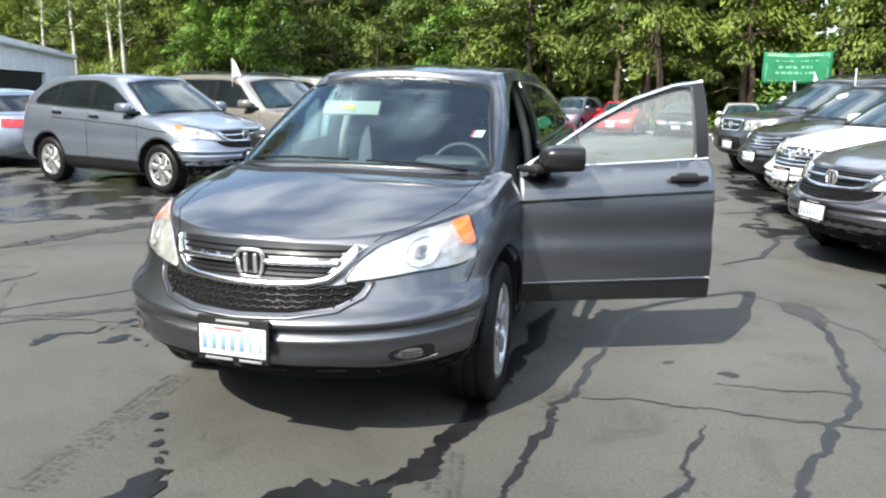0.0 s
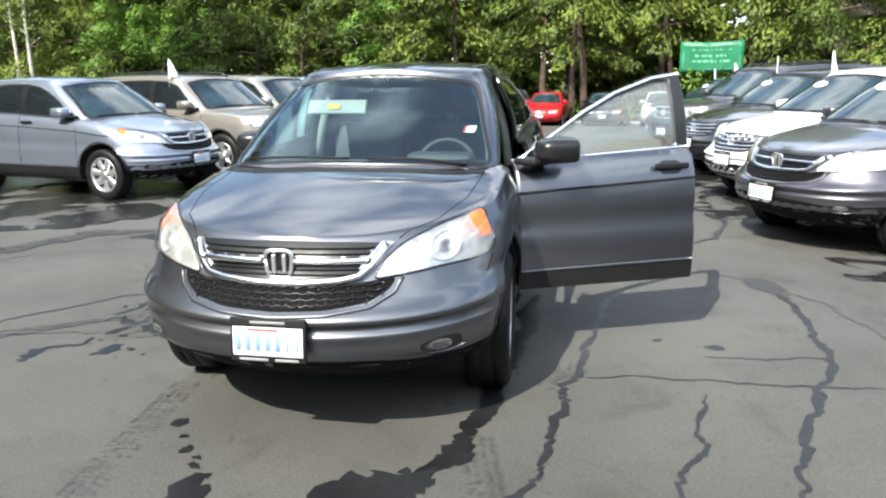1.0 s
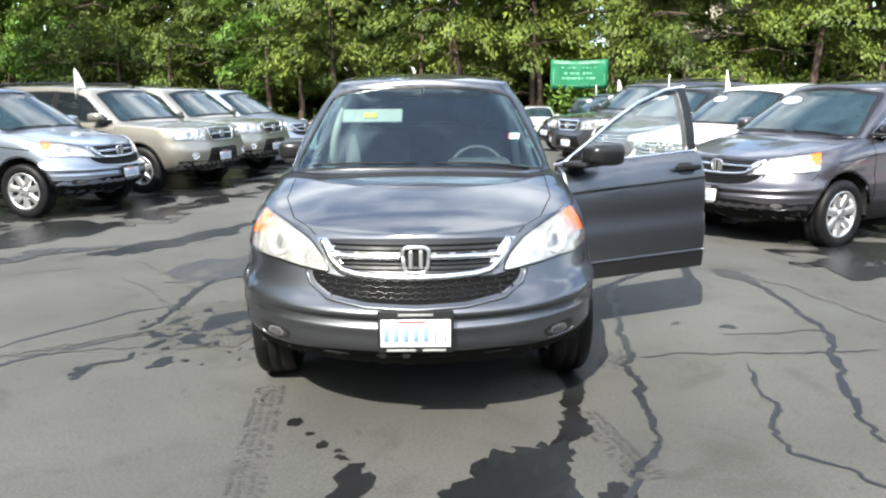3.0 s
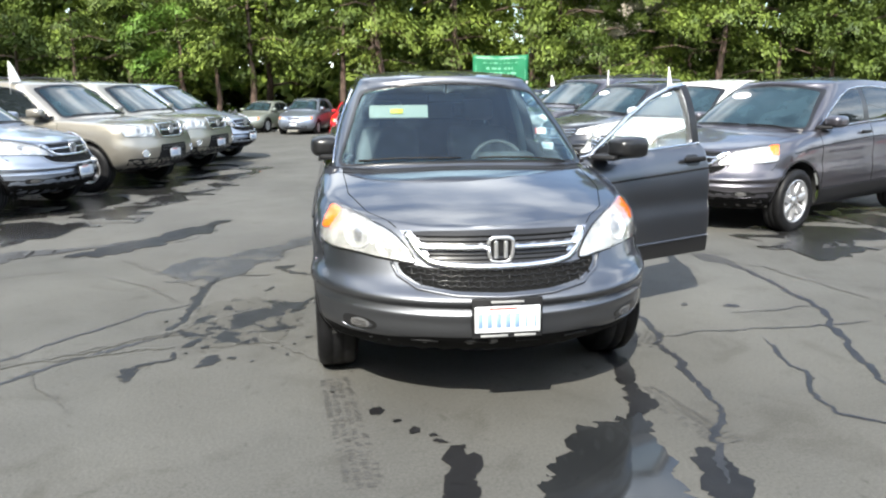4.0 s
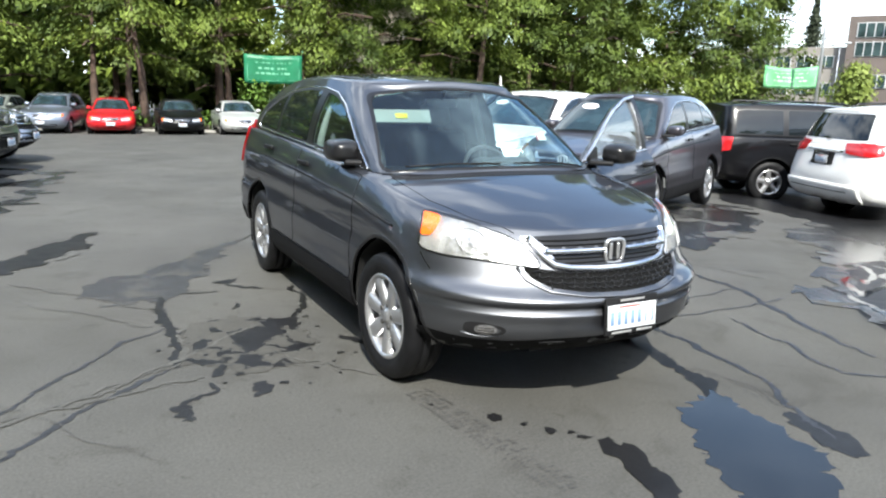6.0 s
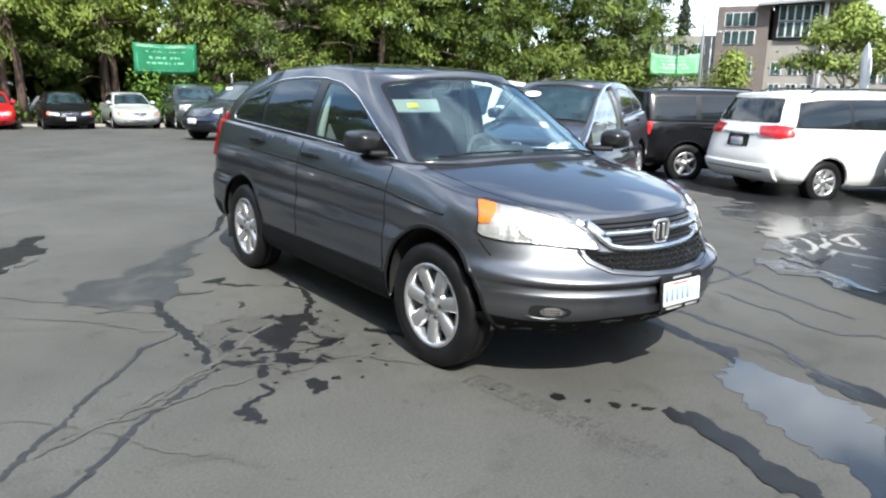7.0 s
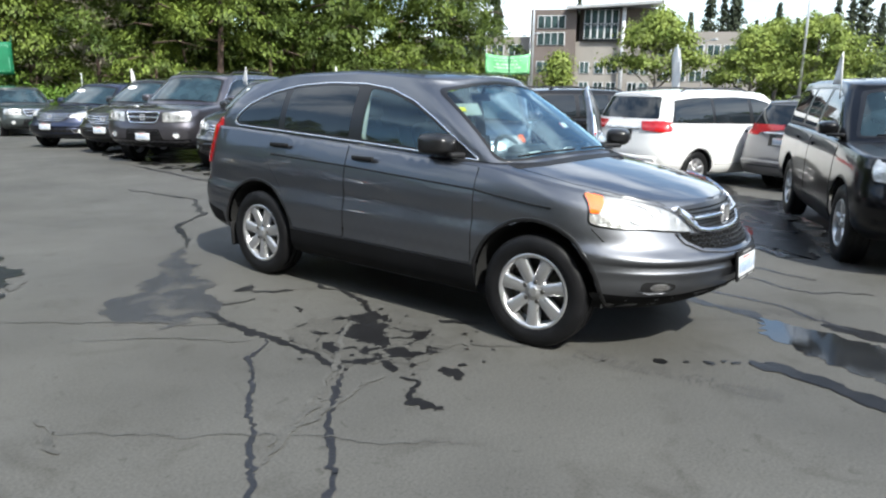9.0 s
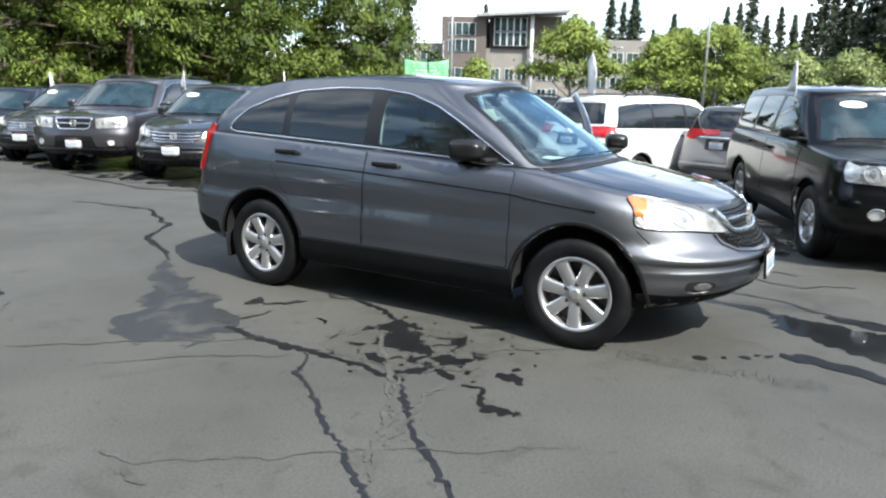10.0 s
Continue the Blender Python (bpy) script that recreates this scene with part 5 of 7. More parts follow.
# two cracks fed from the shallow patch, and the splashes between them and the front wheel
crack("crack", [(-1.78, 0.72), (-1.84, 0.39), (-1.79, 0.10), (-1.81, -0.23), (-1.85, -0.53), (-1.90, -0.77)], 0.055, 14, WET, rough_edge=0.9)
crack("crack", [(-1.90, -0.77), (-2.08, -0.87), (-2.18, -0.97), (-2.41, -1.17), (-2.52, -1.32), (-2.67, -1.50), (-2.79, -1.65), (-2.98, -1.88)], 0.032, 141)
crack("crack", [(-1.82, 0.02), (-2.10, -0.19), (-2.21, -0.38), (-2.58, -0.83), (-2.72, -1.08), (-2.80, -1.18), (-2.93, -1.31), (-3.00, -1.41), (-3.2, -1.75)], 0.026, 15)
crack("crack", [(-0.80, 0.72), (-0.87, 0.58), (-0.81, 0.42), (-0.88, 0.09), (-1.05, -0.10)], 0.04, 11, WET, rough_edge=0.9)
stain("puddle", [(-1.74, 0.02), (-1.30, 0.02), (-1.00, -0.20), (-1.12, -0.85), (-1.55, -0.98), (-1.80, -0.62)], SPLASHED, 15, 0.12, "broken splashes of water", step=0.03)
for k, (ring, amount) in enumerate([
        ([(-1.19, -0.08), (-1.02, -0.08), (-1.04, -0.24), (-1.21, -0.33), (-1.28, -0.25)], 0.07),
        ([(-1.48, -0.22), (-1.29, -0.30), (-1.23, -0.48), (-1.36, -0.58), (-1.48, -0.67), (-1.55, -0.56), (-1.52, -0.41)], 0.09),
        ([(-1.51, -0.68), (-1.42, -0.78), (-1.36, -0.94), (-1.48, -0.91), (-1.58, -0.81)], 0.06),
        ([(-1.64, -0.27), (-1.62, -0.45), (-1.72, -0.54), (-1.74, -0.42)], 0.06),
        ([(-1.75, -0.65), (-1.61, -0.78), (-1.69, -0.83), (-1.79, -0.73)], 0.05),
        ([(-1.64, -0.79), (-1.60, -0.86), (-1.70, -1.00), (-1.75, -0.94)], 0.05),
        ([(-1.55, -1.09), (-1.45, -1.18), (-1.48, -1.30), (-1.57, -1.27)], 0.07),
        ([(-1.96, -1.24), (-1.89, -1.28), (-1.89, -1.45), (-1.96, -1.52), (-2.00, -1.41)], 0.08),
        ([(-1.39, 0.99), (-1.27, 1.08), (-1.17, 1.07), (-1.27, 0.89)], 0.05)]):
    stain("puddle", ring, WET, 160 + k, amount, "ragged splash of water", step=0.015)
for k, (run, w) in enumerate([([(-1.74, -1.07), (-1.75, -1.18), (-1.88, -1.24), (-1.92, -1.29)], 0.035), ([(-1.29, 0.91), (-1.14, 0.79), (-1.01, 0.73)], 0.04), ([(-1.60, 0.78), (-1.35, 0.74)], 0.025),
                              ([(-1.33, 0.38), (-1.33, 0.30), (-1.39, 0.24)], 0.025), ([(-0.88, -0.57), (-0.80, -0.69), (-0.75, -0.87)], 0.045), ([(-1.35, -0.60), (-1.20, -0.70), (-1.05, -0.66)], 0.04)]):
    crack("splash_run", run, w, 22 + k, WET, rough_edge=1.2)
splash = random.Random(61)
for k in range(34):
    x, y, r = splash.gauss(-1.36, 0.26), splash.gauss(-0.62, 0.40), splash.uniform(0.008, 0.024)
    stain("damp_spot", [(x + r * math.cos(a), y + r * 0.8 * math.sin(a)) for a in [q * math.tau / 7 for q in range(7)]], WET, 200 + k, r * 1.2, step=0.01)

# faint scuffs and tracks over the dry asphalt
SCUFF = mat("scuffed_asphalt", (0.080, 0.078, 0.071), rough=0.78, vary=0.20, scale=7, grain=0.35, grain_scale=70, bump=0.2, bump_scale=200)
for k, (run, w) in enumerate([([(-1.26, -0.12), (-1.80, -0.59), (-2.38, -0.98), (-2.71, -1.16)], 0.030), ([(-1.85, -0.70), (-2.50, -1.06), (-2.81, -1.23)], 0.024), ([(-1.77, -0.96), (-2.15, -1.00), (-2.50, -1.06), (-2.71, -1.13)], 0.022),
                              ([(-2.81, 1.52), (-2.31, 0.97), (-1.84, 0.39)], 0.014), ([(-2.60, 0.82), (-2.18, 0.37), (-1.92, 0.05)], 0.014), ([(-3.28, -0.29), (-2.95, -0.68), (-2.70, -0.99), (-2.40, -1.39), (-2.13, -1.78)], 0.007),
                              ([(-1.35, -0.72), (-1.05, -1.13), (-0.69, -1.51)], 0.014),
                              ([(2.2, 1.2), (2.9, 0.4), (3.1, -0.6)], 0.016), ([(-4.6, -0.2), (-3.8, 0.9), (-3.1, 1.2)], 0.016)]):
    crack("scuff", run, w, 90 + k, SCUFF, rough_edge=0.8)
stain("damp_patch", [(-2.42, 2.46), (-2.28, 2.56), (-2.28, 2.45), (-2.44, 2.25), (-2.50, 2.24)], SCUFF, 98, 0.05, step=0.03)
crack("splash_run", [(-3.26, -0.11), (-3.30, -0.34), (-3.31, -0.50)], 0.025, 99, SCUFF)
for k, (x, y, r) in enumerate([(-0.58, -2.02, 0.045), (-0.50, -2.15, 0.03), (-0.42, -2.26, 0.035), (-0.34, -2.32, 0.03), (-0.31, -2.40, 0.035), (-0.25, -2.46, 0.03),
                               (-0.94, -0.36, 0.02), (-0.94, -0.10, 0.025), (-1.08, -0.43, 0.02), (-1.12, -0.65, 0.03), (-1.27, -0.74, 0.025), (-0.98, -0.89, 0.03), (-1.59, -1.01, 0.03), (-1.39, -1.19, 0.025), (-1.10, -1.20, 0.025), (-1.59, -0.19, 0.03)]):
    stain("damp_spot", [(x + r * math.cos(a), y + r * 0.7 * math.sin(a)) for a in [q * math.tau / 7 for q in range(7)]], WET, 30 + k, r * 1.1, step=0.012)
crack("crack", [(-0.26, -2.44), (-0.24, -2.60), (-0.30, -2.80), (-0.40, -3.08), (-0.45, -3.35)], 0.12, 20, WET)
crack("crack", [(2.12, 1.98), (2.55, 2.47), (2.74, 3.19), (2.98, 4.42), (2.90, 5.20), (2.37, 4.89)], 0.05, 26)
crack("crack", [(2.47, 9.6), (2.3, 8.2), (2.13, 6.85), (2.5, 6.2), (2.1, 5.43)], 0.055, 27)
crack("crack", [(-4.15, 2.24), (-3.99, 2.94), (-3.70, 4.4), (-3.3, 6.6), (-2.9, 8.79)], 0.06, 28, WET)
stain("damp_patch", [(-3.40, 1.62), (-3.25, 1.93), (-3.08, 2.17), (-2.66, 2.72), (-2.21, 3.56), (-2.05, 3.5), (-2.12, 3.2), (-2.52, 2.26), (-2.92, 1.79)], WET, 29, 0.13, "ragged wet streak", step=0.03)
crack("crack", [(-4.32, 0.50), (-4.18, 1.10), (-3.84, 1.86), (-3.0, 2.2)], 0.22, 40, DAMP)
stain("damp_patch", [(-5.5, 1.5), (-4.2, 2.2), (-3.2, 4.0), (-2.7, 6.5), (-2.2, 9.5), (-3.5, 10.5), (-6.5, 9.0), (-9.0, 6.0), (-9.5, 3.2)], PATCHY, 42, 0.35, "wet asphalt under a row of parked cars", step=0.15)
stain("damp_patch", [(3.0, -1.1), (4.4, -0.4), (5.6, 1.0), (6.8, 1.6), (8.0, 0.5), (7.4, -0.8), (5.2, -1.6), (3.4, -2.3), (2.85, -1.7)], PATCHY_POOL, 43, 0.30, "wide shallow puddle between parked cars", step=0.12)
stain("damp_patch", [(3.5, 0.6), (4.6, 0.9), (6.4, 2.0), (7.4, 3.2), (6.2, 3.6), (4.4, 2.6), (3.3, 1.6)], PATCHY, 44, 0.22, "wet asphalt under a parked car", step=0.12)
stain("damp_patch", [(2.3, -4.6), (3.6, -3.6), (5.8, -2.2), (7.4, -1.6), (7.0, -3.2), (5.0, -4.8)], PATCHY, 45, 0.2, "wet asphalt under a parked car", step=0.12)
stain("damp_patch", [(2.6, 3.6), (3.6, 3.2), (5.5, 4.5), (6.5, 8), (5.5, 13), (3.0, 12), (2.6, 8), (2.9, 5.5)], PATCHY, 46, 0.3, "wet asphalt under a row of parked cars", step=0.15)

# the dark pool by the black car, with narrow mirror-bright runnels over it
stain("puddle", [(4.54, -0.57), (5.01, -0.48), (5.52, -0.52), (6.19, -0.49), (5.2, -1.3), (4.0, -1.85), (2.90, -2.10), (3.03, -1.69), (3.34, -1.39), (3.96, -0.91)], WET, 61, 0.10, "dark wet ground beside a black car", step=0.03)
stain("puddle", [(5.6, 0.55), (6.33, 0.40), (5.5, -0.30), (5.0, -0.42), (4.4, -0.52), (4.05, -0.75), (4.33, -0.40), (5.0, 0.05)], FILM, 62, 0.16, "thin film of water mirroring a white van", step=0.03)
stain("damp_patch", [(7.55, 3.71), (7.51, 2.78), (6.88, 1.38), (6.12, 0.65), (6.2, 0.24), (7.33, 0.03), (9.0, 0.6), (10.4, 1.6), (11.8, 3.4), (11.6, 4.7), (10.2, 5.2), (8.4, 4.6)], WET, 63, 0.2, "dark wet asphalt under parked vans", step=0.08)
for k, run in enumerate([[(3.43, -0.98), (3.35, -1.17), (3.23, -1.49), (3.05, -1.78), (2.92, -2.05)], [(4.0, -0.82), (3.67, -1.04), (3.42, -1.35)],
                         [(4.88, -0.67), (4.59, -0.86), (4.27, -1.0), (4.25, -1.11), (3.7, -1.26), (3.42, -1.35)], [(4.92, -0.41), (5.19, -0.45), (4.96, -0.65)],
                         [(4.65, -0.51), (4.45, -0.77), (4.3, -0.91), (3.87, -1.06)], [(4.77, -0.86), (5.43, -0.69), (5.58, -0.79)],
                         [(4.77, -0.86), (4.67, -1.04), (4.62, -1.24)], [(5.25, -0.78), (4.78, -1.11)], [(3.06, -1.21), (3.04, -1.32), (3.11, -1.41)]]):
    crack("runnel", run, 0.060, 70 + k, POOL, ends=(0.5, 0.5), rough_edge=0.9)


TREAD = mat("tread_print", (0.050, 0.049, 0.047), rough=0.7, vary=0.2, scale=5, grain=0.3, grain_scale=200)


def tyre_marks(rows):
    verts, faces = [], []
    rng = random.Random(5)
    for (x0, y0), (x1, y1), w in rows:
        d = Vector((x1 - x0, y1 - y0))
        n = int(d.length / 0.022)
        t = d.normalized()
        s = Vector((-t.y, t.x))
        for i in range(n):
            for c in (-0.38, -0.13, 0.13, 0.38):
                if rng.random() < 0.28:
                    continue
                p = Vector((x0, y0)) + t * (i * 0.022 + rng.uniform(-0.004, 0.004)) + s * (c * w + rng.uniform(-0.006, 0.006))
                a, b = s * w * rng.uniform(0.05, 0.10), t * rng.uniform(0.003, 0.007) + s * 0.006 * (1 if c > 0 else -1)
                k = len(verts)
                verts += [(*(p - a - b), 0.0026), (*(p + a - b), 0.0026), (*(p + a + b), 0.0026), (*(p - a + b), 0.0026)]
                faces.append((k, k + 1, k + 2, k + 3))
    ob = mesh_object("tyre_marks", verts, faces, TREAD, None, smooth=False)
    return tagged(ob, "dark tyre tread marks printed on the asphalt", "tyre marks", kind="stuff")


tyre_marks([((-0.80, -1.60), (-0.66, -2.75), 0.17), ((0.80, -1.95), (0.95, -2.60), 0.16), ((1.05, -1.35), (1.25, -1.05), 0.14)])


def grit():
    """Scattered specks, chips and small damp dots."""
    r = random.Random(12)
    verts, faces = [], []
    for k in range(380):
        x, y = r.gauss(-0.6, 2.2), r.gauss(-1.8, 1.8)
        z = ground_height(x, y)
        s = r.uniform(0.003, 0.009)
        n = len(verts)
        a0 = r.random() * math.tau
        ring = [(x + s * r.uniform(0.6, 1.2) * math.cos(a0 + q * math.tau / 5), y + s * r.uniform(0.6, 1.2) * math.sin(a0 + q * math.tau / 5), z + 0.002) for q in range(5)]
        verts += ring + [(x, y, z + 0.003 + s * 0.25)]
        faces += [(n + q, n + (q + 1) % 5, n + 5) for q in range(5)]
    return tagged(mesh_object("grit", verts, faces, DAMP, None, smooth=False), "small dark specks of grit on asphalt", "grit", kind="stuff")


grit()


# ---- parked cars ----
BOXY_SUV = dict(
    wheelbase=2.775, track=0.845, tyre=0.370, rim=0.222, af=0.52, nf=2.7, ar=0.4, nr=3.4,
    levels=[
        ([(-2.3, 0.36), (-1.0, 0.27), (1.0, 0.27), (2.4, 0.40)], 0.86, -2.12, 2.28),
        ([(-2.3, 0.46), (-1.0, 0.40), (1.0, 0.40), (2.4, 0.50)], 0.955, -2.27, 2.40),
        ([(-2.3, 0.60), (-1.0, 0.57), (1.0, 0.57), (2.4, 0.62)], 0.985, -2.325, 2.43),
        ([(-2.3, 0.72), (-1.0, 0.72), (1.0, 0.72), (2.4, 0.75)], 0.990, -2.33, 2.43),
        ([(-2.3, 0.84), (-1.0, 0.86), (1.0, 0.87), (2.4, 0.90)], 0.985, -2.29, 2.40),
        ([(-2.3, 0.95), (-1.0, 1.00), (1.0, 1.03), (2.4, 1.05)], 0.970, -2.28, 2.37),
        ([(-2.3, 1.04), (-1.6, 1.09), (-1.0, 1.13), (0.3, 1.16), (2.4, 1.18)], 0.935, -2.25, 2.34),
    ],
    deck=-0.75, hood_crown=[(-2.3, 0.0), (-2.1, 0.02), (-1.6, 0.035), (-0.8, 0.04)],
    base=([(-1.2, 1.13), (-0.7, 1.15), (0.3, 1.175), (2.4, 1.19)], 0.90, -1.15, 2.33, 0.40, 2.4, 0.3, 3.4),
    roof=([(-0.45, 1.66), (0, 1.72), (0.6, 1.745), (1.5, 1.74), (2.25, 1.70)], 0.73, -0.42, 2.24, 0.35, 2.6, 0.2, 3.4),
    bulge=0.02, roof_crown=0.05,
    dlo=[(-0.85, 1.165), (-0.30, 1.57), (0.0, 1.655), (0.4, 1.675), (1.9, 1.665), (2.08, 1.63), (2.12, 1.21), (0.3, 1.19)],
    panes=[(-0.60, 0.28), (0.40, 1.12), (1.22, 2.05)],
    shield=[(-0.80, 1.17), (-0.45, 1.19), (0, 1.195), (0.45, 1.19), (0.80, 1.17), (0.66, 1.63), (0.35, 1.685), (0, 1.695), (-0.35, 1.685), (-0.66, 1.63)],
    back=[(-0.68, 1.22), (0.68, 1.22), (0.60, 1.60), (-0.60, 1.60)],
    doors=[[(-0.95, 0.50), (-0.95, 1.10), (0.31, 1.14), (0.31, 0.50)], [(0.33, 0.50), (0.33, 1.14), (1.18, 1.16), (1.22, 1.0), (1.02, 0.80), (0.93, 0.50)]],
    handles=[(0.12, 1.04), (1.00, 1.06)], arch=0.430,
)
MINIVAN = dict(
    wheelbase=3.03, track=0.83, tyre=0.345, rim=0.212, af=0.80, nf=2.2, ar=0.45, nr=3.8,
    levels=[
        ([(-2.4, 0.28), (-1.0, 0.24), (1.0, 0.24), (2.5, 0.34)], 0.86, -2.25, 2.42),
        ([(-2.4, 0.38), (-1.0, 0.36), (1.0, 0.36), (2.5, 0.42)], 0.94, -2.42, 2.50),
        ([(-2.4, 0.52), (-1.0, 0.54), (1.0, 0.54), (2.5, 0.55)], 0.975, -2.48, 2.545),
        ([(-2.4, 0.64), (-1.0, 0.70), (1.0, 0.70), (2.5, 0.68)], 0.98, -2.45, 2.55),
        ([(-2.4, 0.76), (-1.0, 0.88), (1.0, 0.90), (2.5, 0.90)], 0.97, -2.38, 2.50),
        ([(-2.3, 0.85), (-1.6, 0.98), (-1.0, 1.06), (0.3, 1.09), (2.5, 1.11)], 0.93, -2.28, 2.46),
    ],
    deck=-1.2, hood_crown=[(-2.3, 0.0), (-2.1, 0.03), (-1.6, 0.05), (-1.0, 0.06)],
    base=([(-1.65, 1.02), (-1.0, 1.075), (0.3, 1.10), (2.5, 1.12)], 0.90, -1.62, 2.45, 0.45, 2.3, 0.35, 3.0),
    roof=([(-0.75, 1.60), (-0.3, 1.655), (0.5, 1.675), (1.5, 1.66), (2.25, 1.60)], 0.70, -0.75, 2.22, 0.40, 2.6, 0.25, 3.2),
    bulge=0.03, roof_crown=0.06,
    dlo=[(-1.25, 1.085), (-0.75, 1.37), (-0.45, 1.51), (-0.1, 1.575), (0.4, 1.595), (1.5, 1.58), (2.02, 1.53), (2.16, 1.15), (0, 1.115)],
    panes=[(-0.90, 0.0), (0.10, 1.04), (1.11, 2.06)],
    shield=[(-0.80, 1.07), (-0.45, 1.09), (0, 1.10), (0.45, 1.09), (0.80, 1.07), (0.60, 1.56), (0.3, 1.62), (0, 1.635), (-0.3, 1.62), (-0.60, 1.56)],
    back=[(-0.74, 1.215), (0.74, 1.215), (0.62, 1.585), (-0.62, 1.585)],
    doors=[[(-1.25, 0.42), (-1.25, 1.04), (0.03, 1.075), (0.03, 0.42)], [(0.06, 0.42), (0.06, 1.075), (1.06, 1.09), (1.06, 0.42)]],
    handles=[(-0.12, 0.98), (0.22, 0.99)], arch=0.395,
)
SALOON = dict(
    wheelbase=2.67, track=0.755, tyre=0.315, rim=0.20, af=0.70, nf=2.2, ar=0.6, nr=2.4,
    levels=[
        ([(-2.2, 0.22), (-1.0, 0.19), (1.0, 0.19), (2.2, 0.26)], 0.76, -2.05, 2.10),
        ([(-2.2, 0.32), (-1.0, 0.31), (1.0, 0.31), (2.2, 0.36)], 0.84, -2.22, 2.25),
        ([(-2.2, 0.45), (-1.0, 0.46), (1.0, 0.46), (2.2, 0.48)], 0.875, -2.27, 2.30),
        ([(-2.2, 0.55), (-1.0, 0.58), (1.0, 0.58), (2.2, 0.60)], 0.88, -2.26, 2.30),
        ([(-2.2, 0.64), (-1.0, 0.74), (1.0, 0.76), (2.2, 0.76)], 0.865, -2.20, 2.27),
        ([(-2.2, 0.72), (-1.5, 0.82), (-0.9, 0.90), (0.3, 0.93), (1.5, 0.95), (2.25, 0.93)], 0.82, -2.12, 2.22),
    ],
    deck=-0.75, hood_crown=[(-2.1, 0.0), (-1.8, 0.03), (-0.8, 0.05)],
    base=([(-1.05, 0.90), (0.3, 0.935), (1.8, 0.955)], 0.76, -1.05, 1.75, 0.45, 2.3, 0.45, 2.4),
    roof=([(-0.25, 1.32), (0.3, 1.375), (0.8, 1.36), (1.15, 1.31)], 0.56, -0.28, 1.15, 0.36, 2.6, 0.3, 2.8),
    bulge=0.02, roof_crown=0.04,
    dlo=[(-0.75, 0.93), (-0.25, 1.22), (0.1, 1.315), (0.4, 1.33), (0.85, 1.285), (1.25, 1.10), (1.33, 0.98), (0.3, 0.95)],
    panes=[(-0.55, 0.22), (0.30, 0.95)],
    shield=[(-0.66, 0.945), (-0.35, 0.97), (0, 0.975), (0.35, 0.97), (0.66, 0.945), (0.52, 1.30), (0.28, 1.34), (0, 1.35), (-0.28, 1.34), (-0.52, 1.30)],
    back=[(-0.55, 1.0), (0.55, 1.0), (0.48, 1.28), (-0.48, 1.28)],
    doors=[[(-0.85, 0.36), (-0.85, 0.89), (0.24, 0.92), (0.24, 0.36)], [(0.27, 0.36), (0.27, 0.92), (1.02, 0.94), (1.0, 0.7), (0.90, 0.36)]],
    handles=[(0.10, 0.84), (0.86, 0.86)], arch=0.36,
)
HATCH = stretched(SALOON, sx=1.0, sy=0.90, zfun=lambda z: z * 1.10 if z > 0.5 else z * 1.05)
HATCH["roof"] = ([(-0.22, 1.45), (0.3, 1.515), (0.9, 1.50), (1.6, 1.44)], 0.57, -0.26, 1.70, 0.34, 2.6, 0.3, 2.8)
HATCH["base"] = ([(-0.95, 0.99), (0.3, 1.03), (1.9, 1.06)], 0.76, -0.95, 1.92, 0.4, 2.3, 0.4, 2.6)

VAN_TAIL = [(2.20, 1.22), (2.42, 1.24), (2.46, 1.04), (2.25, 1.07)]
VAN_TAIL_BACK = [(0.42, 1.22), (0.84, 1.24), (0.88, 1.04), (0.50, 1.07)]
COMPACT_TAIL = [(1.95, 1.42), (2.03, 1.40), (2.12, 1.20), (2.17, 0.95), (2.05, 0.88), (2.00, 1.10)]
BOX_TAIL = [(2.10, 1.16), (2.36, 1.16), (2.38, 0.90), (2.16, 0.93)]
BOX_TAIL_BACK = [(0.80, 1.14), (0.89, 1.13), (0.91, 0.90), (0.82, 0.91)]

P_SILVER = paint("silver_blue_paint", (0.27, 0.305, 0.37), 0.75)
P_TAN = paint("tan_metallic_paint", (0.35, 0.325, 0.28), 0.7)
P_OLIVE = paint("pale_olive_paint", (0.32, 0.31, 0.265), 0.7)
P_LBLUE = paint("light_blue_paint", (0.30, 0.35, 0.44), 0.60)
P_WHITE = paint("white_paint", (0.80, 0.80, 0.79), 0.0)
P_CHAR = paint("charcoal_paint", (0.032, 0.034, 0.039), 0.35, 0.28)
P_NAVY = paint("dark_blue_paint", (0.018, 0.024, 0.05), 0.35)
P_BLACK = paint("black_paint", (0.005, 0.005, 0.006), 0.0, 0.3, 0.6)
P_PALE = paint("pale_silver_paint", (0.58, 0.59, 0.57), 0.35)
P_RED = paint("red_paint", (0.50, 0.015, 0.02), 0.1)
P_GREYVAN = paint("grey_van_paint", (0.20, 0.20, 0.21), 0.45)
P_SAGE = paint("greenish_grey_paint", (0.24, 0.26, 0.23), 0.4)
P_GREYSUV = paint("mid_grey_paint", (0.105, 0.10, 0.115), 0.8)
P_DKGREEN = paint("dark_grey_green_paint", (0.06, 0.07, 0.07), 0.4)


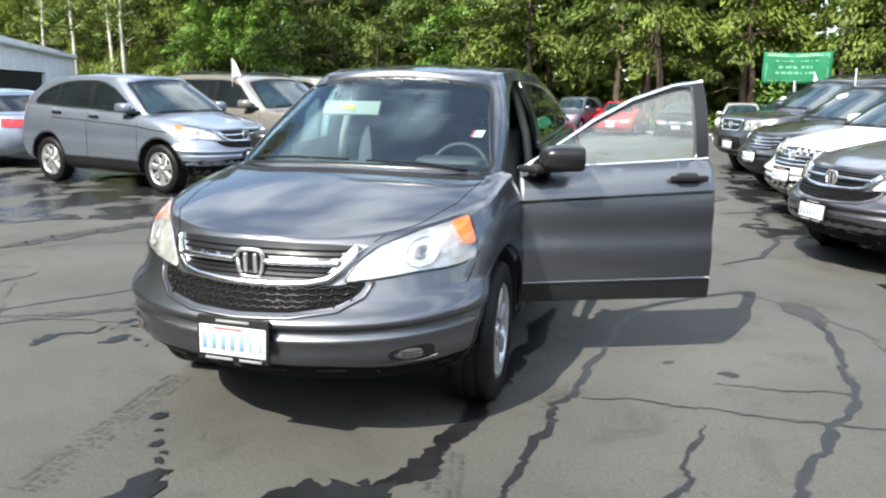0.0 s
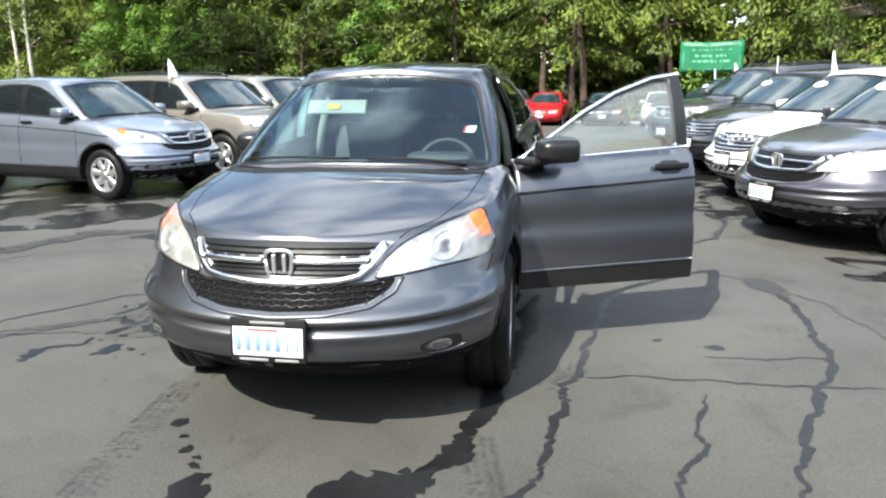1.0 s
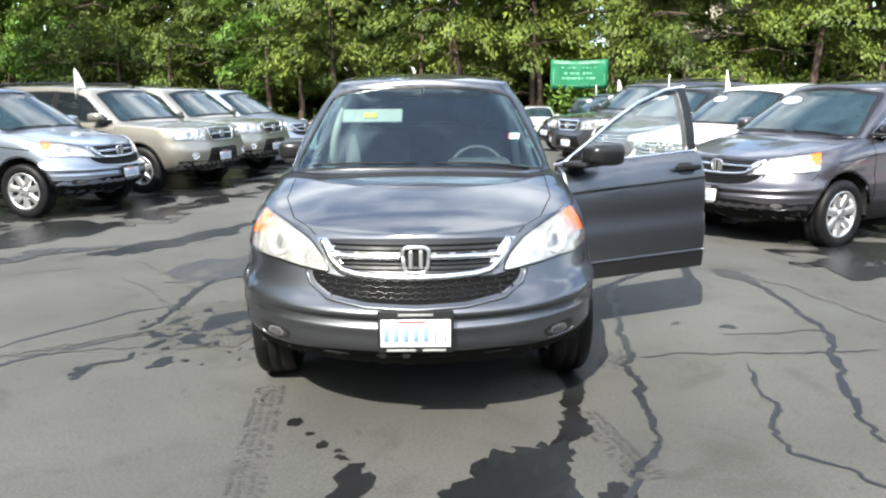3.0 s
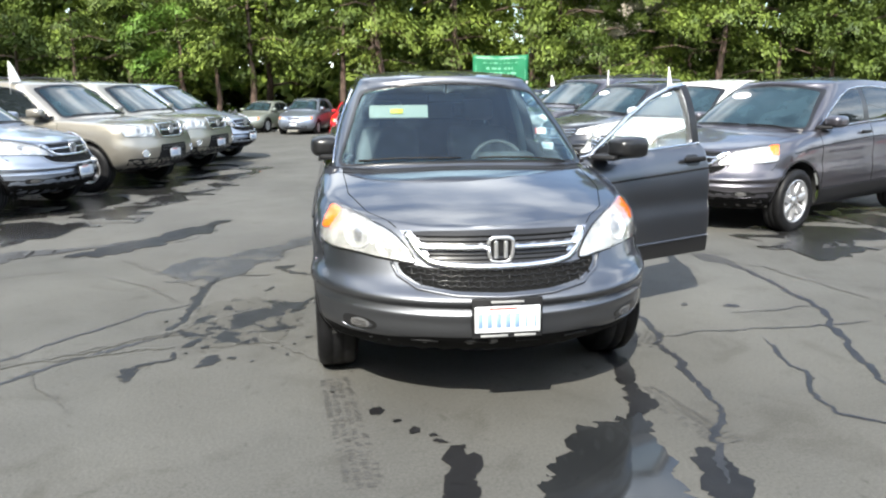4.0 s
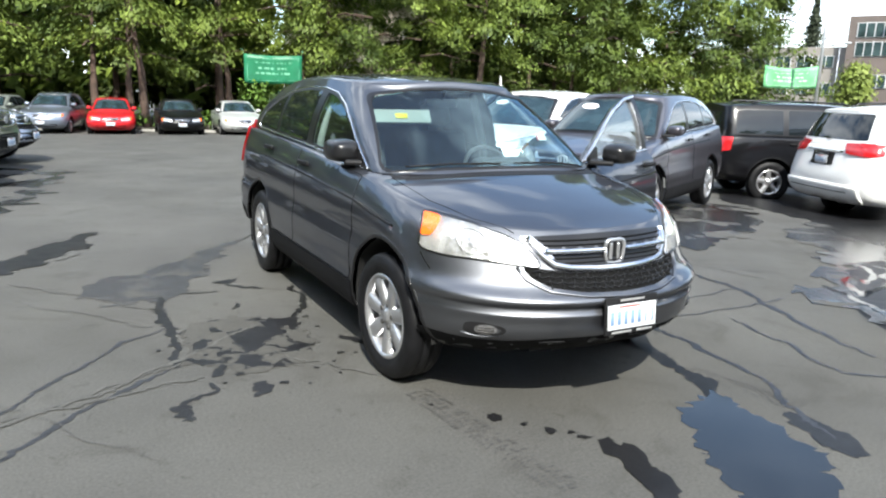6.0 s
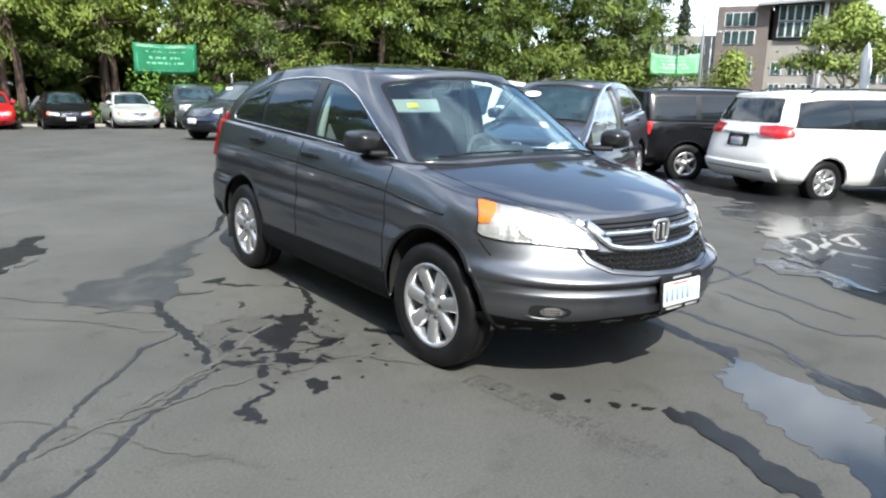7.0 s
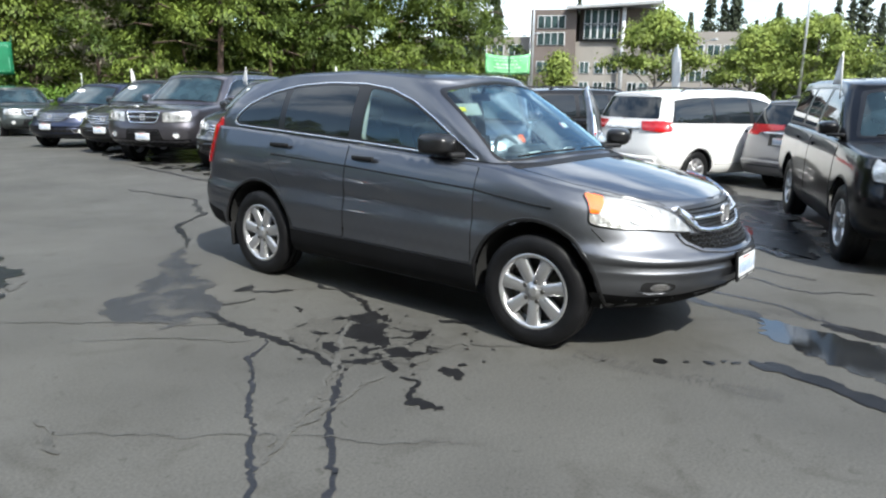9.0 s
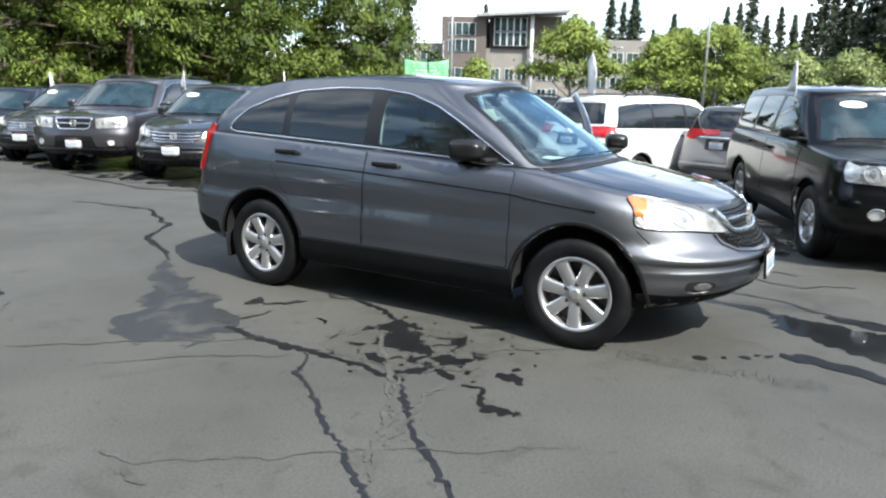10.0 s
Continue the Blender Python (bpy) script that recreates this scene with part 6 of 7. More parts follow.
def pennant(car, spec, seed, side=-1, y=-0.08, height=0.30):
    """A small white flag on a stick clipped to a side window."""
    shell = root_shell[car.name]
    p, n = shell.hit("R" if side < 0 else "L", y, spec["dlo"][3][1] - 0.10)
    flag = new("car_flag", None)
    base = car.matrix_basis @ (p + n * 0.012)
    flag.matrix_basis = Matrix.Translation(base) @ pose(0, 0, 0, 0, 0, 20 + seed * 37 % 60)
    part("flag_stick", rod([(0, 0, -0.03), (0.004, 0, 0.2), (0.02, 0.01, height + 0.16)], 0.005, 6), WHITE_PAPER, flag)
    rng = random.Random(seed)
    nx, nz = 6, 5
    verts, faces = [], []
    for i in range(nx + 1):
        for j in range(nz + 1):
            u, v = i / nx, j / nz
            z = 0.12 + (height + 0.03) * v
            x = 0.012 + u * 0.17 * (1 - v) ** 0.8 + 0.02 * v
            verts.append((x, 0.018 * math.sin(u * 5 + v * 3 + seed) * u, z))
    w = nz + 1
    for i in range(nx):
        for j in range(nz):
            faces.append((i * w + j, (i + 1) * w + j, (i + 1) * w + j + 1, i * w + j + 1))
    ob = mesh_object("flag_cloth", verts, faces, WHITE_CLOTH, flag)
    sol = ob.modifiers.new("thickness", "SOLIDIFY")
    sol.thickness = 0.002
    tagged(flag, "small white cloth pennant clipped to a car window", "flag", "car flags")
    return flag


def sticker(car, spec, side=-1):
    """A white oval price card at the windscreen's upper corner."""
    shell = root_shell[car.name]
    z = max(p[1] for p in spec["shield"]) - 0.13
    x = 0.34 * side
    shell.patch("price_card", "F", [(x + 0.13 * math.cos(a), z + 0.036 * math.sin(a)) for a in [k * math.tau / 18 for k in range(18)]], WHITE_PAPER, car, off=0.006, step=0.06, label="white oval card on the windscreen")


CARS = []


def park(name, spec, material, label, front, heading, wheel=None, nose=None, corner=(-1, -1), group="", flag=None, card=None, **more):
    car = make_car(name, spec, material, label, front, seed=len(CARS) + 7, **more)
    set_down(car, heading, wheel, nose, spec, corner)
    if group:
        tagged(car, group=group)
    if card is not None:
        sticker(car, spec, card)
    if flag is not None:
        pennant(car, spec, len(CARS) + 1, flag)
    CARS.append(car)
    return car


LEFT, RIGHT, BACK, FAR = "cars in the left row", "cars in the right row", "cars in the second row", "cars at the far kerb"
park("suv", stretched(COMPACT_SUV, 1.0, 0.97, 1.0), P_SILVER, "silver-blue compact SUV parked on wet asphalt", "compact", -13, wheel=(-5.14, 3.93), group=LEFT, tail=COMPACT_TAIL)
park("suv", stretched(BOXY_SUV, 0.98, 0.97, 0.955), P_TAN, "tan metallic boxy SUV with roof rails and a white flag", "boxy", -18, wheel=(-4.57, 6.22), group=LEFT, flag=-1, moulding=False, rack=True, spokes=5)
park("suv", stretched(BOXY_SUV, 0.98, 0.97, 0.955), P_OLIVE, "pale olive boxy SUV beside a tan one", "boxy", -18, wheel=(-4.20, 8.40), group=LEFT, moulding=False, spokes=5)
park("suv", COMPACT_SUV, P_LBLUE, "light blue compact SUV at the end of a row", "compact", -18, wheel=(-3.90, 10.70), group=LEFT)
park("saloon", SALOON, P_LBLUE, "light blue saloon car behind a silver SUV", "saloon", 165, nose=(-13.4, 7.2), group=LEFT, tail=[(1.98, 0.90), (2.18, 0.88), (2.20, 0.74), (2.02, 0.75)], tail_back=[(0.60, 0.86), (0.72, 0.86), (0.73, 0.76), (0.62, 0.76)], plate_z=0.62, moulding=False, flag=1)
park("suv", COMPACT_SUV, P_GREYSUV, "grey metallic compact SUV parked beside a puddle", "compact", 208, wheel=(4.12, 1.88), corner=(1, -1), group=RIGHT, card=-1)
park("suv", COMPACT_SUV, P_WHITE, "white compact SUV with three chrome grille bars and a flag", "modern", 206, nose=(2.95, 4.70), group=RIGHT, flag=-1, card=-1, moulding=False)
park("suv", COMPACT_SUV, P_CHAR, "charcoal compact SUV with a white flag", "modern", 206, nose=(2.84, 7.15), group=RIGHT, flag=-1, card=-1, moulding=False)
park("suv", BOXY_SUV, P_GREYSUV, "dark grey boxy SUV with roof bars", "boxy", 206, nose=(2.75, 9.65), group=RIGHT, moulding=False, rack=True, spokes=5)
park("suv", COMPACT_SUV, P_CHAR, "charcoal compact SUV with a flag and white card", "modern", 206, nose=(3.05, 12.0), group=RIGHT, flag=-1, card=-1, moulding=False)
park("suv", stretched(COMPACT_SUV, 1.0, 1.02, 0.95), P_NAVY, "dark blue low SUV with a white flag", "modern", 206, nose=(3.0, 14.5), group=RIGHT, flag=-1, card=-1, moulding=False)
park("suv", stretched(BOXY_SUV, 0.99, 1.0, 0.975), P_BLACK, "glossy black boxy SUV with a white flag", "boxy", 203, wheel=(3.12, -2.23), corner=(-1, -1), group=RIGHT, flag=-1, card=-1, moulding=False, chrome=False, spokes=5, fine=0.8)
park("suv", BOXY_SUV, P_BLACK, "black boxy SUV seen from behind", "boxy", -30, wheel=(9.0, 4.0), corner=(-1, 1), group=BACK, tail=BOX_TAIL, tail_back=BOX_TAIL_BACK, plate_z=0.95, moulding=False, chrome=False, spokes=5, rack=True)
park("minivan", stretched(MINIVAN, 1.0, 1.02, 1.045), P_WHITE, "white minivan with red tail lamps", "saloon", -21, wheel=(8.75, 1.22), corner=(-1, 1), group=BACK, tail=VAN_TAIL, tail_back=VAN_TAIL_BACK, plate_z=0.96, bumper=0.62, moulding=False, chrome=False, spokes=7, clad=False, rack=True)
park("minivan", MINIVAN, P_GREYVAN, "grey minivan behind a black SUV", "saloon", -27, wheel=(9.6, -1.35), corner=(-1, 1), group=BACK, tail=VAN_TAIL, tail_back=VAN_TAIL_BACK, plate_z=0.96, bumper=0.62, moulding=False, chrome=False, clad=False, rack=True)
park("minivan", MINIVAN, P_CHAR, "dark minivan behind a black SUV", "saloon", -27, wheel=(11.4, 8.0), corner=(-1, 1), group=BACK, tail=VAN_TAIL, tail_back=VAN_TAIL_BACK, plate_z=0.96, bumper=0.62, moulding=False, chrome=False, clad=False)
park("saloon", SALOON, P_RED, "small red car by a kerb under trees", "saloon", 264, nose=(-0.50, 25.7), group=FAR, moulding=False, chrome=False, clad=False)
park("saloon", SALOON, P_BLACK, "black saloon car by a kerb under trees", "saloon", 266, nose=(2.0, 25.0), group=FAR, moulding=False, clad=False)
park("saloon", SALOON, P_PALE, "pale silver saloon car by a kerb", "saloon", 266, nose=(4.36, 24.9), group=FAR, moulding=False, chrome=False, clad=False)
park("hatchback", HATCH, P_SILVER, "silver hatchback by a kerb under trees", "saloon", 255, nose=(-2.85, 26.6), group=FAR, moulding=False, chrome=False, clad=False)
park("saloon", SALOON, P_SAGE, "greenish grey saloon car by a kerb", "saloon", 248, nose=(-5.3, 28.6), group=FAR, moulding=False, chrome=False, clad=False)
park("suv", BOXY_SUV, P_DKGREEN, "dark upright SUV by a kerb", "boxy", 262, nose=(6.3, 23.2), group=FAR, moulding=False, spokes=5)


# ---- trees, banners, buildings ----
BARK = mat("cedar_bark", (0.105, 0.070, 0.053), rough=0.95, vary=0.3, scale=3, grain=0.4, grain_scale=30, bump=0.8, bump_scale=18)
GREY_BARK = mat("grey_bark", (0.22, 0.20, 0.18), rough=0.95, vary=0.3, scale=3, bump=0.6, bump_scale=20)


def leaf_material(name, color, tint2, vary=0.28):
    m = mat(name, color, rough=0.55, vary=0.45, scale=1.1, random_tint=vary * 0.55, tint2=tint2, spec=0.3)
    t = m.node_tree
    b = t.nodes["Principled BSDF"]
    out = t.nodes["Material Output"]
    tr = t.nodes.new("ShaderNodeBsdfTranslucent")
    mix = t.nodes.new("ShaderNodeMixShader")
    mix.inputs[0].default_value = 0.28
    t.links.new(b.inputs["Base Color"].links[0].from_socket, tr.inputs[0])
    t.links.new(b.outputs[0], mix.inputs[1])
    t.links.new(tr.outputs[0], mix.inputs[2])
    t.links.new(mix.outputs[0], out.inputs[0])
    return m


LEAF_CEDAR = leaf_material("cedar_foliage", (0.100, 0.160, 0.032), (0.28, 0.36, 0.070))
LEAF_LIME = leaf_material("lime_green_foliage", (0.095, 0.19, 0.030), (0.20, 0.35, 0.055))
LEAF_DEEP = leaf_material("deep_green_foliage", (0.060, 0.106, 0.023), (0.18, 0.245, 0.050))
LEAF_DARK = leaf_material("dark_conifer_foliage", (0.045, 0.062, 0.040), (0.080, 0.10, 0.058))
LEAF_BRIGHT = leaf_material("bright_foliage", (0.17, 0.26, 0.045), (0.36, 0.43, 0.11), 0.35)
LEAF_PALE = leaf_material("pale_green_foliage", (0.22, 0.30, 0.10), (0.40, 0.46, 0.20), 0.3)
LEAF_IVY = leaf_material("ivy_foliage", (0.09, 0.19, 0.025), (0.18, 0.30, 0.05), 0.4)


def leaf_cloud(name, clumps, per, size, spread, material, parent, seed, droop=0.0):
    """Many small folded leaves gathered in clumps: clumps are (x, y, z, radius)."""
    rng = np.random.default_rng(seed)
    c = np.array(clumps, float)
    n = len(c) * per
    k = np.repeat(np.arange(len(c)), per)
    off = rng.normal(size=(n, 3)) * spread * c[k, 3:4]
    off[:, 2] *= 0.62
    p = c[k, :3] + off
    p[:, 2] -= droop * np.linalg.norm(off[:, :2], axis=1)
    if c.shape[1] > 4:      # sprays: narrow leaves along their bough
        reach = p - c[k, 7:10]
        a = c[k, 4:7] + rng.normal(size=(n, 3)) * 0.55
        face = np.cross(a, rng.normal(size=(n, 3)))
        slim = 0.40
    else:
        reach = off
        face = off / (np.linalg.norm(off, axis=1)[:, None] + 1e-6) + np.array([0, 0, 0.45]) + rng.normal(size=(n, 3)) * 0.45
        a = np.cross(face, rng.normal(size=(n, 3)))
        slim = 0.58
    face /= np.linalg.norm(face, axis=1)[:, None]
    face[face[:, 2] < 0] *= -1
    a /= np.linalg.norm(a, axis=1)[:, None]
    b = np.cross(face, a)
    s = rng.uniform(size[0], size[1], n)[:, None]
    up = face * s * 0.2
    v = np.stack([p - a * s, p + b * s * slim + up, p + a * s, p - b * s * slim + up], 1).reshape(-1, 3)
    f = (np.arange(n)[:, None] * 4 + np.array([[0, 3, 2, 1]])).tolist()
    me = bpy.data.meshes.new(name)
    me.from_pydata(v.tolist(), [], f)
    me.update()
    me.materials.append(material)
    soft = 0.7 * face + 1.8 * (reach / (np.linalg.norm(reach, axis=1)[:, None] + 1e-6) + np.array([0, 0, 0.45]))
    soft /= np.linalg.norm(soft, axis=1)[:, None]
    me.shade_smooth()
    me.normals_split_custom_set_from_vertices(np.repeat(soft, 4, axis=0).tolist())
    ob = new(name, me)
    ob.parent = parent
    return ob


def cedar(seed, height, radius, low, material, bark, lean=0.0, per=46, count=300, size=(0.05, 0.125), bole=0.45):
    """A tall evergreen: tapered trunk, limbs, crown of hanging sprays."""
    rng = random.Random(seed)
    tree = new("cedar_tree", None)
    pts = [(lean * (bole * k / 6) ** 1.3 * 2 + rng.uniform(-0.06, 0.06), rng.uniform(-0.06, 0.06), height * bole * k / 6 - (0.1 if k == 0 else 0)) for k in range(7)]
    trunk = part("trunk", rod(pts, 0.19, 10, 0.04), bark, tree)
    clumps = []
    for b in range(count // 8):
        u = rng.random() ** 0.85
        z = low + (height - low) * u
        r = radius * (1 - u ** 1.6) ** 0.8 * rng.uniform(0.65, 1.12) + 0.3
        a = rng.random() * math.tau
        x0 = lean * (z / height) ** 1.3 * 2
        tilt = rng.uniform(0.18, 0.42)
        heart = (x0 + 0.66 * r * math.cos(a), 0.66 * r * math.sin(a), z - 0.1 - tilt * r * 0.45)
        for k in range(8):
            q = 0.22 + 0.83 * (k + rng.random()) / 8
            aa = a + rng.uniform(-0.24, 0.24) * (1.5 - 0.8 * q)
            out = (math.cos(aa), math.sin(aa), -0.35 - 0.9 * q)
            clumps.append((x0 + q * r * math.cos(aa), q * r * math.sin(aa), z + 0.15 - tilt * r * q * q + rng.uniform(-0.12, 0.16), rng.uniform(0.7, 1.25) * (1.2 - 0.5 * q)) + out + heart)
    for k in range(7):
        z = low * 1.12 + (height - low) * k / 14
        a = k * 2.4 + rng.random()
        r = radius * (1 - (k / 14) ** 1.6) * 0.8
        x0 = lean * (z / height) ** 1.3 * 2
        part("limb", rod([(x0, 0, z), (x0 + r * 0.5 * math.cos(a), r * 0.5 * math.sin(a), z + 0.15), (x0 + r * math.cos(a), r * math.sin(a), z - 0.1)], 0.06, 6, 0.015), bark, trunk)
    leaf_cloud("crown", clumps, per, size, 0.29, material, tree, seed, droop=0.35)
    return tree


def broadleaf(seed, height, radius, material, count=150, per=58, size=(0.05, 0.12), low=1.2):
    """A deciduous tree: spreading limbs, each with drooping layers of leaves and gaps between."""
    rng = random.Random(seed)
    tree = new("broadleaf_tree", None)
    trunk = part("trunk", rod([(0, 0, -0.1), (0.05, 0.02, height * 0.3), (-0.03, 0.04, height * 0.6), (0.02, 0, height * 0.9)], 0.12, 8, 0.03), GREY_BARK, tree)
    clumps = []
    limbs = 22
    for k in range(limbs):
        a = k * 2.4 + rng.uniform(-0.3, 0.3)
        u = (k + 0.5) / limbs
        z = low + (height - low) * (0.05 + 0.80 * u)
        r = radius * (1.0 - 0.85 * u ** 1.8) * rng.uniform(0.72, 1.12)
        rise = (height - z) * rng.uniform(0.25, 0.6)
        if k < 14:
            part("limb", rod([(0, 0, z - 0.4), (r * 0.5 * math.cos(a), r * 0.5 * math.sin(a), z + rise * 0.4), (r * 0.9 * math.cos(a), r * 0.9 * math.sin(a), z + rise * 0.6)], 0.04, 6, 0.01), GREY_BARK, trunk)
        for j in range(max(4, count // limbs)):
            q = rng.uniform(0.25, 1.0) ** 0.7
            aa = a + rng.gauss(0, 0.30)
            clumps.append((q * r * math.cos(aa), q * r * math.sin(aa), z + rise * q * (1.3 - 0.8 * q) + rng.gauss(0, 0.10), rng.uniform(0.55, 1.1)))
    leaf_cloud("crown", clumps, per, size, 0.36, material, tree, seed, droop=0.25)
    return tree


def spire(seed, height, radius):
    """A far fir: a pointed leader over whorls of drooping boughs, open between."""
    rng = random.Random(seed)
    tree = new("fir_tree", None)
    part("trunk", rod([(0, 0, -0.1), (0, 0, height)], 0.22, 7, 0.03), GREY_BARK, tree)
    clumps = []
    whorls = 40
    for w in range(whorls):
        u = (w + rng.uniform(-0.25, 0.25)) / whorls
        z = height * (0.10 + 0.90 * u)
        reach = radius * (1 - u) ** 0.9 * rng.uniform(0.55, 1.1) + 0.08
        for b in range(6):
            if rng.random() < 0.25:
                continue
            a = b * math.tau / 6 + w * 0.9 + rng.uniform(-0.5, 0.5)
            r1 = reach * rng.uniform(0.6, 1.15)
            for q in (0.3, 0.65, 1.0):
                clumps.append((q * r1 * math.cos(a), q * r1 * math.sin(a), z - 0.30 * r1 * q + rng.uniform(-0.25, 0.25), (0.28 + 0.55 * (1 - u)) * (1.1 - 0.4 * q)))
    leaf_cloud("crown", clumps, 11, (0.12, 0.30), 0.55, LEAF_DARK, tree, seed, droop=0.4)
    return tree


def tree_line(x):
    return 31.8 - 0.22 * x


FRONT_TREES = [cedar(k, h, r, low, (LEAF_CEDAR, LEAF_LIME, LEAF_DEEP, LEAF_CEDAR)[k], BARK, lean, count=300) for k, (h, r, low, lean) in enumerate([(11.5, 2.7, 2.5, 0.0), (12.5, 2.9, 2.1, 0.25), (10.5, 2.5, 2.9, -0.2), (13.0, 3.0, 2.3, 0.1)])]
BACK_TREES = [cedar(40 + k, 13.0, 3.0, 1.6, LEAF_DEEP, BARK, 0.1, per=22, count=240, size=(0.10, 0.22)) for k in range(2)]
LOW_TREES = [cedar(50 + k, h, r, low, (LEAF_CEDAR, LEAF_DEEP, LEAF_DEEP, LEAF_LIME)[k], BARK, 0.1, per=39, count=360, bole=0.30) for k, (h, r, low) in enumerate([(12.5, 3.1, 0.7), (11.5, 2.9, 0.9), (13.0, 3.2, 0.6), (11.0, 2.3, 0.3)])]
HIGH_TREES = [cedar(20 + k, h, r, low, LEAF_CEDAR, BARK, lean, count=300, bole=0.55) for k, (h, r, low, lean) in enumerate([(12.0, 2.8, 2.9, 0.15), (12.5, 2.7, 3.1, 0.7)])]
HEDGE_LABELS = ["tall green cedar with a bare reddish trunk", "dense green cedar by a car lot", "green evergreen with drooping sprays", "broad green cedar behind a kerb"]
rng = random.Random(11)
used = set()
x = -48.0
k = 0
while x < 36.0:
    for row, back in ((0, 0.0), (1, 3.6)):
        px = x + rng.uniform(-0.5, 0.5) + row * 1.5
        if px > 35.2 - row * 1.0 or row and (k % 2 or 11.0 < px < 14.6):
            continue
        src = BACK_TREES[k // 2 % 2] if row else FRONT_TREES[(k * 3 + rng.randrange(2)) % 4]
        if not row and -32 < px < -2 and k % 3:
            src = FRONT_TREES[2]
        if not row and (px > 10.5 or px < -12):
            src = LOW_TREES[(k + rng.randrange(2)) % 3] if px > 0 else LOW_TREES[3 if -29 < px < -21.5 else 0 if px < -29 else 2]
        if not row and any(abs(px - q) < 1.6 for q in (1.0, 4.8, 8.8, -5.1, 16.9)) or 4.2 < px < 9.6 and not row:
            continue
        m = Matrix.Translation((px, tree_line(px) + back + rng.uniform(-0.5, 0.5), -0.5)) @ pose(0, 0, 0, 0, 0, rng.uniform(0, 360))
        if src.name not in used:
            used.add(src.name)
            src.matrix_basis = m
            ob = src
        else:
            ob = copy_thing(src, m)
        f = rng.uniform(0.9, 1.15) * (1.15 if row else 1.0)
        ob.scale = (f, f, f)
        tagged(ob, "dark green cedar in a back row" if row else "green cedar with low hanging sprays" if src in LOW_TREES else HEDGE_LABELS[FRONT_TREES.index(src)], "tree", "cedars behind the lot")
    x += 2.6
    k += 1

spare = [t for t in FRONT_TREES + LOW_TREES + BACK_TREES if t.name not in used]
for k, src in enumerate(spare):
    px = -51.0 - 2.8 * k
    src.matrix_basis = Matrix.Translation((px, tree_line(px), -0.5))
    tagged(src, "dense green cedar by a car lot", "tree", "cedars behind the lot")

# trees whose bare trunks stand clear along the kerb
for k, (px, lean_turn, f) in enumerate([(0.69, 0, 1.0), (1.35, 200, 1.1), (5.0, 0, 1.12), (5.5, 180, 1.07), (9.0, 90, 1.12), (9.8, 0, 1.16), (-5.1, 160, 1.1), (16.9, 40, 1.15)]):
    src = HIGH_TREES[k % 2]
    m = Matrix.Translation((px, tree_line(px) + (2.2 if 4 < px < 10 else -0.3), -0.5)) @ pose(0, 0, 0, 0, 0, lean_turn)
    ob = src if k < 2 else copy_thing(src, m)
    ob.matrix_basis = m
    ob.scale = (f, f, f)
    tagged(ob, "tall cedar with a bare reddish trunk by a kerb", "tree", "cedars behind the lot")

# tall dense cedars that end the row
for k, (px, back, f) in enumerate([(34.6, 0.9, 1.30), (31.2, 1.6, 1.35), (33.4, 3.4, 1.40), (27.0, 2.2, 1.2), (17.0, 3.0, 1.1), (19.8, 2.6, 1.05), (23.0, 3.0, 1.1), (10.2, 3.2, 1.0), (15.2, 4.4, 0.9)]):
    ob = copy_thing(LOW_TREES[2 if k % 2 == 0 else 0], Matrix.Translation((px, tree_line(px) + back, -0.5)) @ pose(0, 0, 0, 0, 0, 70 * k))
    ob.scale = (f, f, f)
    tagged(ob, "tall dense dark green cedar behind a row", "tree", "cedars behind the lot")

PALE_BARK = mat("pale_birch_bark", (0.52, 0.48, 0.42), rough=0.85, vary=0.25, scale=4, grain=0.4, grain_scale=12, bump=0.3, bump_scale=20)


def birch(at, height, seed):
    """A slender pale trunk with sparse high leaves."""
    r = random.Random(seed)
    tree = new("birch_tree", None)
    tree.matrix_basis = pose(*at, 0, 0, seed * 70)
    pts = [(r.uniform(-0.12, 0.12), r.uniform(-0.1, 0.1), height * k / 6 - 0.1) for k in range(7)]
    trunk = part("trunk", rod(pts, 0.17, 9, 0.05), PALE_BARK, tree)
    clumps = []
    for k in range(8):
        a, z = k * 2.4, height * (0.5 + 0.06 * k)
        part("limb", rod([(0, 0, z), (0.8 * math.cos(a), 0.8 * math.sin(a), z + 0.6)], 0.03, 6, 0.01), PALE_BARK, trunk)
        for q in range(5):
            clumps.append((r.uniform(0.6, 1.3) * math.cos(a + q), r.uniform(0.6, 1.3) * math.sin(a + q), z + r.uniform(0.2, 1.0), r.uniform(0.5, 0.9)))
    leaf_cloud("crown", clumps, 30, (0.06, 0.12), 0.34, LEAF_DEEP, tree, seed)
    return tagged(tree, "slender birch with a pale bare trunk", "tree", "birches behind a shed")


for k, (bx, by) in enumerate([(-41.2, 38.4), (-37.9, 37.7), (-34.4, 37.0), (-32.9, 36.6)]):
    birch((bx, by, -0.5), 9.0 + k % 3, 90 + k)

# kerb, verge and undergrowth
CONCRETE = mat("kerb_concrete", (0.36, 0.35, 0.32), rough=0.9, vary=0.2, scale=1.2, grain=0.3, grain_scale=90, bump=0.3, bump_scale=60)
MULCH = mat("dark_mulch", (0.045, 0.035, 0.025), rough=1.0, vary=0.4, scale=2, grain=0.5, grain_scale=60, bump=0.8, bump_scale=25)


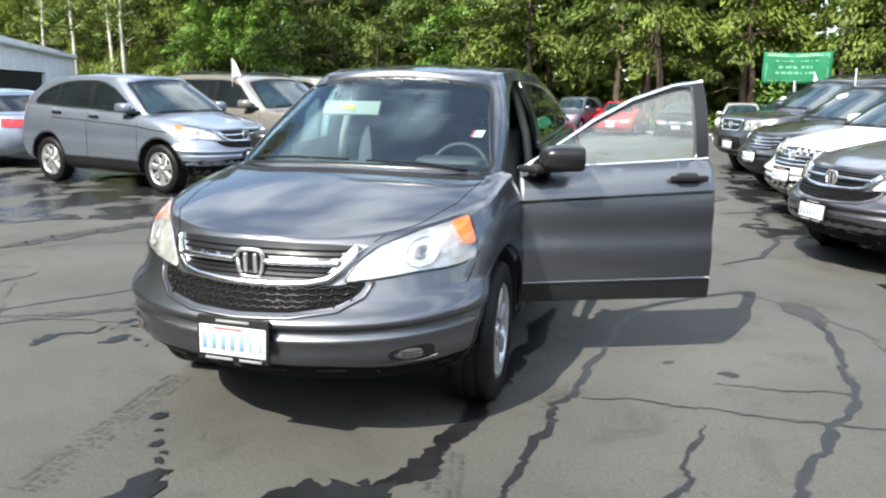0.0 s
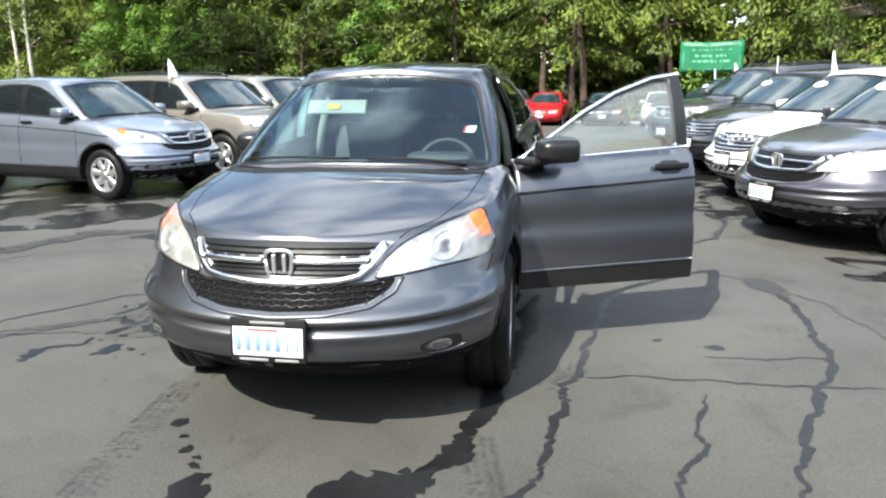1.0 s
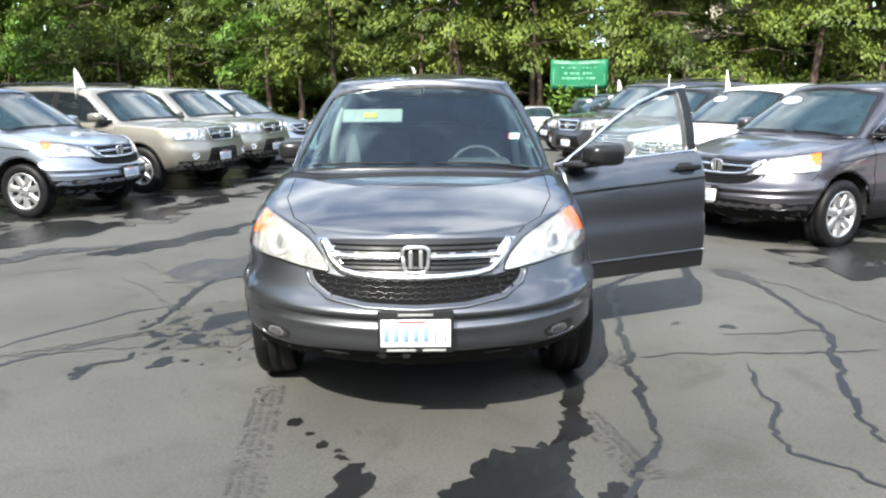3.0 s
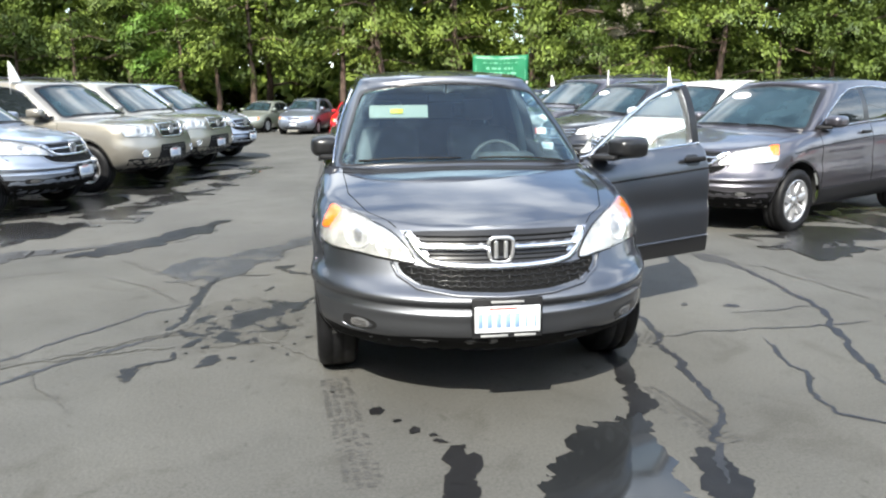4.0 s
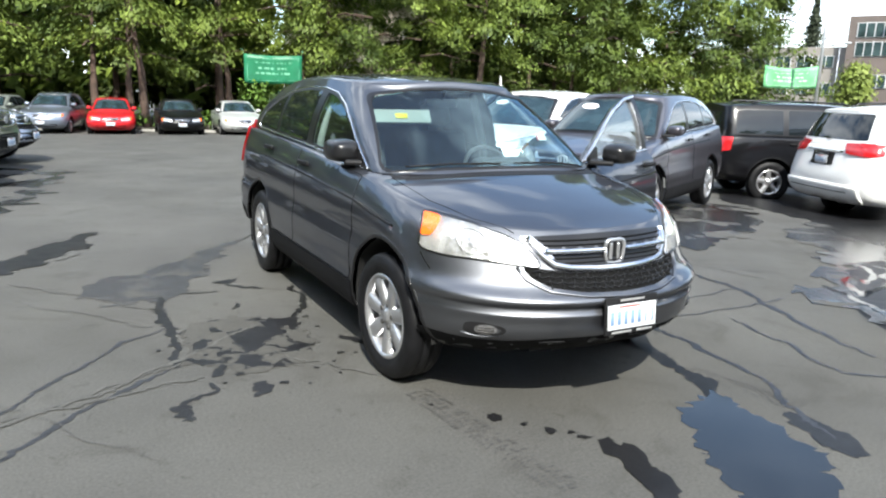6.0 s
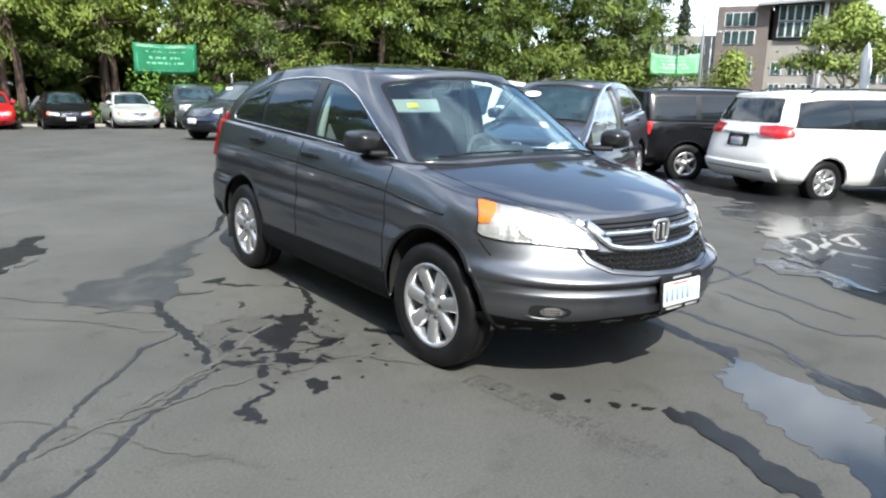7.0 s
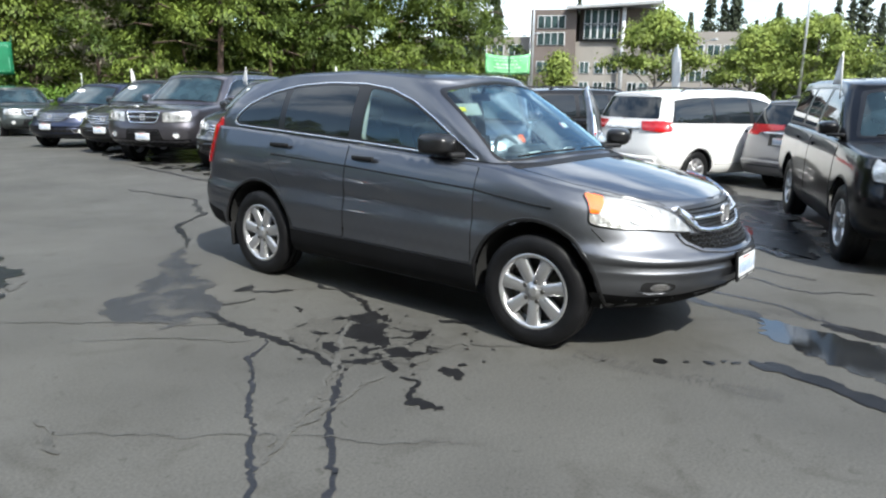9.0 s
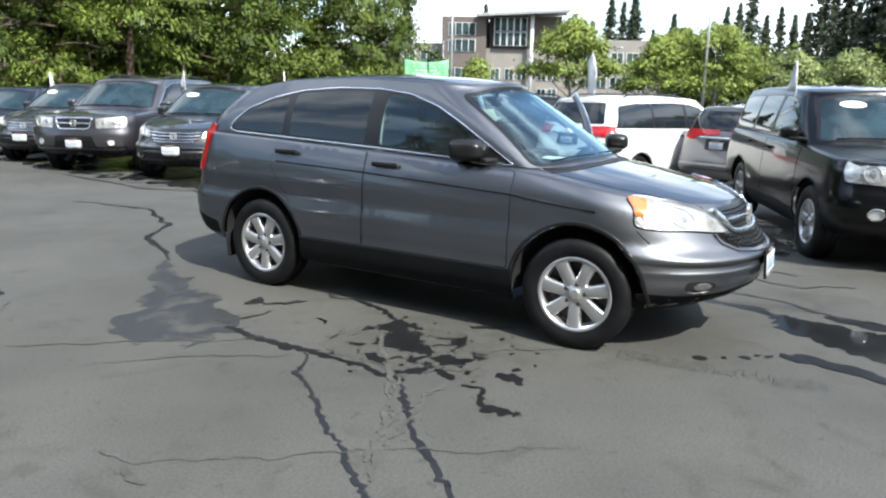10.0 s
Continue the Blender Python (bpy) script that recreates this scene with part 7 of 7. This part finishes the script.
def band(name, material, off0, off1, z0, z1, x0, x1, label, category):
    bm = bmesh.new()
    n = 40
    rows = []
    for i in range(n + 1):
        xx = x0 + (x1 - x0) * i / n
        y = tree_line(xx)
        rows.append([bm.verts.new((xx, y + off0, z0)), bm.verts.new((xx, y + off0, z1)), bm.verts.new((xx, y + off1, z1)), bm.verts.new((xx, y + off1, z0))])
    for a, b in zip(rows, rows[1:]):
        for j in range(4):
            bm.faces.new((a[j], a[(j + 1) % 4], b[(j + 1) % 4], b[j]))
    bm.faces.new(rows[0][::-1])
    bm.faces.new(rows[-1])
    return tagged(part(name, bm, material, None, smooth=False), label, category, kind="structure")


band("kerb", CONCRETE, -2.75, -2.55, -1.2, -0.36, -64, 38, "low pale concrete kerb", "kerb")
band("verge", MULCH, -2.56, 14.0, -1.2, -0.39, -64, 38, "dark mulch under trees", "verge")


def undergrowth():
    r = random.Random(4)
    clumps = []
    xx = -40.0
    while xx < 37:
        for q in range(3):
            yy = tree_line(xx) + r.uniform(-2.3, 0.6)
            clumps.append((xx + r.uniform(-0.6, 0.6), yy, -0.3 + r.uniform(0, 0.55), r.uniform(0.5, 1.1)))
        xx += 0.55
    holder = leaf_cloud("undergrowth", clumps, 26, (0.05, 0.12), 0.38, LEAF_IVY, None, 21)
    return tagged(holder, "low green ivy and weeds along a kerb", "undergrowth", kind="stuff")


undergrowth()


def ivy_bush(at, size, seed, label):
    r = random.Random(seed)
    bush = new("ivy_bush", None)
    clumps = []
    for k in range(110):
        clumps.append((at[0] + r.uniform(-1, 1) * size[0], at[1] + r.uniform(-1, 1) * size[1], -0.3 + r.random() * (size[2] + 0.4), r.uniform(0.5, 1.0)))
    stems = [((at[0] + dx, at[1], -0.45), (at[0] + dx * 1.1, at[1], size[2] * 0.8)) for dx in (-0.8, -0.2, 0.4, 0.9)]
    for a, b in stems:
        part("stem", rod([a, b], 0.025, 6, 0.01), GREY_BARK, bush)
    leaf_cloud("leaves", clumps, 36, (0.05, 0.11), 0.30, LEAF_IVY, bush, seed)
    return tagged(bush, label, "bush")


ivy_bush((6.8, 29.5), (1.4, 0.35, 1.65), 3, "leafy green ivy bush below a green banner")
ivy_bush((9.3, 29.0), (1.2, 0.35, 1.0), 4, "leafy green ivy bush by a kerb")

# dark wood behind the tree row
def far_wood():
    r = random.Random(8)
    clumps = []
    for k in range(2700):
        xx = r.uniform(-66, 32)
        if 9.4 < xx < 19.4:
            continue
        clumps.append((xx, tree_line(xx) + 8.0 + r.uniform(0, 4), 0.2 + 12.3 * r.random() ** 1.35 + 1.5 * noise.noise(Vector((xx * 0.2, 0, 0))), r.uniform(1.5, 2.6)))
    return tagged(leaf_cloud("far_wood", clumps, 22, (0.28, 0.60), 0.42, LEAF_CEDAR, None, 33), "dense wood behind a row of cedars", "wood", kind="stuff")


far_wood()

BANNER_GREEN = mat("green_vinyl", (0.013, 0.140, 0.062), rough=0.45, vary=0.15, scale=2.0, bump=0.1, bump_scale=8)
BANNER_PALE_INK = mat("white_banner_ink", (0.50, 0.66, 0.50), rough=0.6, vary=0.1)
BANNER_LIGHT = mat("light_green_vinyl", (0.17, 0.50, 0.22), rough=0.5, vary=0.15, scale=2.0)
BANNER_INK = mat("pale_banner_ink", (0.13, 0.36, 0.22), rough=0.6, vary=0.1)


def banner(at, turn, w, h, material, label, ink, sag=0.06):
    """A vinyl banner with a border and bars for its writing."""
    b = new("banner", None)
    b.matrix_basis = pose(*at, 0, 0, turn)

    def sheet(name, x0, x1, z0, z1, off, mat_, parent):
        nx, nz = 14, 6
        verts, faces = [], []
        for i in range(nx + 1):
            for j in range(nz + 1):
                x, z = x0 + (x1 - x0) * i / nx, z0 + (z1 - z0) * j / nz
                u = x / w * 2
                wave = 0.035 * math.sin(x * 5 + z * 2) + 0.02 * math.sin(x * 11 + z * 5)
                verts.append((x, wave + off, z - sag * (1 - u * u) * (0.4 + 0.6 * (z / h + 0.5))))
        for i in range(nx):
            for j in range(nz):
                a = i * (nz + 1) + j
                faces.append((a, a + nz + 1, a + nz + 2, a + 1))
        ob = mesh_object(name, verts, faces, mat_, parent)
        s = ob.modifiers.new("thickness", "SOLIDIFY")
        s.thickness = 0.003
        return ob

    cloth = sheet("banner_cloth", -w / 2, w / 2, -h / 2, h / 2, 0, material, b)
    e = 0.13
    for x0, x1, z0, z1 in ((-w / 2 + e, w / 2 - e, h / 2 - e - 0.02, h / 2 - e), (-w / 2 + e, w / 2 - e, -h / 2 + e, -h / 2 + e + 0.02), (-w / 2 + e, -w / 2 + e + 0.02, -h / 2 + e, h / 2 - e), (w / 2 - e - 0.02, w / 2 - e, -h / 2 + e, h / 2 - e)):
        sheet("banner_border", x0, x1, z0, z1, -0.006, ink, cloth)
    for z, lw, t in ((0.24 * h, 0.62, 0.05), (0.04 * h, 0.52, 0.10), (-0.14 * h, 0.66, 0.10)):
        x = -lw * w / 2
        r = random.Random(int(z * 100) + 7)
        while x < lw * w / 2:
            bw = r.uniform(0.10, 0.30)
            sheet("writing_bar", x, min(x + bw, lw * w / 2), z - t / 2, z + t / 2, -0.006, ink, cloth)
            x += bw + 0.06
    for x in (-w / 2, w / 2):
        part("rope", rod([(x, 0, h / 2), (x * 1.06, 0.35, h / 2 + 0.25)], 0.006, 5), ink, b)
    return tagged(b, label, "banner")


banner((6.63, 28.9, 2.37), -11, 2.58, 1.28, BANNER_GREEN, "dark green vinyl banner strung between tree trunks", BANNER_INK)
banner((31.4, 20.75, 2.88), -54, 2.55, 1.12, BANNER_LIGHT, "light green vinyl banner hung between poles", BANNER_PALE_INK, 0.16)

METAL = mat("galvanised_pole", (0.45, 0.46, 0.47), rough=0.4, metal=0.6, vary=0.12, scale=4)


def lamp_post(at, height, turn, label, arms=2, r=0.09):
    post = new("street_lamp", None)
    post.matrix_basis = pose(*at, 0, 0, turn)
    part("pole", rod([(0, 0, -0.05), (0, 0, height * 0.5), (0, 0, height)], r, 10, r * 0.6), METAL, post)
    part("pole_base", rounded_box((0.5, 0.5, 0.5), 0.04, 2, (0, 0, 0.25)), CONCRETE, post)
    for s in ((-1, 1) if arms == 2 else (1,)):
        arm = part("lamp_arm", rod([(0, 0, height - 0.1), (s * 0.5, 0, height), (s * 0.9, 0, height)], 0.03, 6), METAL, post)
        part("lamp_head", rounded_box((0.6, 0.3, 0.14), 0.04, 3, (s * 1.15, 0, height)), METAL, arm)
    return tagged(post, label, "street lamp")


lamp_post((30.6, 18.6, -0.3), 9.5, 30, "tall grey metal lamp post beside trees")
lamp_post((39.2, 6.8, 0), 9.8, 10, "tall grey metal lamp post beyond parked cars")
lamp_post((58.0, 19.0, 0), 5.6, 60, "white street lamp by an office building", 2, 0.06)
lamp_post((53.0, 33.0, 0), 6.2, 60, "white street lamp by an office building", 2, 0.06)


def feather_flag(at, height, turn):
    f = new("feather_flag", None)
    f.matrix_basis = pose(*at, 0, 0, turn)
    pts = [(0, 0, 0), (0.02, 0, height * 0.6), (0.12, 0, height * 0.9), (0.30, 0, height)]
    part("flag_pole", rod(pts, 0.02, 6, 0.008), METAL, f)
    verts, faces = [], []
    for j in range(13):
        u = j / 12
        z = height * (0.25 + 0.75 * u)
        x = 0.02 + 0.28 * max(0, (u - 0.6) / 0.4) ** 2
        wd = 0.55 * (1 - max(0, (u - 0.75) / 0.25) ** 2) * (0.8 + 0.2 * u)
        for i in range(4):
            verts.append((x + wd * i / 3, 0.03 * math.sin(u * 8 + i), z))
    for j in range(12):
        for i in range(3):
            faces.append((j * 4 + i, j * 4 + i + 1, j * 4 + i + 5, j * 4 + i + 4))
    ob = mesh_object("flag_cloth", verts, faces, WHITE_CLOTH, f)
    ob.modifiers.new("thickness", "SOLIDIFY").thickness = 0.003
    for k in range(5):
        part("writing_bar", rounded_box((0.16, 0.004, height * 0.07), 0.002, 1, (0.24, -0.04, height * (0.36 + k * 0.1))), PLATE_BLUE, ob)
    return tagged(f, "tall white feather flag with dark bars", "flag")


feather_flag((29.2, 9.6, 0), 3.6, 70)

for k, (x, y, h, r, leaf) in enumerate([(34.8, 13.2, 6.3, 2.7, LEAF_BRIGHT), (41.5, 6.6, 6.2, 3.4, LEAF_BRIGHT), (40.0, 9.6, 5.4, 2.6, LEAF_BRIGHT), (46.5, 3.0, 4.7, 2.0, LEAF_PALE),
                                   (44.5, 9.5, 6.3, 2.8, LEAF_BRIGHT), (49.0, 0.0, 4.9, 2.2, LEAF_PALE), (33.5, 18.6, 3.6, 0.6, LEAF_BRIGHT)]):
    t = broadleaf(k + 1, h, r, leaf, count=int(110 + 34 * r))
    t.matrix_basis = pose(x, y, 0, 0, 0, k * 50)
    tagged(t, "bright green leafy tree beyond parked cars" if leaf is LEAF_BRIGHT else "pale green young tree beyond parked cars", "tree", "leafy trees beyond the lot")

FIRS = [spire(60 + k, h, r) for k, (h, r) in enumerate([(17.0, 3.0), (20.0, 3.6)])]
for k, (az, dist, f) in enumerate([(17.6, 118, 1.0), (19.3, 130, 0.92), (20.6, 135, 0.85), (9.6, 122, 0.95), (8.6, 128, 0.85), (5.2, 112, 1.0), (3.6, 105, 1.02), (2.2, 98, 1.05), (0.9, 96, 1.1), (-0.8, 100, 1.0), (13.6, 140, 0.8), (11.2, 138, 0.85), (14.8, 132, 0.9), (28.6, 150, 0.95), (25.0, 150, 0.95), (26.3, 156, 0.88), (34.6, 120, 0.95), (-2.5, 110, 1.0), (6.8, 120, 0.8),
                                    (4.4, 128, 0.95), (6.0, 134, 0.9), (7.7, 140, 0.85), (12.4, 146, 0.85), (1.5, 120, 1.0), (3.0, 138, 1.0), (10.4, 150, 0.95), (16.2, 142, 0.8), (18.4, 146, 0.95), (-1.6, 118, 1.05)]):
    p = (-4.9 + dist * math.cos(radians(az)), -2.9 + dist * math.sin(radians(az)), 0)
    m = pose(*p, 0, 0, k * 47)
    if k < 2:
        ob = FIRS[k]
        ob.matrix_basis = m
    else:
        ob = copy_thing(FIRS[k % 2], m)
    ob.scale = (f, f, f)
    tagged(ob, "tall dark fir on the skyline", "tree", "firs on the skyline")


def far_hedge():
    r = random.Random(18)
    clumps = []
    for k in range(760):
        a = radians(r.uniform(-12, 22))
        d = r.uniform(92, 104)
        clumps.append((-4.9 + d * math.cos(a), -2.9 + d * math.sin(a), r.uniform(0.2, 5.6) + 2.2 * noise.noise(Vector((a * 30, 0, 0))), r.uniform(1.2, 2.2)))
    return tagged(leaf_cloud("far_hedge", clumps, 26, (0.22, 0.5), 0.45, LEAF_DEEP, None, 35), "belt of dull green trees in the distance", "wood", kind="stuff")


far_hedge()

# office building
BROWN_WALL = mat("brown_cladding", (0.130, 0.105, 0.092), rough=0.8, vary=0.12, scale=0.5, grain=0.15, grain_scale=20, bump=0.1, bump_scale=6)
BEIGE_WALL = mat("beige_stucco", (0.24, 0.22, 0.195), rough=0.85, vary=0.10, scale=0.5, grain=0.12, grain_scale=20)
OFFICE_GLASS = mat("office_glass", (0.035, 0.055, 0.055), rough=0.03, vary=0.7, scale=0.6, spec=0.6, ior=1.6)
WHITE_FRAME = mat("white_window_frame", (0.55, 0.55, 0.55), rough=0.5, vary=0.05)
ROOF_GREY = mat("metal_roof", (0.42, 0.42, 0.42), rough=0.45, metal=0.4, vary=0.08)


def office():
    b = new("office_building", None)
    p1, p2 = Vector((66.4, 43.4)), Vector((76.6, 22.0))
    d = (p2 - p1).normalized()
    b.matrix_basis = pose(p1.x, p1.y, 0, 0, 0, math.degrees(math.atan2(d.y, d.x)))

    def block(name, u0, u1, z0, z1, front, depth, material):
        return part(name, rounded_box((u1 - u0, depth, z1 - z0), 0.03, 1, ((u0 + u1) / 2, front + depth / 2, (z0 + z1) / 2)), material, b, smooth=False)

    def window(u0, u1, z0, z1, front, cols):
        wdw = part("window", rounded_box((u1 - u0 + 0.09, 0.16, z1 - z0 + 0.09), 0.02, 1, ((u0 + u1) / 2, front - 0.02, (z0 + z1) / 2)), WHITE_FRAME, b, smooth=False)
        for c in range(cols):
            a, e = u0 + (u1 - u0) * c / cols + 0.04, u0 + (u1 - u0) * (c + 1) / cols - 0.04
            part("pane", rounded_box((e - a, 0.05, z1 - z0), 0.01, 1, ((a + e) / 2, front - 0.10, (z0 + z1) / 2)), OFFICE_GLASS, wdw, smooth=False)

    block("left_wing", -14, 1.6, 0, 7.2, 1.5, 12, BEIGE_WALL)
    block("tower", 1.6, 6.6, 0, 10.0, 0, 12, BROWN_WALL)
    block("middle", 6.6, 15.0, 0, 6.6, 0.6, 12, BEIGE_WALL)
    block("upper_middle", 6.9, 15.0, 6.6, 10.2, 1.4, 11, BROWN_WALL)
    block("right_wing", 15.0, 26.0, 0, 7.7, 1.5, 12, BEIGE_WALL)
    part("canopy_roof", rounded_box((10.2, 13.5, 0.35), 0.05, 1, (10.6, 5.2, 10.75), (4, -3, 0)), ROOF_GREY, b, smooth=False)
    block("glass_bay", 7.4, 11.2, 6.6, 10.1, 0.2, 3, SATIN)
    for k in range(5):
        window(7.5 + k * 0.74, 8.16 + k * 0.74, 6.9, 8.3, 0.2, 1)
        window(7.5 + k * 0.74, 8.16 + k * 0.74, 8.5, 9.9, 0.2, 1)
    part("pillar", rod([(11.7, -0.2, 0), (11.7, -0.2, 10.5)], 0.22, 12), WHITE_FRAME, b)
    for z0, z1 in ((8.0, 9.3), (6.2, 7.5), (3.2, 4.4)):
        window(2.4, 5.4, z0, z1, 0, 4)
    for z0, z1 in ((3.2, 4.4), (0.9, 2.2)):
        for u in (7.2, 8.8, 10.2, 12.5, 13.7):
            window(u, u + 1.0, z0, z1, 0.6, 2)
    for z0, z1 in ((5.2, 6.3), (2.5, 3.6)):
        for u in range(6):
            window(15.6 + u * 1.7, 16.9 + u * 1.7, z0, z1, 1.5, 2)
        for u in range(5):
            window(-9 + u * 2.0, -7.6 + u * 2.0, z0, z1, 1.5, 2)
    return tagged(b, "three-storey brown and beige office building with glass bay", "building")


office()

# the pale house behind the cedars, glimpsed between their boughs
HOUSE_WALL = mat("cream_house_wall", (0.62, 0.56, 0.46), rough=0.85, vary=0.08, scale=0.6, grain=0.1, grain_scale=15)
SHINGLE = mat("dark_shingles", (0.07, 0.065, 0.06), rough=0.9, vary=0.25, scale=3, bump=0.4, bump_scale=12)


def house():
    h = new("house", None)
    h.matrix_basis = pose(14.2, tree_line(14.2) + 7.0, -0.4, 0, 0, math.degrees(math.atan(-0.22)))
    part("wall", rounded_box((9.0, 7.0, 7.2), 0.04, 1, (0, 3.5, 3.6)), HOUSE_WALL, h, smooth=False)
    for y, lean in ((1.6, 24), (5.4, -24)):
        part("roof", rounded_box((9.8, 4.7, 0.2), 0.04, 1, (0, y, 8.0), (lean, 0, 0)), SHINGLE, h, smooth=False)
    for z in (1.6, 4.6):
        for x in (-3.0, 2.6):
            w = part("window", rounded_box((1.5, 0.12, 1.3), 0.02, 1, (x, -0.02, z + 0.3)), WHITE_FRAME, h, smooth=False)
            part("pane", rounded_box((1.3, 0.05, 1.1), 0.01, 1, (x, -0.07, z + 0.3)), OFFICE_GLASS, w, smooth=False)
    return tagged(h, "cream house behind tall cedars, mostly hidden", "house")


house()

# metal shed
SHEET = mat("white_metal_sheet", (0.78, 0.80, 0.82), rough=0.5, vary=0.08, scale=0.8, bump=0.05)


def shed():
    s = new("metal_shed", None)
    a, e = Vector((-19.0, 13.6)), Vector((-30.6, 29.6))
    d = (e - a).normalized()
    s.matrix_basis = pose(a.x, a.y, 0, 0, 0, math.degrees(math.atan2(d.y, d.x)))
    length = (e - a).length

    def ribbed(name, u0, u1, z0, z1, y):
        n = int((u1 - u0) / 0.10)
        verts, faces = [], []
        for i in range(n + 1):
            u = u0 + (u1 - u0) * i / n
            o = 0.09 if (i // 3) % 2 else 0.0
            verts += [(u, y - o, z0), (u, y - o, z1)]
        for i in range(n):
            faces.append((2 * i, 2 * i + 2, 2 * i + 3, 2 * i + 1))
        ob = mesh_object(name, verts, faces, SHEET, s, smooth=False)
        ob.modifiers.new("thickness", "SOLIDIFY").thickness = 0.02

    ribbed("wall_sheet", 0, length, 1.95, 3.0, 0.0)
    ribbed("wall_sheet", length * 0.52, length, 0.0, 2.05, 0.0)
    part("roof_sheet", rounded_box((length + 0.6, 8.5, 0.15), 0.03, 1, (length / 2, 4.0, 3.15), (4, 0, 0)), SHEET, s, smooth=False)
    part("fascia", rounded_box((length + 0.6, 0.12, 0.14), 0.02, 1, (length / 2, -0.15, 2.97)), SHEET, s, smooth=False)
    part("back_wall", rounded_box((length, 0.15, 3.2), 0.02, 1, (length / 2, 7.9, 1.6)), SHEET, s, smooth=False)
    for u in (0.1, length - 0.1):
        part("end_wall", rounded_box((0.15, 7.8, 2.9), 0.02, 1, (u, 4.0, 1.45)), SHEET, s, smooth=False)
    for u in (0.0, length * 0.52):
        part("door_post", rounded_box((0.2, 0.2, 2.05), 0.02, 1, (u, 0.0, 1.025)), SHEET, s, smooth=False)
    return tagged(s, "white ribbed metal shed with dark open bays", "shed")


shed()


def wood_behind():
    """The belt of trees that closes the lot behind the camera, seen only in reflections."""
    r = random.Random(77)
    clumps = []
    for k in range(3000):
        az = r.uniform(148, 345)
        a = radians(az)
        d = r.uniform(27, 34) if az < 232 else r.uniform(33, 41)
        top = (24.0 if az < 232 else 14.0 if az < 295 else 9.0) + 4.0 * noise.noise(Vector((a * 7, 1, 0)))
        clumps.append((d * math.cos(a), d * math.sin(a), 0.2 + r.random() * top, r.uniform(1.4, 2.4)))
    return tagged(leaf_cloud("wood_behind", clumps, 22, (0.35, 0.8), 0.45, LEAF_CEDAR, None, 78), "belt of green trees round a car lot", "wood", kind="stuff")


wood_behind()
